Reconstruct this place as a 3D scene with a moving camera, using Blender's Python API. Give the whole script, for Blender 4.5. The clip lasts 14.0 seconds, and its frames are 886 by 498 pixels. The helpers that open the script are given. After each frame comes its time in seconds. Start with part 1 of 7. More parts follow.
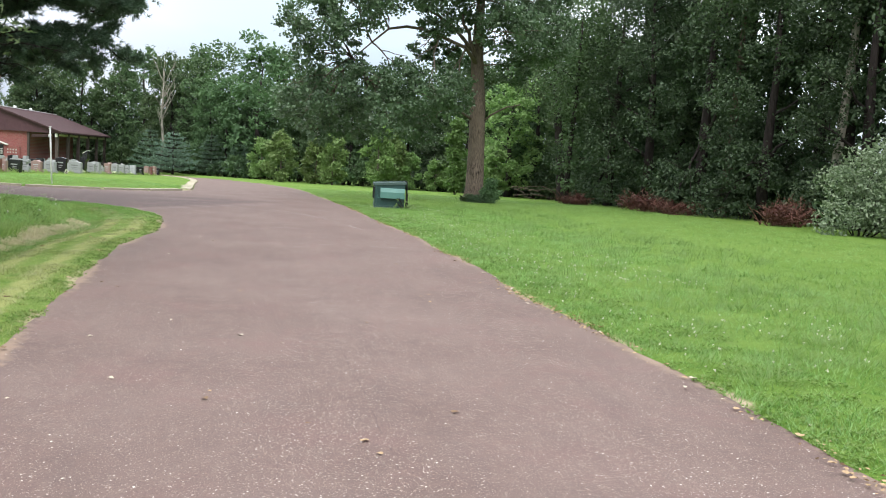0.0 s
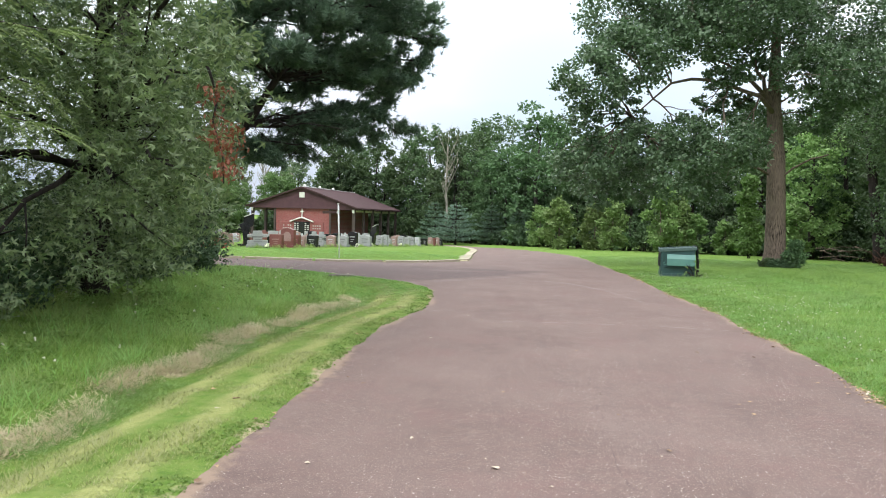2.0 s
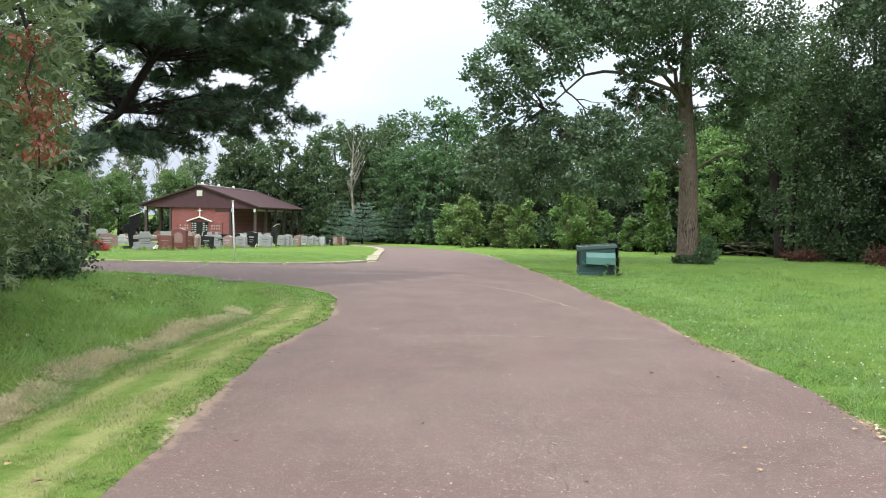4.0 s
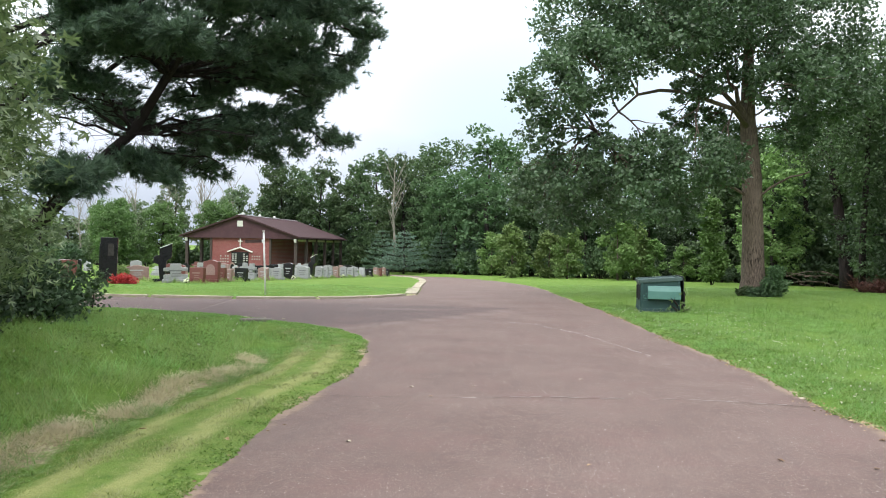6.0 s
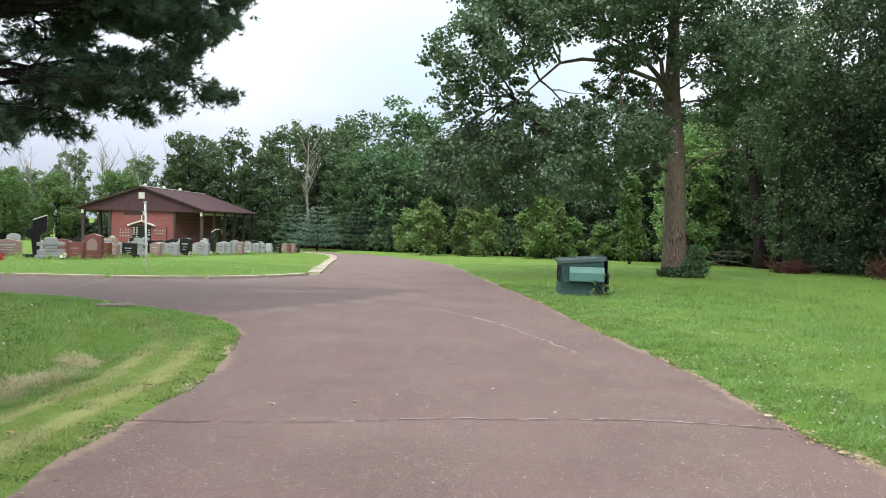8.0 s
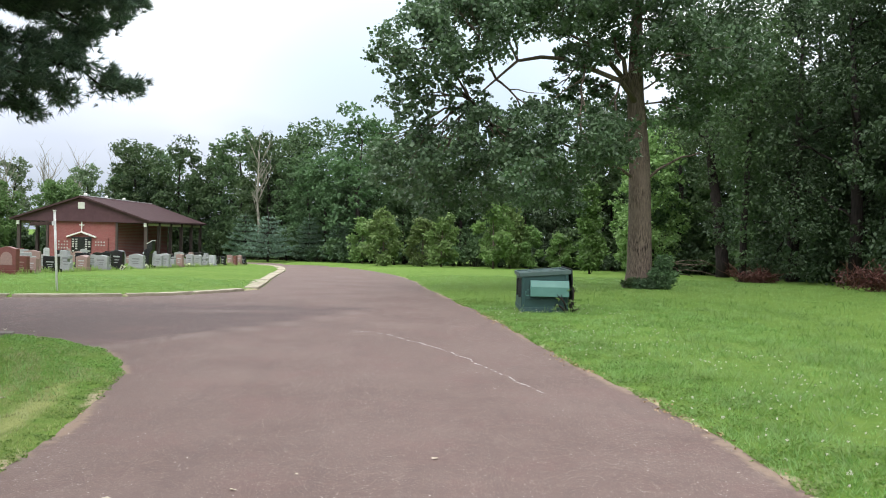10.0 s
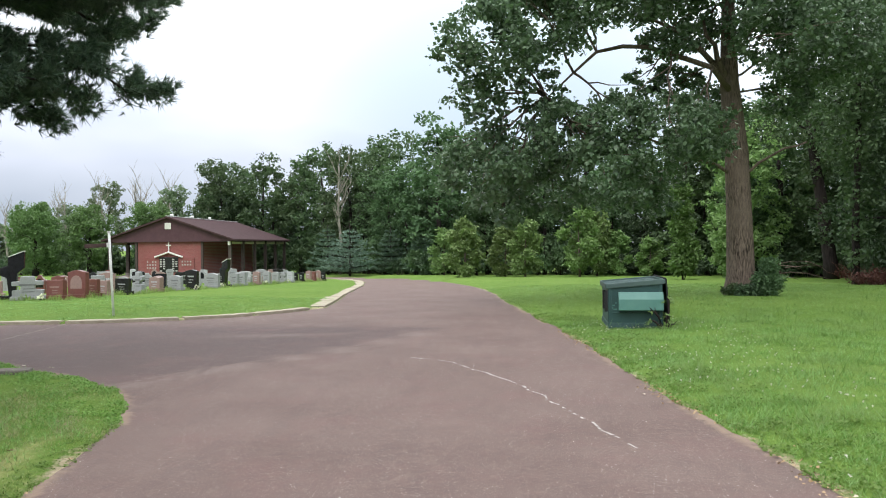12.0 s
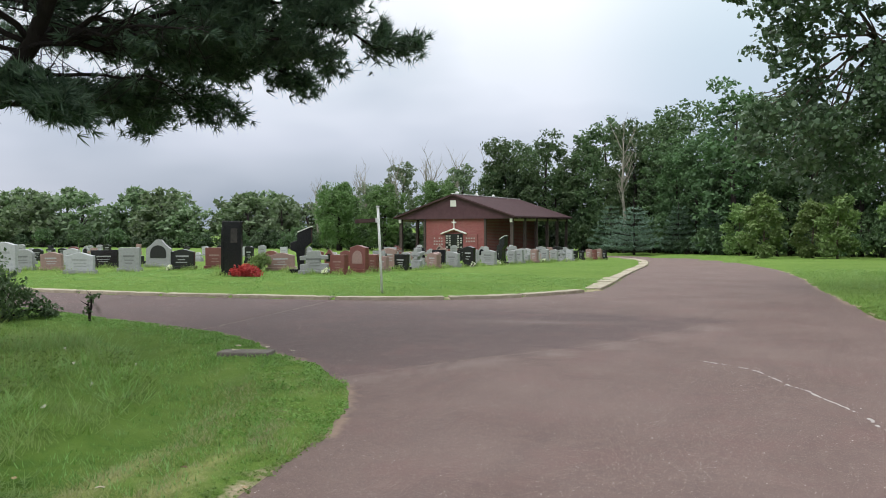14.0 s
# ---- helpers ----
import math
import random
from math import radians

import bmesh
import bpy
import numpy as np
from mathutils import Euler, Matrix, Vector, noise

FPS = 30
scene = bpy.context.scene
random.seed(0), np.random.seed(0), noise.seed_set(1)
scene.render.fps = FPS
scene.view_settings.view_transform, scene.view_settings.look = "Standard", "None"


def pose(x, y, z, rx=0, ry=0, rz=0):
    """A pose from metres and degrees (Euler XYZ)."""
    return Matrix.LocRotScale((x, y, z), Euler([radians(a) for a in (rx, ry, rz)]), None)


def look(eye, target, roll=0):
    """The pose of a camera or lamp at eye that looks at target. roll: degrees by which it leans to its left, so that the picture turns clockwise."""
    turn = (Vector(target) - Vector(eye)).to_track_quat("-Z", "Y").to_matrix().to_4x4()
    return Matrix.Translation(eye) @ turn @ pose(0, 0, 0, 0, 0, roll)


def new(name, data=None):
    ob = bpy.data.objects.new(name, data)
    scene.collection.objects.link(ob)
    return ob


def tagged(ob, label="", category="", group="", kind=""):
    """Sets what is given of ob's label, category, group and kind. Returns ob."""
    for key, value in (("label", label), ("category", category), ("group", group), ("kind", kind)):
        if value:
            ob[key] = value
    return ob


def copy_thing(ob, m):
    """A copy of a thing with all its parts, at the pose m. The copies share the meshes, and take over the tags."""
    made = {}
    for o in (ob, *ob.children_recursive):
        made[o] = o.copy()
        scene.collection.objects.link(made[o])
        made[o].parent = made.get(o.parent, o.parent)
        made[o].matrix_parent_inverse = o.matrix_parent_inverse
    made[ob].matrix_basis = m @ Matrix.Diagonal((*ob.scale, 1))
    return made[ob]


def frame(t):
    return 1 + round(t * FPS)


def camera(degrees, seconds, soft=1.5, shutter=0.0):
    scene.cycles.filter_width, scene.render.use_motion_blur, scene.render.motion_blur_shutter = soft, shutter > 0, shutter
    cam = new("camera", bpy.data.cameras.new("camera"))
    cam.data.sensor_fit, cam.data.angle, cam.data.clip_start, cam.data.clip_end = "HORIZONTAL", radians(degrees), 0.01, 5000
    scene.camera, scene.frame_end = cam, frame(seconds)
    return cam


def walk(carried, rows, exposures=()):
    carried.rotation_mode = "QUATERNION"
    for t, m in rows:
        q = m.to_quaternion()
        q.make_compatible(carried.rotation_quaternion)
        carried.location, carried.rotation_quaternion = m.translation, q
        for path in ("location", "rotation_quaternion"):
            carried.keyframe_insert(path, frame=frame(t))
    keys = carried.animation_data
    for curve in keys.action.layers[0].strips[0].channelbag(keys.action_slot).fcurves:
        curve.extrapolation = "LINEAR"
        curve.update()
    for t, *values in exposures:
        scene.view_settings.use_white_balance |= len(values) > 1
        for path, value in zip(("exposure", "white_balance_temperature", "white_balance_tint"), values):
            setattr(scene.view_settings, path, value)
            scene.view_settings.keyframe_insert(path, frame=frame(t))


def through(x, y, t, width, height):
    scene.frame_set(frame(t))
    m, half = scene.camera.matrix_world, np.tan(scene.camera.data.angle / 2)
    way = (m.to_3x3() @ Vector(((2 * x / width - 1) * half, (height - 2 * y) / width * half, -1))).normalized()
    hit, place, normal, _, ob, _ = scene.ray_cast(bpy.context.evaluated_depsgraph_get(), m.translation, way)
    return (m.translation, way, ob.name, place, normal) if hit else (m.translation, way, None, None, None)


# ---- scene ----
cam = camera(56.7, 14.0, 1.0)
PATH = [
    (0, (0.863, 1.357, 1.672), (1.123, 3.33, 1.472), 3.8),
    (0.5, (0.951, 2.107, 1.656), (0.899, 4.1, 1.497), 2.6),
    (1, (0.94, 2.668, 1.679), (0.575, 4.629, 1.523), 1.9),
    (1.5, (0.892, 3.002, 1.667), (0.505, 4.961, 1.549), 2.8),
    (2, (0.799, 3.494, 1.685), (0.382, 5.449, 1.612), 1.7),
    (2.5, (0.794, 3.868, 1.674), (0.337, 5.814, 1.605), 0.9),
    (3, (0.661, 4.427, 1.669), (0.423, 6.413, 1.629), 0.3),
    (3.2, (0.626, 4.678, 1.663), (0.404, 6.665, 1.641), 1.4),
    (5.3, (0.109, 7.027, 1.66), (-0.02, 9.015, 1.489), 0.1),
    (5.5, (0.109, 7.299, 1.676), (0.0, 9.294, 1.58), 0.5),
    (6, (0.103, 7.779, 1.704), (-0.195, 9.757, 1.702), 1.0),
    (6.5, (0.087, 8.345, 1.669), (-0.113, 10.334, 1.623), -0.1),
    (7, (0.123, 8.978, 1.666), (-0.058, 10.969, 1.611), 1.7),
    (7.5, (0.134, 9.542, 1.657), (-0.082, 11.529, 1.591), 3.6),
    (7.7, (0.147, 9.8, 1.678), (0.02, 11.796, 1.618), 2.4),
    (9.8, (0.371, 12.274, 1.71), (0.306, 14.272, 1.671), -0.1),
    (10, (0.349, 12.507, 1.703), (0.348, 14.507, 1.674), 1.3),
    (10.5, (0.454, 12.97, 1.729), (0.454, 14.968, 1.8), 0.6),
    (11, (0.539, 13.381, 1.715), (0.37, 15.374, 1.709), -0.4),
    (11.5, (0.537, 14.004, 1.693), (0.369, 15.997, 1.672), -0.6),
    (12, (0.611, 14.559, 1.72), (0.4, 16.548, 1.713), -0.6),
    (12.5, (0.547, 15.16, 1.674), (0.302, 17.144, 1.606), -0.6),
    (13, (0.509, 15.699, 1.7), (0.173, 17.67, 1.678), -1.0),
    (13.5, (0.413, 16.233, 1.667), (-0.128, 18.157, 1.596), -1.3),
    (14, (0.265, 16.784, 1.67), (-0.603, 18.585, 1.615), -0.4),
]
walk(cam, [(t, look(eye, target, roll)) for t, eye, target, roll in PATH],
     [(0, 0.17), (3, 0.18), (6, 0.1), (9, 0.0), (12.5, -0.08), (13.2, -0.18), (14, -0.4)])

# ---------------------------------------------------------------- light
SUN_ELEV, SUN_TURN = radians(52), radians(200)
world = bpy.data.worlds.new("overcast_sky")
scene.world = world
world.use_nodes = True
wn, wl = world.node_tree.nodes, world.node_tree.links
wn.clear()
w_out = wn.new("ShaderNodeOutputWorld")
w_bg = wn.new("ShaderNodeBackground")
w_sky = wn.new("ShaderNodeTexSky")
w_sky.sky_type, w_sky.sun_disc = "NISHITA", False
w_sky.sun_elevation, w_sky.sun_rotation = SUN_ELEV, SUN_TURN
w_sky.dust_density, w_sky.air_density = 3.0, 1.0
w_tc = wn.new("ShaderNodeTexCoord")
w_map = wn.new("ShaderNodeMapping")
w_map.inputs["Scale"].default_value = (1.0, 1.0, 2.6)
w_noise = wn.new("ShaderNodeTexNoise")
w_noise.inputs["Scale"].default_value = 1.7
w_noise.inputs["Detail"].default_value = 4.0
w_noise.inputs["Roughness"].default_value = 0.45
w_sep = wn.new("ShaderNodeSeparateXYZ")
# cloud deck: grey-blue low down, brighter with height, slow blotches
w_h = wn.new("ShaderNodeValToRGB")
el = w_h.color_ramp.elements
el[0].position, el[0].color = 0.0, (0.71, 0.74, 0.86, 1)
el[1].position, el[1].color = 1.0, (3.0, 3.0, 3.0, 1)
for p, c in ((0.10, (0.76, 0.79, 0.91, 1)), (0.20, (0.93, 0.97, 1.04, 1)), (0.32, (1.25, 1.27, 1.28, 1)), (0.6, (2.3, 2.3, 2.3, 1))):
    e = el.new(p)
    e.color = c
w_amt = wn.new("ShaderNodeValToRGB")
w_amt.color_ramp.elements[0].position, w_amt.color_ramp.elements[0].color = 0.36, (0.60, 0.67, 0.72, 1)
w_amt.color_ramp.elements[1].position, w_amt.color_ramp.elements[1].color = 0.60, (1.2, 1.2, 1.2, 1)
w_mul = wn.new("ShaderNodeMixRGB")
w_mul.blend_type, w_mul.inputs[0].default_value = "MULTIPLY", 1.0
w_tint = wn.new("ShaderNodeMixRGB")
w_tint.blend_type, w_tint.inputs[0].default_value = "ADD", 0.03
wl.new(w_tc.outputs["Generated"], w_map.inputs["Vector"])
wl.new(w_map.outputs[0], w_noise.inputs["Vector"])
wl.new(w_tc.outputs["Generated"], w_sep.inputs[0])
wl.new(w_sep.outputs["Z"], w_h.inputs[0])
wl.new(w_noise.outputs["Fac"], w_amt.inputs[0])
wl.new(w_h.outputs["Color"], w_mul.inputs[1])
wl.new(w_amt.outputs[0], w_mul.inputs[2])
# one broad cooler bank of cloud over the wood
w_dot = wn.new("ShaderNodeVectorMath")
w_dot.operation = "DOT_PRODUCT"
w_dot.inputs[1].default_value = (-0.02, 0.98, 0.19)
w_bank = wn.new("ShaderNodeMapRange")
w_bank.interpolation_type = "SMOOTHSTEP"
w_bank.inputs["From Min"].default_value, w_bank.inputs["From Max"].default_value = 0.955, 1.0
w_bank.inputs["To Min"].default_value, w_bank.inputs["To Max"].default_value = 0.0, 0.95
w_cool = wn.new("ShaderNodeMixRGB")
w_cool.blend_type = "MULTIPLY"
w_cool.inputs[2].default_value = (0.66, 0.75, 0.79, 1)
wl.new(w_tc.outputs["Generated"], w_dot.inputs[0])
wl.new(w_dot.outputs["Value"], w_bank.inputs["Value"])
wl.new(w_bank.outputs[0], w_cool.inputs[0])
wl.new(w_mul.outputs[0], w_cool.inputs[1])
wl.new(w_cool.outputs[0], w_tint.inputs[1])
wl.new(w_sky.outputs[0], w_tint.inputs[2])
wl.new(w_tint.outputs[0], w_bg.inputs["Color"])
w_bg.inputs["Strength"].default_value = 1.0
wl.new(w_bg.outputs[0], w_out.inputs[0])

sun = new("sun", bpy.data.lights.new("sun", "SUN"))
sun.data.energy, sun.data.angle, sun.data.color = 1.2, radians(14), (1.0, 0.96, 0.9)
sun.matrix_world = look((0, 0, 60), (0 - 60 / math.tan(SUN_ELEV) * math.sin(SUN_TURN), 0 - 60 / math.tan(SUN_ELEV) * math.cos(SUN_TURN), 0))

# ---------------------------------------------------------------- materials


class Mat:
    """A small node-graph writer around one Principled surface."""

    def __init__(self, name, rough=0.8, metal=0.0, spec=0.3):
        self.m = bpy.data.materials.new(name)
        self.m.use_nodes = True
        self.n, self.l = self.m.node_tree.nodes, self.m.node_tree.links
        self.p = self.n["Principled BSDF"]
        self.p.inputs["Roughness"].default_value = rough
        self.p.inputs["Metallic"].default_value = metal
        self.p.inputs["Specular IOR Level"].default_value = spec
        self.where = None

    def coords(self, kind="Object"):
        return self.n.new("ShaderNodeTexCoord").outputs[kind]

    def world(self):
        if self.where is None:
            self.where = self.n.new("ShaderNodeNewGeometry").outputs["Position"]
        return self.where

    def noise(self, scale, detail=3.0, rough=0.55, vec=None, stretch=None):
        t = self.n.new("ShaderNodeTexNoise")
        t.inputs["Scale"].default_value, t.inputs["Detail"].default_value, t.inputs["Roughness"].default_value = scale, detail, rough
        v = vec or self.world()
        if stretch:
            mp = self.n.new("ShaderNodeMapping")
            mp.inputs["Scale"].default_value = stretch
            self.l.new(v, mp.inputs[0])
            v = mp.outputs[0]
        self.l.new(v, t.inputs["Vector"])
        return t.outputs["Fac"]

    def voronoi(self, scale, feature="F1", vec=None, out="Distance"):
        t = self.n.new("ShaderNodeTexVoronoi")
        t.feature = feature
        t.inputs["Scale"].default_value = scale
        self.l.new(vec or self.world(), t.inputs["Vector"])
        return t.outputs[out]

    def ramp(self, fac, *stops):
        r = self.n.new("ShaderNodeValToRGB")
        e = r.color_ramp.elements
        while len(e) < len(stops):
            e.new(0.5)
        for k, (p, c) in zip(e, stops):
            k.position, k.color = p, (*c, 1) if len(c) == 3 else c
        self.l.new(fac, r.inputs[0])
        return r.outputs["Color"]

    def grey(self, fac, a, b):
        return self.ramp(fac, (a, (0, 0, 0)), (b, (1, 1, 1)))

    def mix(self, fac, a, b, how="MIX"):
        x = self.n.new("ShaderNodeMixRGB")
        x.blend_type = how
        for s, v in zip(x.inputs, (fac, a, b)):
            if isinstance(v, (int, float)):
                s.default_value = v
            elif isinstance(v, tuple):
                s.default_value = (*v, 1)
            else:
                self.l.new(v, s)
        return x.outputs[0]

    def math(self, how, a, b=0.0):
        x = self.n.new("ShaderNodeMath")
        x.operation = how
        for s, v in zip(x.inputs, (a, b)):
            if isinstance(v, (int, float)):
                s.default_value = v
            else:
                self.l.new(v, s)
        return x.outputs[0]

    def attr(self, name):
        a = self.n.new("ShaderNodeAttribute")
        a.attribute_name = name
        return a.outputs["Color"]

    def split(self, col):
        s = self.n.new("ShaderNodeSeparateColor")
        self.l.new(col, s.inputs[0])
        return s.outputs

    def random(self):
        return self.n.new("ShaderNodeObjectInfo").outputs["Random"]

    def island(self):
        return self.n.new("ShaderNodeNewGeometry").outputs["Random Per Island"]

    def color(self, c):
        if isinstance(c, tuple):
            self.p.inputs["Base Color"].default_value = (*c, 1)
        else:
            self.l.new(c, self.p.inputs["Base Color"])
        return self

    def rough(self, r):
        self.l.new(r, self.p.inputs["Roughness"])
        return self

    def bump(self, h, strength=0.3, dist=0.01):
        b = self.n.new("ShaderNodeBump")
        b.inputs["Strength"].default_value, b.inputs["Distance"].default_value = strength, dist
        self.l.new(h, b.inputs["Height"])
        self.l.new(b.outputs[0], self.p.inputs["Normal"])
        return self


def foliage(name, dark, light, tint, through=0.35, rough=0.5, patch=0.9):
    """Leaves: colour varies leaf by leaf, clump by clump and tree by tree; part of the light passes through."""
    k = Mat(name, rough, 0, 0.3)
    clump = k.noise(patch, 2.0)
    c = k.mix(k.grey(clump, 0.3, 0.7), dark, light)
    c = k.mix(k.math("MULTIPLY", k.island(), 0.55), c, tint)
    hsv = k.n.new("ShaderNodeHueSaturation")
    k.l.new(c, hsv.inputs["Color"])
    rnd = k.random()
    k.l.new(k.math("ADD", k.math("MULTIPLY", rnd, 0.5), 0.75), hsv.inputs["Value"])
    k.l.new(k.math("ADD", k.math("MULTIPLY", rnd, 0.035), 0.482), hsv.inputs["Hue"])
    k.color(hsv.outputs[0])
    tr = k.n.new("ShaderNodeBsdfTranslucent")
    k.l.new(k.mix(1.0, hsv.outputs[0], (0.95, 1.1, 0.8), "MULTIPLY"), tr.inputs["Color"])
    mx = k.n.new("ShaderNodeMixShader")
    mx.inputs[0].default_value = through
    k.l.new(k.p.outputs[0], mx.inputs[1])
    k.l.new(tr.outputs[0], mx.inputs[2])
    k.l.new(mx.outputs[0], k.n["Material Output"].inputs["Surface"])
    return k.m


LEAF_MAPLE = foliage("maple_leaves", (0.038, 0.074, 0.038), (0.112, 0.180, 0.098), (0.190, 0.258, 0.165), 0.26, 0.3, 1.6)
LEAF_ROUND = foliage("round_maple_leaves", (0.07, 0.125, 0.045), (0.135, 0.21, 0.08), (0.19, 0.27, 0.11))
LEAF_WOOD = foliage("woodland_leaves", (0.042, 0.082, 0.040), (0.098, 0.160, 0.074), (0.140, 0.205, 0.098), 0.32, 0.6)
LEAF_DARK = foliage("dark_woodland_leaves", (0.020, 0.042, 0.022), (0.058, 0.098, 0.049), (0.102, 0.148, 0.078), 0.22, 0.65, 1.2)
LEAF_LIGHT = foliage("sapling_leaves", (0.115, 0.190, 0.062), (0.200, 0.300, 0.110), (0.250, 0.350, 0.140))
LEAF_BRIGHT = foliage("vine_leaves", (0.090, 0.173, 0.050), (0.128, 0.234, 0.071), (0.164, 0.269, 0.090))
LEAF_OAK = foliage("oak_leaves", (0.040, 0.066, 0.032), (0.140, 0.192, 0.088), (0.32, 0.375, 0.205), 0.28, 0.4, 1.6)
LEAF_CYPRESS = foliage("cypress_fronds", (0.110, 0.152, 0.060), (0.185, 0.235, 0.096), (0.255, 0.305, 0.140), 0.38, 0.5, 1.4)
LEAF_SILVER = foliage("silvery_leaves", (0.100, 0.140, 0.080), (0.165, 0.210, 0.125), (0.255, 0.300, 0.205), 0.25)
LEAF_RUST = foliage("withered_leaves", (0.17, 0.060, 0.034), (0.25, 0.092, 0.048), (0.33, 0.15, 0.085), 0.25)
# aerial haze over the far trees is mixed into this paler leaf colour
LEAF_HAZED = foliage("hazed_distant_leaves", (0.11, 0.155, 0.09), (0.165, 0.22, 0.125), (0.21, 0.265, 0.16), 0.35)
LEAF_BRUSH = foliage("withered_brush", (0.060, 0.026, 0.022), (0.115, 0.048, 0.036), (0.175, 0.085, 0.060), 0.2)
NEEDLE = foliage("pine_needles", (0.034, 0.070, 0.052), (0.125, 0.205, 0.145), (0.230, 0.315, 0.220), 0.26, 0.5, 1.2)
NEEDLE_BLUE = foliage("blue_spruce_needles", (0.110, 0.185, 0.140), (0.170, 0.260, 0.205), (0.260, 0.350, 0.290), 0.2)
FLOWER_RED = foliage("red_petals", (0.40, 0.035, 0.03), (0.55, 0.06, 0.045), (0.68, 0.15, 0.10), 0.25)
FLOWER_WHITE = foliage("white_petals", (0.75, 0.74, 0.62), (0.82, 0.8, 0.7), (0.85, 0.8, 0.8), 0.3)
GRASS = foliage("grass_blades", (0.108, 0.215, 0.042), (0.178, 0.308, 0.080), (0.310, 0.430, 0.195), 0.46, 0.5, 1.6)
CLOVER = foliage("clover_leaves", (0.115, 0.230, 0.045), (0.180, 0.310, 0.075), (0.270, 0.390, 0.135), 0.4, 0.5, 2.0)
GRASS_VERGE = foliage("verge_blades", (0.175, 0.215, 0.058), (0.250, 0.285, 0.090), (0.36, 0.36, 0.16), 0.45, 0.5, 2.0)
GRASS_DRY = foliage("dry_grass_blades", (0.26, 0.29, 0.12), (0.37, 0.385, 0.185), (0.49, 0.46, 0.30), 0.45, 0.5, 2.0)
STRAW = foliage("straw_blades", (0.52, 0.43, 0.29), (0.68, 0.58, 0.43), (0.78, 0.70, 0.54), 0.5, 0.7, 4.0)
GRASS_TUFT = foliage("swale_tuft_blades", (0.18, 0.31, 0.09), (0.26, 0.40, 0.13), (0.34, 0.45, 0.19), 0.48)
GRASS_LONG = foliage("meadow_grass_blades", (0.165, 0.280, 0.060), (0.270, 0.390, 0.108), (0.40, 0.47, 0.22), 0.5, 0.5, 1.8)


def bark(name, dark, light, scale=5.0):
    k = Mat(name, 0.9, 0, 0.15)
    v = k.coords()
    ridge = k.noise(scale, 5.0, 0.65, v, (2.2, 2.2, 0.35))
    k.color(k.mix(k.grey(k.noise(0.8, 3.0, 0.5, v), 0.35, 0.7), k.ramp(ridge, (0.36, dark), (0.60, light)), tuple(0.75 * a for a in light)))
    k.bump(ridge, 0.9, 0.05)
    return k.m


BARK = bark("tree_bark", (0.020, 0.015, 0.013), (0.215, 0.168, 0.138), 12.0)
BARK_DARK = bark("dark_bark", (0.012, 0.010, 0.011), (0.044, 0.035, 0.034))
BARK_PALE = bark("pale_bark", (0.2, 0.18, 0.15), (0.36, 0.34, 0.29))


def ground_material():
    """Mown grass; the attribute holds dry mowing tracks (red), bare soil (green) and long meadow grass (blue)."""
    k = Mat("lawn_ground", 0.95, 0, 0.1)
    r, g, b = k.split(k.attr("wear"))[:3]
    fine = k.noise(38.0, 4.0, 0.7)
    mid = k.noise(2.3, 3.0)
    big = k.noise(0.22, 2.0)
    lush = k.mix(k.grey(mid, 0.3, 0.7), (0.100, 0.178, 0.030), (0.148, 0.236, 0.048))
    lush = k.mix(k.math("MULTIPLY", k.grey(big, 0.35, 0.7), 0.5), lush, (0.190, 0.268, 0.066))
    tufts = k.noise(7.5, 4.0, 0.7)
    lush = k.mix(k.math("MULTIPLY", k.grey(tufts, 0.48, 0.66), 0.6), lush, (0.062, 0.135, 0.024))
    lush = k.mix(k.math("MULTIPLY", k.grey(k.noise(4.1, 4.0, 0.7), 0.55, 0.72), 0.5), lush, (0.19, 0.27, 0.085))
    lush = k.mix(k.math("MULTIPLY", k.grey(fine, 0.45, 0.7), 0.45), lush, (0.06, 0.145, 0.022))
    dry = k.mix(k.grey(fine, 0.3, 0.7), (0.23, 0.262, 0.088), (0.345, 0.36, 0.145))
    long_grass = k.mix(k.grey(mid, 0.3, 0.7), (0.105, 0.190, 0.036), (0.175, 0.270, 0.062))
    soil = k.mix(k.grey(fine, 0.3, 0.7), (0.30, 0.24, 0.16), (0.50, 0.42, 0.30))
    ragged = k.noise(6.0, 4.0, 0.65)
    c = k.mix(b, lush, long_grass)
    c = k.mix(k.grey(k.math("ADD", r, k.math("MULTIPLY", k.math("SUBTRACT", ragged, 0.5), 0.7)), 0.35, 0.85), c, dry)
    c = k.mix(k.grey(k.math("ADD", g, k.math("MULTIPLY", k.math("SUBTRACT", ragged, 0.5), 1.0)), 0.4, 0.7), c, soil)
    k.color(c).bump(fine, 0.8, 0.04)
    return k.m


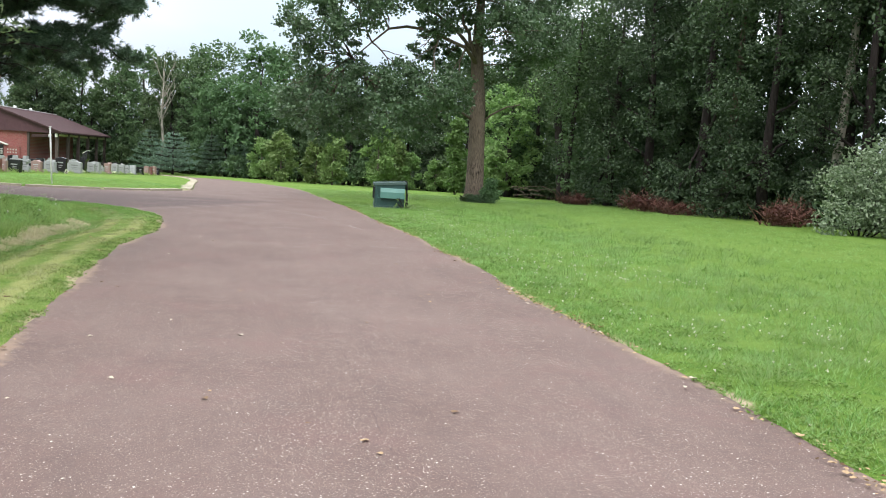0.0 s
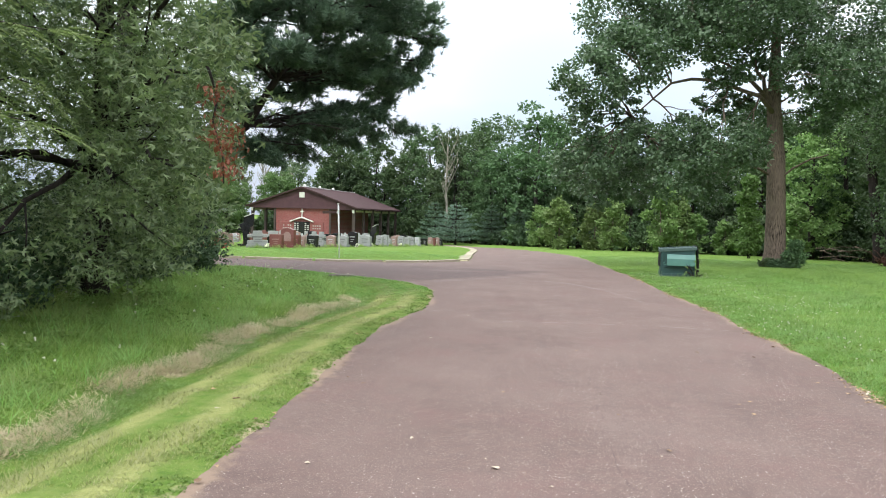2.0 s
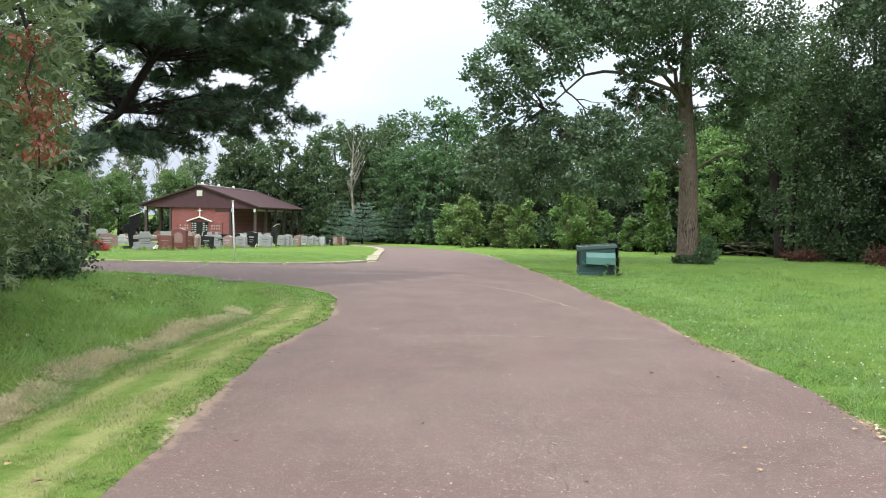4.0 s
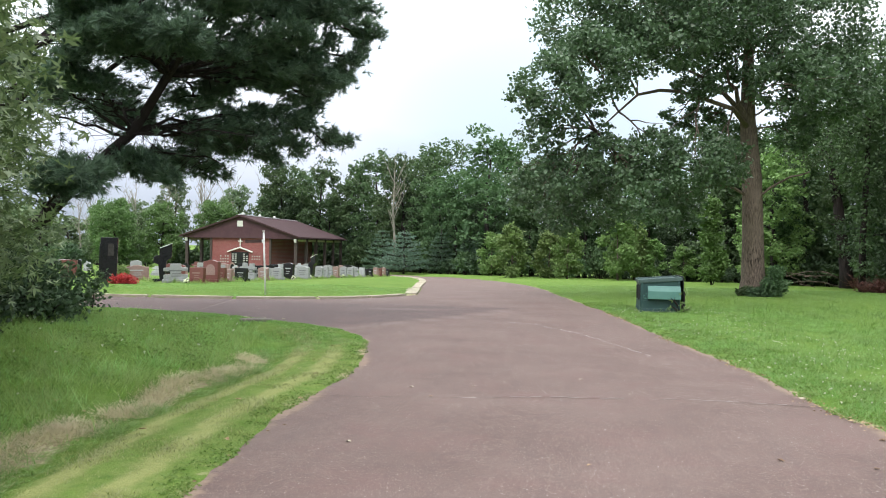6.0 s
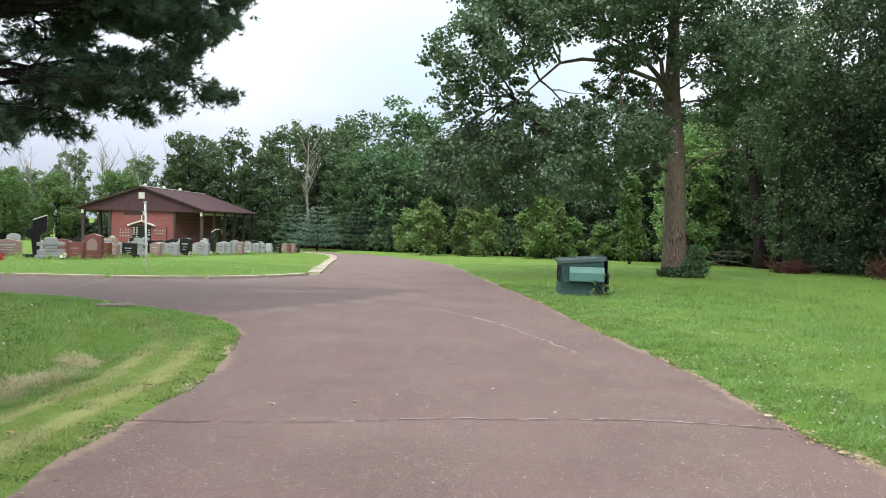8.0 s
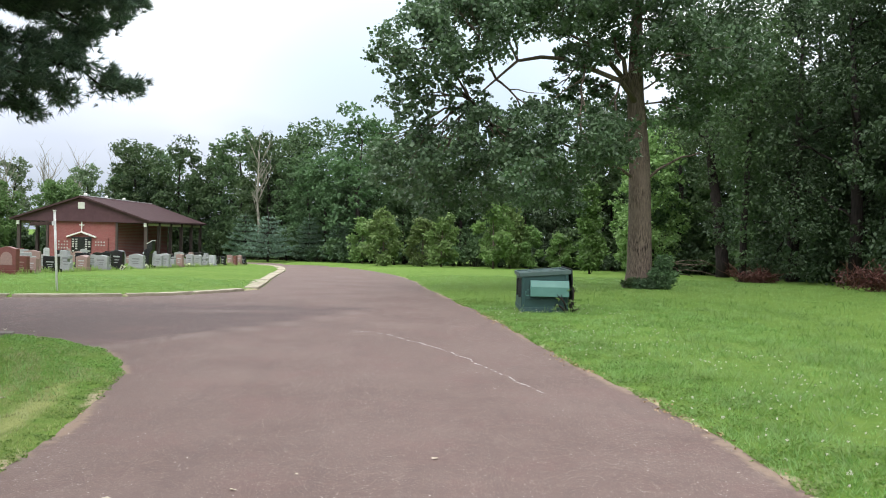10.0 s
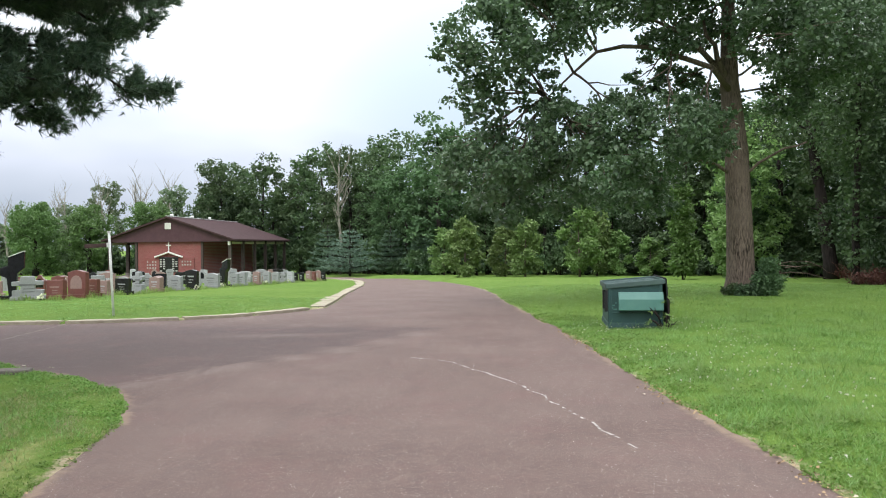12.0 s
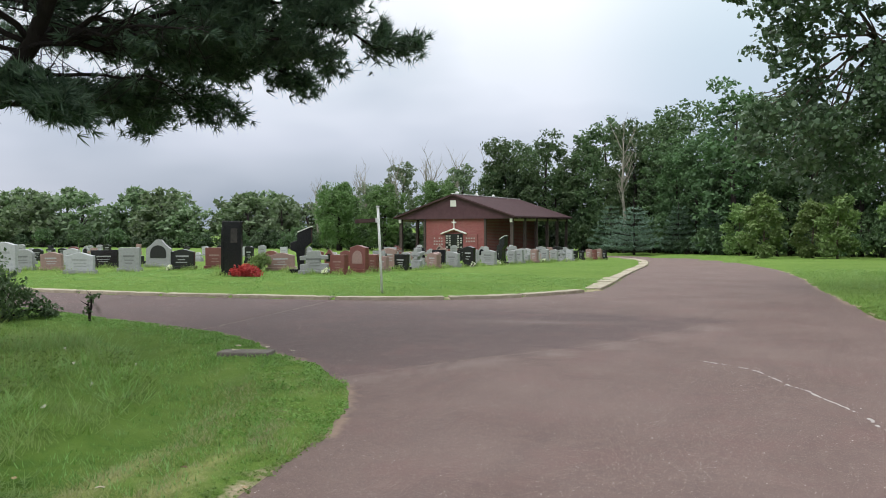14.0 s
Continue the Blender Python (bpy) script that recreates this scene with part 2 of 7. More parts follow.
def asphalt_material():
    """Old purplish asphalt with pale chips of stone, worn wheel tracks and a darker patch at the side road."""
    k = Mat("old_asphalt", 0.85, 0, 0.25)
    r, g, b = k.split(k.attr("wear"))[:3]
    fine = k.noise(170.0, 3.0, 0.7)
    mid = k.noise(7.0, 4.0, 0.6)
    big = k.noise(0.55, 3.0, 0.6)
    c = k.mix(k.grey(mid, 0.25, 0.75), (0.110, 0.074, 0.067), (0.167, 0.115, 0.102))
    c = k.mix(k.math("MULTIPLY", k.grey(big, 0.35, 0.7), 0.7), c, (0.192, 0.139, 0.125))
    c = k.mix(k.grey(fine, 0.5, 0.78), c, (0.055, 0.04, 0.04))
    c = k.mix(k.math("MULTIPLY", k.grey(k.math("ADD", r, k.math("SUBTRACT", mid, 0.5)), 0.25, 1.2), 0.6), c, (0.225, 0.178, 0.165))
    c = k.mix(k.math("MULTIPLY", g, 0.8), c, (0.092, 0.064, 0.063))
    patch = k.noise(0.9, 5.0, 0.7)
    c = k.mix(k.math("MULTIPLY", k.grey(k.noise(5.0, 5.0, 0.75, None, (1.6, 0.5, 1)), 0.54, 0.72), 0.28), c, (0.24, 0.185, 0.165))
    c = k.mix(k.math("MULTIPLY", k.grey(patch, 0.5, 0.72), 0.55), c, (0.165, 0.098, 0.092))
    c = k.mix(k.math("MULTIPLY", k.grey(k.noise(1.3, 4.0, 0.6, None, (2.2, 0.35, 1)), 0.52, 0.75), 0.28), c, (0.085, 0.064, 0.063))
    chips = k.voronoi(48.0)
    pick = k.math("MULTIPLY", k.grey(k.split(k.voronoi(48.0, out="Color"))[0], 0.66, 0.84), k.math("ADD", k.math("MULTIPLY", k.grey(k.noise(2.2, 4.0, 0.65), 0.35, 0.62), 1.0), 0.35))
    c = k.mix(k.math("MULTIPLY", k.ramp(chips, (0.12, (1, 1, 1)), (0.3, (0, 0, 0))), pick), c, k.ramp(k.split(k.voronoi(48.0, out="Color"))[1], (0.0, (0.22, 0.155, 0.125)), (0.5, (0.30, 0.24, 0.215)), (0.8, (0.48, 0.42, 0.375)), (0.95, (0.78, 0.72, 0.66))))
    grit = k.voronoi(130.0)
    some = k.grey(k.split(k.voronoi(130.0, out="Color"))[1], 0.5, 0.55)
    c = k.mix(k.math("MULTIPLY", k.ramp(grit, (0.25, (1, 1, 1)), (0.4, (0, 0, 0))), some), c, k.ramp(k.split(k.voronoi(130.0, out="Color"))[0], (0.0, (0.05, 0.037, 0.036)), (0.4, (0.18, 0.135, 0.12)), (0.9, (0.38, 0.31, 0.28))))
    c = k.mix(k.grey(k.math("ADD", b, k.math("MULTIPLY", k.math("SUBTRACT", mid, 0.5), 1.3)), 0.45, 0.8), c, (0.24, 0.175, 0.135))
    k.color(c)
    k.rough(k.math("ADD", k.math("MULTIPLY", mid, 0.25), 0.68))
    k.bump(k.math("ADD", fine, chips), 0.45, 0.008)
    return k.m


def plain(name, a, b, scale=6.0, rough=0.7, metal=0.0, spec=0.3, bump=0.15, local=True):
    """A surface of two close tones with grain and stains."""
    k = Mat(name, rough, metal, spec)
    v = k.coords() if local else None
    f = k.noise(scale, 5.0, 0.6, v)
    st = k.noise(scale * 0.17, 3.0, 0.6, v)
    c = k.mix(k.grey(f, 0.3, 0.7), a, b)
    c = k.mix(k.math("MULTIPLY", k.grey(st, 0.45, 0.75), 0.4), c, tuple(0.55 * q for q in a))
    k.color(c).bump(f, bump, 0.01)
    return k.m


GROUND = ground_material()
ASPHALT = asphalt_material()
CONCRETE = plain("kerb_concrete", (0.32, 0.28, 0.21), (0.46, 0.41, 0.32), 9.0, 0.9)
CONCRETE_DARK = plain("dark_concrete", (0.14, 0.12, 0.11), (0.2, 0.18, 0.16), 9.0, 0.9)
CRACK = plain("crack_fill", (0.068, 0.051, 0.045), (0.120, 0.090, 0.075), 30.0, 0.95)
SEAM = plain("worn_seam", (0.105, 0.074, 0.069), (0.160, 0.114, 0.103), 30.0, 0.9)
WORN_PALE = plain("pale_worn_asphalt", (0.19, 0.15, 0.135), (0.27, 0.215, 0.19), 20.0, 0.9)
WORN_LIP = plain("chalky_crack_edge", (0.24, 0.205, 0.185), (0.40, 0.36, 0.33), 20.0, 0.9)
WHITE_LINE = plain("chalky_white_seam", (0.36, 0.335, 0.31), (0.52, 0.49, 0.465), 20.0, 0.9)
BIN_GREEN = plain("dark_green_painted_steel", (0.017, 0.051, 0.051), (0.025, 0.069, 0.067), 3.0, 0.5, 0.0, 0.4)
BIN_LIGHT = plain("faded_green_painted_steel", (0.072, 0.183, 0.162), (0.093, 0.212, 0.187), 3.0, 0.5, 0.0, 0.4)
BIN_SKIRT = plain("scuffed_green_steel", (0.020, 0.052, 0.056), (0.058, 0.105, 0.104), 9.0, 0.65, 0.0, 0.3)
BIN_LID = plain("green_plastic_lid", (0.046, 0.081, 0.078), (0.072, 0.111, 0.107), 3.0, 0.45, 0.0, 0.4)
BLACK_PLASTIC = plain("black_rubber", (0.012, 0.013, 0.015), (0.025, 0.026, 0.028), 5.0, 0.6)
GALV = plain("galvanised_steel", (0.66, 0.67, 0.66), (0.80, 0.81, 0.79), 6.0, 0.6)
SIGN_BROWN = plain("weathered_brown_sign", (0.060, 0.036, 0.034), (0.100, 0.062, 0.056), 12.0, 0.8)
ROOF = plain("maroon_shingles", (0.052, 0.030, 0.033), (0.078, 0.046, 0.049), 8.0, 0.9, 0, 0.15)
FASCIA = plain("maroon_siding", (0.070, 0.032, 0.042), (0.095, 0.046, 0.056), 3.0, 0.7)
POST = plain("dark_brown_post", (0.05, 0.038, 0.036), (0.08, 0.06, 0.055), 5.0, 0.7)
PAINT_WHITE = plain("white_paint", (0.68, 0.67, 0.64), (0.78, 0.77, 0.74), 5.0, 0.6)
YELLOWISH = plain("cream_soffit", (0.52, 0.50, 0.36), (0.62, 0.60, 0.44), 5.0, 0.7)
GRANITE_GREY = plain("grey_granite", (0.23, 0.24, 0.245), (0.33, 0.34, 0.345), 60.0, 0.55, 0, 0.4, 0.1)
GRANITE_LIGHT = plain("light_grey_granite", (0.34, 0.35, 0.375), (0.44, 0.45, 0.475), 60.0, 0.5, 0, 0.4, 0.1)
GRANITE_RED = plain("red_granite", (0.136, 0.046, 0.040), (0.186, 0.071, 0.062), 60.0, 0.35, 0, 0.5, 0.05)
GRANITE_PINK = plain("pink_granite", (0.238, 0.154, 0.140), (0.308, 0.210, 0.189), 60.0, 0.5, 0, 0.4, 0.1)
GRANITE_BLACK = plain("polished_black_granite", (0.010, 0.010, 0.012), (0.022, 0.022, 0.025), 60.0, 0.15, 0, 0.5, 0.02)
STONE_MARK = plain("carved_lettering", (0.34, 0.33, 0.32), (0.44, 0.43, 0.41), 20.0, 0.7)


# ---------------------------------------------------------------- mesh helpers


def mesh_from(name, verts, faces, mat=None, smooth=False):
    me = bpy.data.meshes.new(name)
    me.from_pydata([tuple(v) for v in verts], [], [tuple(f) for f in faces])
    if mat:
        me.materials.append(mat)
    if smooth:
        me.polygons.foreach_set("use_smooth", [True] * len(me.polygons))
    me.update()
    return me


def part(name, bm, material, parent=None, label=""):
    """Links a bmesh (or a mesh) as one mesh object under a thing or a part."""
    if isinstance(bm, bpy.types.Mesh):
        me = bm
    else:
        me = bpy.data.meshes.new(name)
        bm.to_mesh(me)
        bm.free()
    if material and not me.materials:
        me.materials.append(material)
    ob = new(name, me)
    if parent:
        ob.parent = parent
    if label:
        ob["label"] = label
    return ob


def thing(name, m, label, category, group=""):
    e = new(name)
    e.empty_display_size = 0.2
    e.matrix_world = m
    return tagged(e, label, category, group)


def box(cx, cy, cz, sx, sy, sz, bevel=0.0, bm=None, turn=None):
    """A bevelled block by its centre and size, added to bm."""
    own = bmesh.new()
    bmesh.ops.create_cube(own, size=1.0, matrix=Matrix.Translation((cx, cy, cz)) @ (turn or Matrix()) @ Matrix.Diagonal((sx, sy, sz, 1)))
    if bevel:
        bmesh.ops.bevel(own, geom=own.edges[:], offset=bevel, segments=2, affect="EDGES", profile=0.6)
    if bm is None:
        return own
    return join(bm, own)


def join(bm, own):
    me = bpy.data.meshes.new("tmp")
    own.to_mesh(me)
    own.free()
    bm.from_mesh(me)
    bpy.data.meshes.remove(me)
    return bm


def prism(outline, y0, y1, bevel=0.0, bm=None):
    """Extrudes an outline in x and z from y0 to y1."""
    own = bmesh.new()
    a = [own.verts.new((x, y0, z)) for x, z in outline]
    b = [own.verts.new((x, y1, z)) for x, z in outline]
    own.faces.new(a)
    own.faces.new(b[::-1])
    for i in range(len(a)):
        j = (i + 1) % len(a)
        own.faces.new((a[j], a[i], b[i], b[j]))
    bmesh.ops.recalc_face_normals(own, faces=own.faces[:])
    if bevel:
        bmesh.ops.bevel(own, geom=own.edges[:], offset=bevel, segments=1, affect="EDGES")
    if bm is None:
        return own
    return join(bm, own)


def tube(points, radii, sides=10, bm=None, jitter=0.0, rng=None):
    """A tapered tube through points, closed at both ends."""
    own = bm or bmesh.new()
    rings = []
    pts = [Vector(p) for p in points]
    for i, p in enumerate(pts):
        d = (pts[min(i + 1, len(pts) - 1)] - pts[max(i - 1, 0)]).normalized()
        s = d.orthogonal().normalized() if abs(d.z) > 0.95 else d.cross(Vector((0, 0, 1))).normalized()
        if abs(d.z) > 0.95:
            s = (Vector((1, 0, 0)) - d * d.x).normalized()
        u = s.cross(d).normalized()
        ring = []
        for k in range(sides):
            a = 2 * math.pi * k / sides
            r = radii[i] * (1 + (rng.uniform(-jitter, jitter) if rng else 0))
            ring.append(own.verts.new(p + (s * math.cos(a) + u * math.sin(a)) * r))
        rings.append(ring)
    for a, b in zip(rings, rings[1:]):
        for k in range(sides):
            j = (k + 1) % sides
            f = own.faces.new((a[k], a[j], b[j], b[k]))
            f.smooth = True
    own.faces.new(rings[0][::-1])
    own.faces.new(rings[-1])
    return own


def cloud_mesh(name, P, size, rng, mat, width=0.6, lift=0.2, along=None, spread=1.0):
    """One mesh of many small folded leaves that start at the points P. along: the way they point, None for all round."""
    n = len(P)
    d = rng.normal(size=(n, 3)) * spread
    if along is not None:
        d = d * 0.6 + along
    d[:, 2] -= lift
    d /= np.linalg.norm(d, axis=1)[:, None] + 1e-9
    up = rng.normal(size=(n, 3)) * 0.7 + np.array([0, 0, 1.0])
    v = np.cross(d, up)
    v /= np.linalg.norm(v, axis=1)[:, None] + 1e-9
    w = np.cross(v, d)
    s = (size * rng.uniform(0.65, 1.3, n))[:, None]
    mid = P + d * s * 0.48 + w * s * 0.06
    verts = np.empty((n, 4, 3))
    verts[:, 0], verts[:, 1], verts[:, 2], verts[:, 3] = P, mid + v * s * width / 2, P + d * s, mid - v * s * width / 2
    return quads_mesh(name, verts, mat)


def lobed_mesh(name, P, size, rng, mat, lift=0.3):
    """Deeply cut leaves: a long middle lobe and a pair of side lobes in one plane."""
    n = len(P)
    d = rng.normal(size=(n, 3))
    d[:, 2] -= lift
    d /= np.linalg.norm(d, axis=1)[:, None]
    v = np.cross(d, rng.normal(size=(n, 3)) * 0.6 + np.array([0, 0, 1.0]))
    v /= np.linalg.norm(v, axis=1)[:, None] + 1e-9
    s = (size * rng.uniform(0.65, 1.3, n))[:, None]
    out = []
    for along, side, start, length in ((1.0, 0.0, 0.0, 1.0), (0.5, 0.87, 0.25, 0.62), (0.5, -0.87, 0.25, 0.62)):
        w = d * along + v * side
        c = v * along - d * side
        a = P + d * s * start
        out.append(np.stack([a, a + w * s * length * 0.45 + c * s * 0.11, a + w * s * length, a + w * s * length * 0.45 - c * s * 0.11], 1))
    return quads_mesh(name, np.concatenate(out), mat)


def quads_mesh(name, verts, mat):
    n = len(verts)
    me = bpy.data.meshes.new(name)
    me.vertices.add(4 * n)
    me.vertices.foreach_set("co", np.ascontiguousarray(verts, dtype=np.float32).ravel())
    me.loops.add(4 * n)
    me.loops.foreach_set("vertex_index", np.arange(4 * n, dtype=np.int32))
    me.polygons.add(n)
    me.polygons.foreach_set("loop_start", np.arange(0, 4 * n, 4, dtype=np.int32))
    me.polygons.foreach_set("loop_total", np.full(n, 4, dtype=np.int32))
    me.materials.append(mat)
    me.update(calc_edges=True)
    me.validate()
    return me


def tris_mesh(name, verts, mat):
    n = len(verts)
    me = bpy.data.meshes.new(name)
    me.vertices.add(3 * n)
    me.vertices.foreach_set("co", np.ascontiguousarray(verts, dtype=np.float32).ravel())
    me.loops.add(3 * n)
    me.loops.foreach_set("vertex_index", np.arange(3 * n, dtype=np.int32))
    me.polygons.add(n)
    me.polygons.foreach_set("loop_start", np.arange(0, 3 * n, 3, dtype=np.int32))
    me.polygons.foreach_set("loop_total", np.full(n, 3, dtype=np.int32))
    me.materials.append(mat)
    me.update(calc_edges=True)
    me.validate()
    return me


def sunward(me, seed=1):
    """Turns the shading of thin blades towards the sky, as a dense sward takes the light."""
    nr = np.random.default_rng(seed)
    nv = nr.normal(0, 0.5, (len(me.vertices), 3)) * np.array([1, 1, 0.3]) + np.array([0, 0, 0.9])
    nv /= np.linalg.norm(nv, axis=1)[:, None]
    me.polygons.foreach_set("use_smooth", [True] * len(me.polygons))
    me.normals_split_custom_set_from_vertices(nv.tolist())
    return me


def clumped(lobes, n, rng, per=14, tight=0.16, inner=0.45):
    """Points in clumps over a set of lobes (x, y, z, radius), flatter below, with gaps between the clumps."""
    L = np.array(lobes, float)
    wgt = L[:, 3] ** 2
    k = max(1, n // per)
    pick = rng.choice(len(L), k, p=wgt / wgt.sum())
    d = rng.normal(size=(k, 3))
    d /= np.linalg.norm(d, axis=1)[:, None]
    r = L[pick, 3] * rng.uniform(inner, 1.0, k) ** 0.6
    c = L[pick, :3] + d * r[:, None] * np.array([1, 1, 0.8])
    spread = L[pick, 3] * tight
    P = np.repeat(c, per, axis=0) + rng.normal(size=(k * per, 3)) * np.repeat(spread, per)[:, None] * np.array([1, 1, 0.6])
    return P

# ---------------------------------------------------------------- the lie of the land


def soft_ramp(u, k=6.0):
    return k * np.logaddexp(0.0, np.asarray(u, float) / k)


def base_z(x, y):
    """The road's own level: flat at first, then falling gently away."""
    return -0.0215 * soft_ramp(np.asarray(y, float) - 36.0)


EDGE_R = [(5.2, -12), (4.55, 0), (4.1, 5.6), (3.95, 8.2), (3.5, 11.6), (3.22, 15.8), (2.96, 17.3), (2.86, 19.2), (2.5, 22), (2.08, 24.7), (1.46, 30),
          (1.05, 33), (-0.3, 42.8), (-0.95, 49), (-1.4, 52.4), (-2.4, 58.7), (-3.6, 64), (-6.6, 75), (-10, 84), (-17, 93), (-30, 103), (-50, 112)]
EDGE_L = [(-1.2, -12), (-1.3, 0), (-1.58, 6.9), (-1.9, 9.3), (-2.4, 12.9), (-2.75, 16), (-2.78, 18.8), (-3.15, 21), (-3.5, 22.3)]
ISLAND = [(-3.5, 22.3), (-3.95, 23.4), (-4.9, 24.6), (-6.6, 25.8), (-8.1, 26.8), (-11.2, 27.7), (-15.5, 28.8), (-22, 29.7), (-60, 33)]
KERB = [(-5.65, 38.9), (-6.2, 37.0), (-7.1, 35.3), (-8.4, 34.2), (-10.1, 33.4), (-12.2, 33.0), (-14.7, 32.6), (-19.5, 32.3), (-30, 33), (-60, 36)]
WEDGE = [(-5.65, 38.9), (-6.1, 42), (-7.0, 47.5), (-8.0, 54), (-8.8, 59.5), (-10.2, 67), (-12.5, 76), (-16, 83), (-23, 91), (-34, 99), (-53, 107)]


def resample(pts, n):
    p = np.array(pts, float)
    s = np.r_[0, np.cumsum(np.hypot(*np.diff(p, axis=0).T))]
    # a smooth line through the corner points
    u = np.linspace(0, s[-1], n)
    tang = np.gradient(p, s, axis=0)
    i = np.clip(np.searchsorted(s, u, side="right") - 1, 0, len(s) - 2)
    h = (s[i + 1] - s[i])[:, None]
    t = ((u - s[i])[:, None]) / h
    return ((2 * t**3 - 3 * t**2 + 1) * p[i] + (t**3 - 2 * t**2 + t) * h * tang[i] + (-2 * t**3 + 3 * t**2) * p[i + 1] + (t**3 - t**2) * h * tang[i + 1])


def ragged(line, amount, scale, seed):
    out = line.copy()
    for k in range(len(out)):
        x, y = line[k]
        q = Vector((x * scale + seed, y * scale, 0))
        out[k, 0] += amount * (noise.noise(q) + 0.6 * noise.noise(q * 3.1) + 0.8 * noise.noise(q * 0.35))
        out[k, 1] += amount * 0.5 * noise.noise(q + Vector((9, 4, 2)))
    return out


def polyline_distance(x, y, line):
    """Distance of many points to a line, for the lie of the verge and its wear."""
    best = np.full(x.shape, 1e9)
    for a, b in zip(line, line[1:]):
        d = b - a
        t = np.clip(((x - a[0]) * d[0] + (y - a[1]) * d[1]) / (d @ d), 0, 1)
        best = np.minimum(best, np.hypot(x - a[0] - t * d[0], y - a[1] - t * d[1]))
    return best


def inside(x, y, ring):
    hit = np.zeros(x.shape, bool)
    for (x0, y0), (x1, y1) in zip(ring, np.roll(ring, -1, axis=0)):
        cross = ((y0 > y) != (y1 > y)) & (x < (x1 - x0) * (y - y0) / (y1 - y0 + 1e-12) + x0)
        hit ^= cross
    return hit


line_r = ragged(resample(EDGE_R, 1300), 0.055, 1.5, 3.0)
line_l = ragged(resample(EDGE_L, 420), 0.05, 1.5, 8.0)
line_i = ragged(resample(ISLAND, 420), 0.06, 1.3, 14.0)
line_k = ragged(resample(KERB, 300), 0.02, 0.8, 21.0)
line_w = ragged(resample(WEDGE, 500), 0.05, 0.9, 27.0)
line_i[0], line_k[0] = line_l[-1], line_w[0]
ROAD_RING = np.vstack([line_r[::6], line_w[::-6], line_k[::6], line_i[::-6], line_l[::-6]])


def bank(x, y):
    """Height of the grass over the road's level: a verge, a shallow swale and a rising bank by the trees."""
    dl = np.minimum(polyline_distance(x, y, line_l[::12]), polyline_distance(x, y, line_i[::12]))
    left = (x < -1) & (y < 30)
    z = np.where(left, 0.02 - 0.10 * np.exp(-((dl - 1.45) / 0.35) ** 2) + 0.16 * np.clip((dl - 1.7) / 2.5, 0, 1) + 0.03 * np.clip(dl - 3, 0, 9), 0.0)
    z = z * np.where(left, np.clip(dl / 0.5, 0, 1), 1)
    lawn = (x < -5.6) & (y > 30)
    dk = np.minimum(polyline_distance(x, y, line_k[::12]), polyline_distance(x, y, line_w[::12]))
    z = np.where(lawn, 0.040 + 0.12 * np.clip(dk / 3.0, 0, 1), z)
    dr = polyline_distance(x, y, line_r[::12])
    z = np.where(~left & ~lawn, 0.025 * np.clip(dr / 0.4, 0, 1) + 0.02 * np.clip(dr - 1, 0, 4), z)
    return z


def ground_z(x, y):
    """Height of the ground at one place."""
    xa, ya = np.array([float(x)]), np.array([float(y)])
    return float(base_z(xa, ya)[0] + bank(xa, ya)[0])


def axis(fine0, fine1, step, far0, far1):
    inner = np.arange(fine0, fine1 + 1e-6, step)
    lo = fine0 - np.cumsum(step * 1.22 ** np.arange(1, 60))
    hi = fine1 + np.cumsum(step * 1.22 ** np.arange(1, 60))
    return np.r_[lo[lo > far0][::-1], inner, hi[hi < far1]]


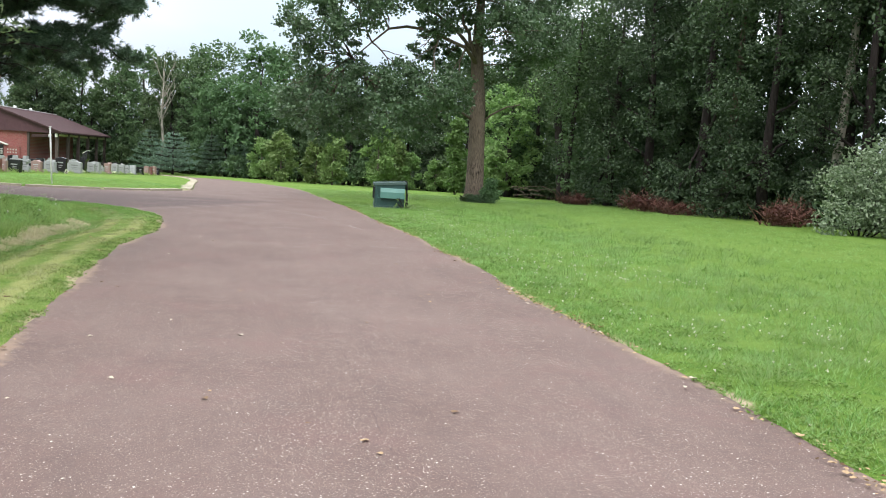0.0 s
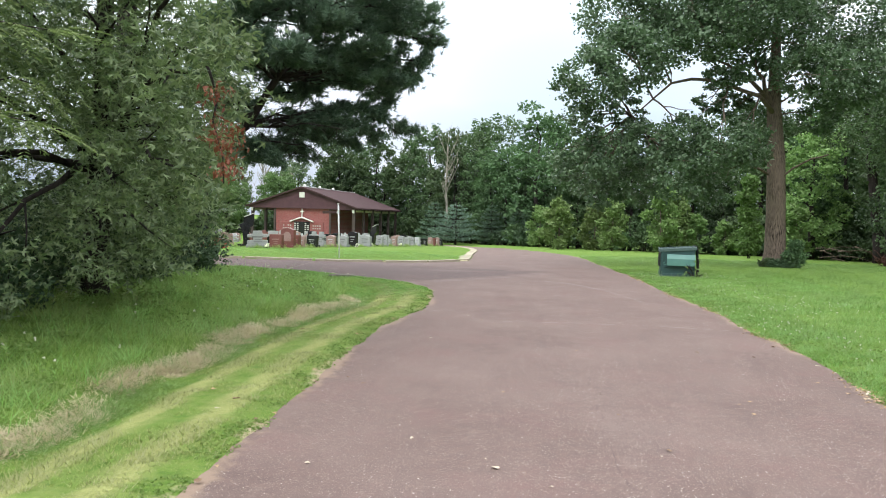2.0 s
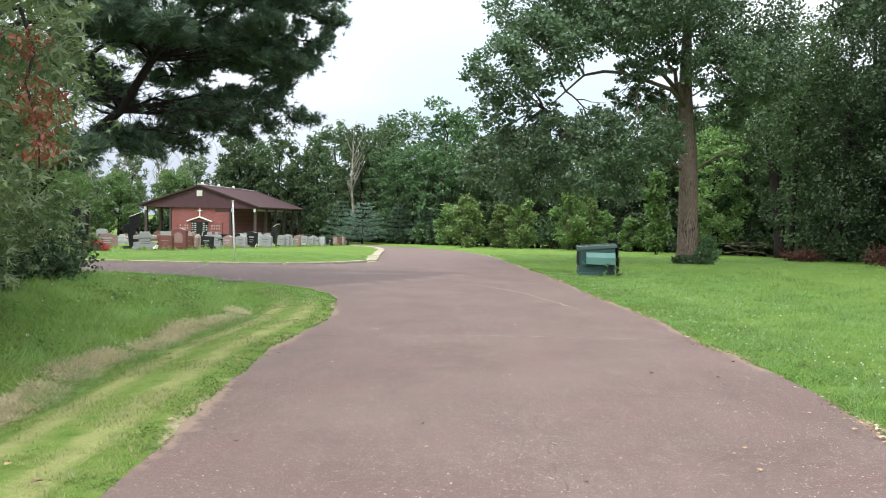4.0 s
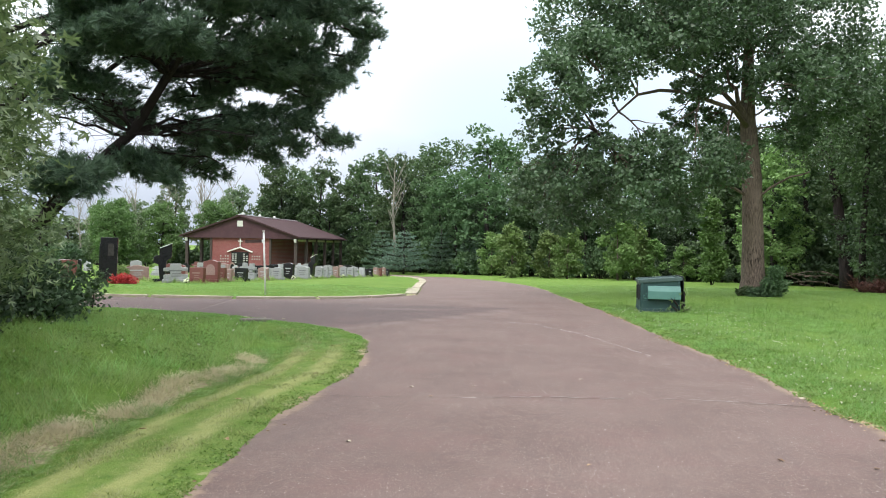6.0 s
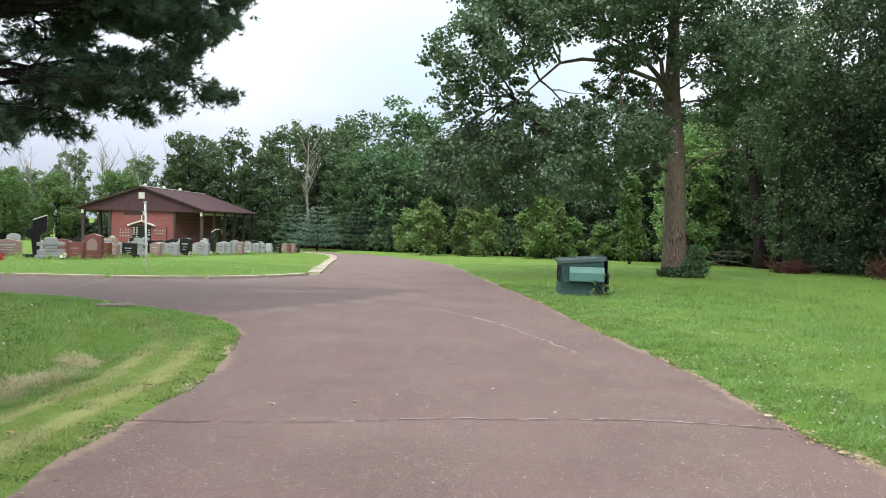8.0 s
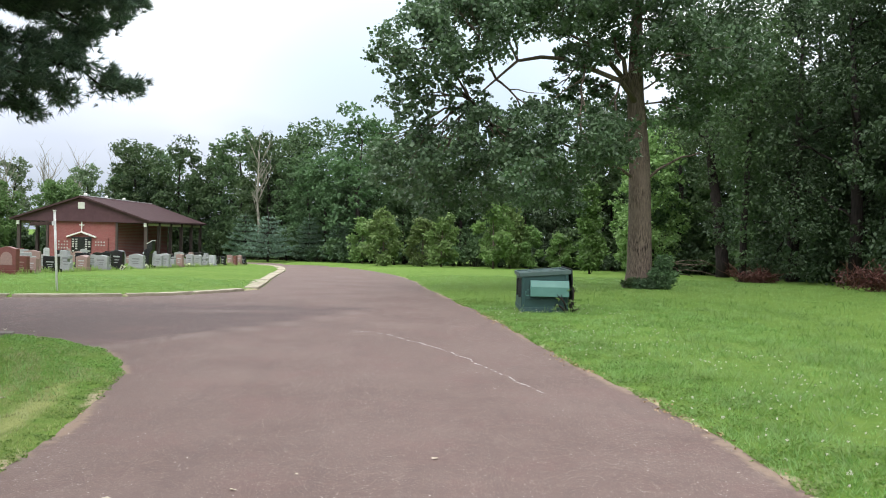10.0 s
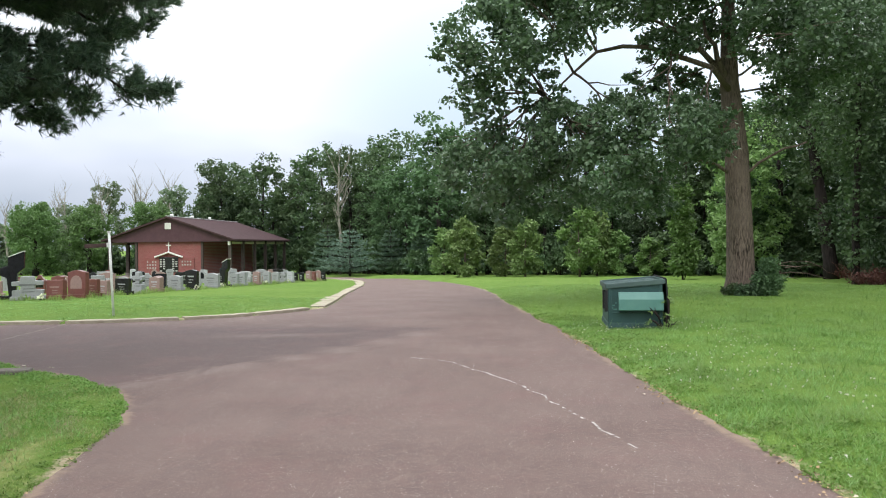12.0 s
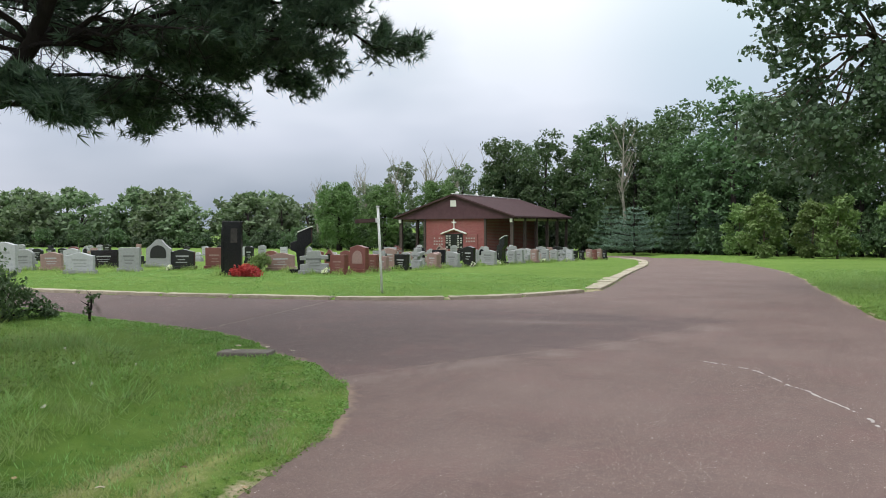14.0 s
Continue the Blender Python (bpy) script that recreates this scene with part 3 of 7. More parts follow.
def build_ground():
    xs, ys = axis(-14, 10, 0.13, -1500, 1500), axis(-4, 46, 0.15, -600, 2500)
    X, Y = np.meshgrid(xs, ys)
    x, y = X.ravel(), Y.ravel()
    z = base_z(x, np.minimum(y, 160)) + bank(x, y)
    road_here = inside(x, y, ROAD_RING)
    d_edge = np.minimum.reduce([polyline_distance(x, y, s[::12]) for s in (line_l, line_r, line_i, line_k, line_w)])
    z = np.where(road_here, base_z(x, np.minimum(y, 160)) - 0.14 * np.clip((d_edge - 0.12) / 0.25, 0.07, 1), z)
    rng = np.random.default_rng(5)
    z += np.where(road_here, 0, rng.normal(size=z.shape) * 0.006 * np.clip(d_edge / 0.5, 0, 1))
    nx, ny = len(xs), len(ys)
    idx = np.arange(nx * ny).reshape(ny, nx)
    faces = np.stack([idx[:-1, :-1], idx[:-1, 1:], idx[1:, 1:], idx[1:, :-1]], -1).reshape(-1, 4)
    me = mesh_from("ground", np.stack([x, y, z], -1).tolist(), faces.tolist(), GROUND, True)
    dl = np.minimum(polyline_distance(x, y, line_l[::12]), polyline_distance(x, y, line_i[::12]))
    left = (x < -1) & (y < 30)
    dr = polyline_distance(x, y, line_r[::12])
    track = np.exp(-((dl - 0.48) / 0.085) ** 2) + np.exp(-((dl - 1.03) / 0.095) ** 2)
    dry = np.where(left, np.clip((22.6 - y) / 1.8, 0, 1), 0) * np.where(left & (y < 25), 0.72 * track + 0.42 * (dl < 1.3), 0)
    swale = np.exp(-((dl - 1.66 - 0.07 * np.sin(y * 3.1)) / 0.17) ** 2)
    soil = np.where(left & (y < 20.0), 0.9 * swale * np.clip(0.75 + 0.5 * np.sin(y * 2.3 + 1.5 * np.sin(y * 0.9)) + 0.45 * np.sin(y * 6.1), 0, 1), 0)
    soil = np.maximum(soil, 0.7 * np.exp(-(d_edge / 0.16) ** 2) * (y < 60) * (0.62 + 0.5 * np.sin(y * 2.1 + np.sin(y * 0.7) * 2)))
    soil = np.maximum(soil, np.where(dr < 0.2, 0.55 * np.clip(1.2 * np.sin(y * 1.3 + 2 * np.sin(y * 0.31)), 0, 1) * np.exp(-(dr / 0.13) ** 2), 0))
    soil = np.maximum(soil, 0.62 * np.exp(-((x + 3.62 + 0.42 * (y - 21.4)) / 0.13) ** 2 - ((y - 22.2) / 0.9) ** 2))
    shade = np.exp(-(((x + 8.5) / 3.0) ** 2 + ((y - 14.5) / 4.5) ** 2))
    soil = np.maximum(soil, 0.6 * shade)
    meadow = np.where(left & (dl > 1.6), np.clip((dl - 1.6) / 0.9, 0, 1) * 0.7, 0)
    col = me.color_attributes.new("wear", "FLOAT_COLOR", "POINT")
    col.data.foreach_set("color", np.stack([dry, soil, meadow, np.ones_like(x)], -1).astype(np.float32).ravel())
    ob = new("ground", me)
    return tagged(ob, "green mown grass with a dry verge and soil along the road", "ground", kind="structure")


def strip(a, b, m, lift=0.0):
    """Vertices and faces of a surface stretched between two lines with as many points."""
    edge = np.array([0.0, 0.006, 0.013, 0.022, 0.036])
    t = np.r_[edge, np.linspace(0.06, 0.94, m - 9), 1 - edge[::-1]]
    P = a[:, None, :] * (1 - t)[None, :, None] + b[:, None, :] * t[None, :, None]
    n = len(a)
    idx = np.arange(n * (m + 1)).reshape(n, m + 1)
    F = np.stack([idx[:-1, :-1], idx[:-1, 1:], idx[1:, 1:], idx[1:, :-1]], -1).reshape(-1, 4)
    return P.reshape(-1, 2), F


def build_road():
    n = 900
    left_main = np.vstack([resample(EDGE_L, 300), resample([(-3.5, 22.3), (-4.6, 30.6), (-5.65, 38.9)], 200)[1:], resample(WEDGE, 401)[1:]])
    cut = len(resample(EDGE_L, 300)) - 1
    left_main[: cut + 1] = ragged(left_main[: cut + 1], 0.05, 1.5, 8.0)
    left_main[cut + 199:] = ragged(left_main[cut + 199:], 0.05, 0.9, 27.0)
    right_main = ragged(resample(EDGE_R, 900), 0.055, 1.5, 3.0)
    # pair the two sides by their share of the way
    yl, yr = left_main[:, 1], right_main[:, 1]
    right_pair = np.stack([np.interp(np.clip(yl, yr.min(), yr.max()), yr, right_main[:, k]) for k in (0, 1)], -1)
    P1, F1 = strip(left_main, right_pair, 18)
    near = ragged(resample(ISLAND, 420), 0.06, 1.3, 14.0)
    far = ragged(resample(KERB, 420), 0.02, 0.8, 21.0)
    near[0], far[0] = (-3.5, 22.3), (-5.65, 38.9)
    P2, F2 = strip(far, near, 26)
    P = np.vstack([P1, P2])
    F = np.vstack([F1, F2 + len(P1)])
    x, y = P.T
    z = base_z(x, y)
    me = mesh_from("road", np.stack([x, y, z], -1).tolist(), F.tolist(), ASPHALT, True)
    d_edge = np.minimum.reduce([polyline_distance(x, y, s[::12]) for s in (line_l, line_r, line_i)])
    lane = np.interp(y, [0, 10, 20, 30, 45, 60], [0.9, 0.85, 0.2, -1.1, -3.2, -6.0])
    tracks = np.exp(-((x - lane) / 0.2) ** 2) * 0.4 + 0.22 * np.exp(-((x - lane - 1.5) / 0.3) ** 2)
    # the newer, darker asphalt of the side road ends in a ragged tongue
    bound = np.interp(y, [22, 24.5, 26.27, 28.21, 31.38, 32.5], [-6.5, -4.73, -3.93, -2.79, -1.74, -1.5])
    side = np.clip((bound - x) / 0.12, 0, 1) * np.clip((32.9 + np.clip((-x - 5) * 0.1, 0, 1) - y) / 0.8, 0, 1) * (y > 22)
    blot = np.exp(-(((x + 4.6) / 1.5) ** 2 + ((y - 30.6 - 0.25 * (x + 4.6)) / 0.35) ** 2))
    pale = np.exp(-((x - bound - 0.25) / 0.3) ** 2) * (y > 23) * (y < 32) * 0.8
    side = side * (1 - 0.8 * blot)
    pale = np.maximum(pale, 0.9 * blot)
    tracks = np.maximum(tracks * (1 - side), pale)
    worn = 0.8 * np.exp(-(d_edge / 0.17) ** 2) * (0.85 + 0.35 * np.sin(y * 1.7 + np.sin(x * 3)))
    col = me.color_attributes.new("wear", "FLOAT_COLOR", "POINT")
    col.data.foreach_set("color", np.stack([tracks, side, worn, np.ones_like(x)], -1).astype(np.float32).ravel())
    ob = new("road", me)
    return tagged(ob, "worn purplish asphalt lane forking into a side road", "road", kind="structure")


def ribbon(name, pts, width, mat, lift, seed, label, breaks=0.0, run=0.35):
    """A thin uneven strip lying on the road: a crack or a pale seam."""
    line = resample(pts, 160)
    rng = random.Random(seed)
    bm = bmesh.new()
    prev = None
    for k in range(len(line)):
        a, b = line[max(k - 1, 0)], line[min(k + 1, len(line) - 1)]
        d = (b - a) / np.hypot(*(b - a))
        wob = 0.05 * noise.noise(Vector((k * 0.11, seed, 0))) + 0.02 * noise.noise(Vector((k * 0.5, seed, 3)))
        w = width * (0.45 + 0.9 * abs(noise.noise(Vector((k * 0.23, seed, 7)))) + 0.2 * rng.random())
        c = line[k] + np.array([-d[1], d[0]]) * wob
        z = float(base_z(c[0], c[1])) + lift
        v = [bm.verts.new((c[0] - s * d[1] * w / 2, c[1] + s * d[0] * w / 2, z)) for s in (-1, 1)]
        gap = noise.noise(Vector((k * run + 0.37, seed + 0.5, 11.3))) < breaks - 0.5
        if prev and not gap:
            bm.faces.new((prev[0], prev[1], v[1], v[0]))
        prev = v
    bmesh.ops.recalc_face_normals(bm, faces=bm.faces[:])
    ob = part(name, bm, mat)
    return tagged(ob, label, "road mark", kind="structure")


ground = build_ground()
road = build_road()

# ---------------------------------------------------------------- trees


def limb(start, end, r0, r1, bm, rng, sag=0.0, steps=6, sides=7):
    a, b = Vector(start), Vector(end)
    pts, rad = [], []
    for i in range(steps + 1):
        t = i / steps
        p = a.lerp(b, t)
        p.z += sag * math.sin(math.pi * t)
        if 0 < i < steps:
            p += Vector((rng.uniform(-1, 1), rng.uniform(-1, 1), rng.uniform(-1, 1))) * 0.03 * (b - a).length
        pts.append(p)
        rad.append(r0 * (1 - t) + r1 * t)
    tube(pts, rad, sides, bm)
    return pts


def auto_lobes(height, spread, base, rng, n, shape=1.0):
    """Crown masses of a free-grown tree between base and height."""
    out = []
    for i in range(n):
        f = (i + 0.5) / n
        h = base + (height - base) * f
        prof = math.sin(math.pi * min(1, 0.18 + 0.78 * f)) ** shape
        a = i * 2.4 + rng.uniform(-0.5, 0.5)
        r = spread * prof * rng.uniform(0.45, 0.8)
        out.append((r * math.cos(a), r * math.sin(a), h, spread * rng.uniform(0.26, 0.42)))
    out.append((0, 0, height - spread * 0.25, spread * 0.3))
    return out


def tree(m, lobes, leaves, leaf, trunk_pts, trunk_r, mat, bark_mat, label, seed, group="", limbs=True, per=14, tight=0.16, inner=0.45, name="tree", width=0.6, limb_step=1, lobed=False):
    """A tapered trunk with limbs to its crown masses, and a crown of many small leaves."""
    rng, nr = random.Random(seed), np.random.default_rng(seed)
    e = thing(name, m, label, "tree" if name != "bush" else "bush", group)
    if trunk_pts:
        bm = bmesh.new()
        tube(trunk_pts, trunk_r, 12, bm, 0.06, rng)
        if limbs:
            top = Vector(trunk_pts[-1])
            for k, (x, y, z, r) in enumerate(lobes[::limb_step]):
                h = max(trunk_pts[0][2] + 0.25 * (top.z - trunk_pts[0][2]), min(top.z * 0.97, z - 0.5 * math.hypot(x, y)))
                tt = (h - trunk_pts[0][2]) / max(0.1, top.z - trunk_pts[0][2])
                i = min(len(trunk_pts) - 2, int(tt * (len(trunk_pts) - 1)))
                a, b = Vector(trunk_pts[i]), Vector(trunk_pts[i + 1])
                f = 0 if b.z == a.z else min(1, max(0, (h - a.z) / (b.z - a.z)))
                s = a.lerp(b, f)
                rr = trunk_r[i] * 0.32
                pts = limb(s, (x, y, z), rr, rr * 0.25, bm, rng, 0.08 * (Vector((x, y, z)) - s).length, 6, 5)
                for q in range(3):
                    tip = Vector((x, y, z)) + Vector((rng.uniform(-1, 1), rng.uniform(-1, 1), rng.uniform(-0.5, 1))) * r * 0.85
                    limb(pts[3 + q % 3], tip, rr * 0.35, rr * 0.08, bm, rng, 0, 2, 3)
        part("trunk", bm, bark_mat, e)
    P = clumped(lobes, leaves, nr, per, tight, inner)
    part("crown", lobed_mesh("crown", P, leaf, nr, mat) if lobed else cloud_mesh("crown", P, leaf, nr, mat, width), None, e)
    return e


def placed(ob, x, y, turn=0.0, size=1.0, tall=1.0):
    return copy_thing(ob, Matrix.Translation((x, y, ground_z(x, y) - 0.05)) @ Euler((0, 0, turn)).to_matrix().to_4x4() @ Matrix.Diagonal((size, size, size * tall, 1)))


def set_out(protos, spots, seed, lo=0.85, hi=1.15):
    """Copies of a few grown forms over many spots; the first use of each form stays where it was put."""
    rng = random.Random(seed)
    made = []
    for k, (x, y, s) in enumerate(spots):
        p = protos[k % len(protos)]
        m = Matrix.Translation((x, y, ground_z(x, y) - 0.05)) @ Euler((0, 0, rng.uniform(0, 6.28))).to_matrix().to_4x4()
        q = s * rng.uniform(lo, hi)
        m = m @ Matrix.Diagonal((q * rng.uniform(0.9, 1.1), q * rng.uniform(0.9, 1.1), q * rng.uniform(0.92, 1.1), 1))
        if k < len(protos):
            p.matrix_world = m
        else:
            made.append(copy_thing(p, m))
    return made


def wood_tree(seed, height, spread, base, mat, label, leaves=5200, leaf=0.36, group="woodland trees", inner=0.5):
    rng = random.Random(seed)
    lobes = auto_lobes(height, spread, base, rng, 22, 0.55)
    pts = [(0, 0, -0.3), (0.05, 0, height * 0.2), (rng.uniform(-0.3, 0.3), rng.uniform(-0.3, 0.3), height * 0.5), (rng.uniform(-0.5, 0.5), 0.2, height * 0.85)]
    return tree(Matrix(), lobes, leaves, leaf, pts, [0.34, 0.27, 0.19, 0.06], mat, BARK_DARK, label, seed, group, per=18, tight=0.16, inner=inner, limb_step=3)


far_forms = [wood_tree(41 + k, h, s, b, mt, "tall leafy deciduous tree at the edge of the wood", 6200, 0.45)
             for k, (h, s, b, mt) in enumerate(((14.5, 4.6, 0.8, LEAF_WOOD), (15.5, 5.0, 1.2, LEAF_WOOD), (13.0, 4.4, 0.6, LEAF_DARK), (16.0, 4.8, 1.0, LEAF_WOOD)))]


def wood_spots():
    """Trees in two or three staggered rows along the edge of the wood."""
    edge = resample([(-43, 121), (-30, 118), (-18, 109), (-8, 99), (2, 95), (13, 89), (20, 79), (25, 67), (27, 55)], 37)
    rng = random.Random(77)
    out = []
    for row, back in enumerate((0, 6.5, 12.0)):
        for k, (x, y) in enumerate(edge):
            if row and k % 2 == row % 2 or row == 2 and k < 6:
                continue
            out.append((x + back * 0.25 + rng.uniform(-1.3, 1.3), y + back + rng.uniform(-1.5, 1.5), 0.87 + 0.06 * row))
    return out


set_out(far_forms, wood_spots(), 4)

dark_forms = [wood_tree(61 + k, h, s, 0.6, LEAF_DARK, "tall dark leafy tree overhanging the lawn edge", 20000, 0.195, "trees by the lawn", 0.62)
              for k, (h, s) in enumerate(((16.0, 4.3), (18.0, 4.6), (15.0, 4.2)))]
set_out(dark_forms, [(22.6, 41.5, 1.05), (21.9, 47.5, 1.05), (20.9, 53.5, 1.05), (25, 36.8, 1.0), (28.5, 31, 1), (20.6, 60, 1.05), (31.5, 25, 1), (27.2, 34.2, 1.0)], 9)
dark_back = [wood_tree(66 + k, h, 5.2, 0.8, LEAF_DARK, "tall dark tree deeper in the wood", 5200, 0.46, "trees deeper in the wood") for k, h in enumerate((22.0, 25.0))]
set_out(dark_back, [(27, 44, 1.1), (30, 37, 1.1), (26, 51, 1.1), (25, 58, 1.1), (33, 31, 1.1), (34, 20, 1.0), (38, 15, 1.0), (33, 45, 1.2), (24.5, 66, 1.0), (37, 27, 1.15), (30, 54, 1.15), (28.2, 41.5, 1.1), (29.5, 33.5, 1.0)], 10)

sap_forms = [tree(Matrix(), auto_lobes(4.6, 1.7, 0.5, random.Random(s), 11), 5200, 0.26, [(0, 0, -0.2), (0.1, 0, 1.6), (0, 0.1, 3.6)], [0.09, 0.06, 0.02], LEAF_LIGHT, BARK, "light green sapling in front of the dark wood", s, "saplings", per=9, tight=0.2)
             for s in (81, 82, 83)]
set_out(sap_forms, [(-4.9, 84, 1.1), (0.2, 84, 1.0), (4.6, 82, 1.15), (-1.5, 86, 0.95), (8.0, 85, 0.8), (6.3, 86, 1.0), (10.5, 84, 0.7), (-7.5, 92, 0.9), (14.5, 73, 0.8)], 6, 0.95, 1.05)


def big_maple():
    """The large tree on the lawn: thick trunk, two arching limbs, a broad open crown."""
    low = [(-0.9, 40, 4.1, 1.4), (0.4, 41, 4.7, 1.4), (2.0, 40, 5.1, 1.4), (3.5, 42, 5.7, 1.4), (4.9, 41, 5.3, 1.6), (1.4, 42, 3.5, 1.2), (2.9, 40, 3.9, 1.4), (4.7, 43, 3.7, 1.3), (6.2, 42, 5.3, 1.3), (-0.3, 42, 3.0, 1.0), (-1.7, 41, 4.5, 0.6)]
    left = [(-0.5, 39, 7.8, 1.6), (-0.9, 40, 6.2, 1.0), (1.0, 40, 8.9, 1.9), (2.4, 42, 10.0, 1.6), (4.3, 41, 10.1, 1.6), (-1.6, 39.4, 7.6, 0.7), (0.6, 42, 11.3, 2.0), (3.3, 43, 12.5, 2.8), (6.2, 42, 12.2, 2.8), (5.3, 43, 8.9, 1.2)]
    right = [(1.0, 40.8, 6.6, 0.9), (8.1, 44, 10.6, 2.3), (8.7, 42, 8.5, 1.7), (10.2, 44, 8.4, 1.4), (11.2, 45, 9.0, 2.0), (9.7, 45, 6.9, 1.0), (7.2, 46, 14.5, 3.0), (10.6, 46, 12.0, 2.6), (5.0, 47, 12.0, 2.2), (7.8, 48, 7.0, 1.5), (4.81, 44.5, 7.7, 0.8), (6.06, 45, 7.49, 0.9), (6.65, 45.5, 9.47, 0.8)]
    x0, y0 = 8.0, 44.5
    z0 = ground_z(x0, y0)
    e = thing("tree", Matrix.Translation((x0, y0, z0)), "large old maple with thick furrowed trunk on the lawn", "tree")
    rng, nr = random.Random(12), np.random.default_rng(12)
    bm = bmesh.new()
    trunk = [(0, 0, -0.3), (0, 0, 0.15), (0.0, 0, 0.7), (-0.03, 0, 2.5), (-0.12, 0, 5.0), (-0.3, 0.1, 7.6), (-0.3, 0.2, 10.5), (-0.2, 0.3, 14)]
    rad = [0.70, 0.60, 0.49, 0.43, 0.40, 0.32, 0.21, 0.07]
    tube(trunk, rad, 20, bm, 0.045, rng)
    rel = [(x - x0, y - y0, z - z0, r) for x, y, z, r in low + left + right]
    arch = [Vector((x - x0, y - y0, z - z0)) for x, y, z in ((7.75, 44.5, 7.0), (6.9, 43.6, 7.75), (5.4, 43, 8.15), (4.6, 42.9, 8.38), (3.8, 43, 8.45), (2.9, 42.6, 8.2), (2.1, 42, 7.4), (1.2, 41.5, 6.5))]
    tube(arch, [0.12, 0.095, 0.085, 0.075, 0.068, 0.055, 0.04, 0.02], 9, bm, 0.05, rng)
    arch2 = limb((-0.3, 0.1, 7.6), (-3.4, -1.5, 9.6), 0.12, 0.045, bm, rng, 0.3, 7, 8)
    limb((-0.25, 0.05, 6.9), (-1.3, -0.5, 9.6), 0.13, 0.06, bm, rng, 0.0, 6, 8)
    limb((-0.2, 0, 4.2), (-4.6, -2.5, 5.4), 0.07, 0.03, bm, rng, 0.3, 7, 8)
    limb((-0.1, 0, 4.0), (1.9, -1.2, 5.2), 0.06, 0.03, bm, rng, 0.2, 6, 8)
    stems = arch + arch2 + [Vector(p) for p in trunk[4:]]
    for x, y, z, r in rel:
        c = Vector((x, y, z))
        s = min(stems, key=lambda q: (q - c).length)
        pts = limb(s, c, 0.045, 0.016, bm, rng, 0.1 * (c - s).length)
        for q in range(4):
            tip = c + Vector((rng.uniform(-1, 1), rng.uniform(-1, 1), rng.uniform(-0.6, 0.9))) * r * 0.9
            limb(pts[2 + q], tip, 0.028, 0.008, bm, rng, 0, 4, 5)
    part("trunk", bm, BARK, e)
    P = clumped(rel, 100000, nr, 40, 0.12, 0.5)
    part("crown", cloud_mesh("crown", P, 0.155, nr, LEAF_MAPLE, 0.85), None, e)
    return e


maple = big_maple()


def needle_tufts(points, ways, rng, per, length, mat, name):
    """Tufts of thin needles fanned round each twig end."""
    n = len(points)
    P = np.repeat(points, per, axis=0)
    d = np.repeat(ways, per, axis=0) * 0.85 + rng.normal(size=(n * per, 3)) * 0.38
    d /= np.linalg.norm(d, axis=1)[:, None]
    L = (length * rng.uniform(0.7, 1.25, n * per))[:, None]
    v = np.cross(d, rng.normal(size=(n * per, 3)))
    v /= np.linalg.norm(v, axis=1)[:, None] + 1e-9
    tri = np.stack([P + v * 0.0098, P - v * 0.0098, P + d * L], 1)
    return tris_mesh(name, tri, mat)


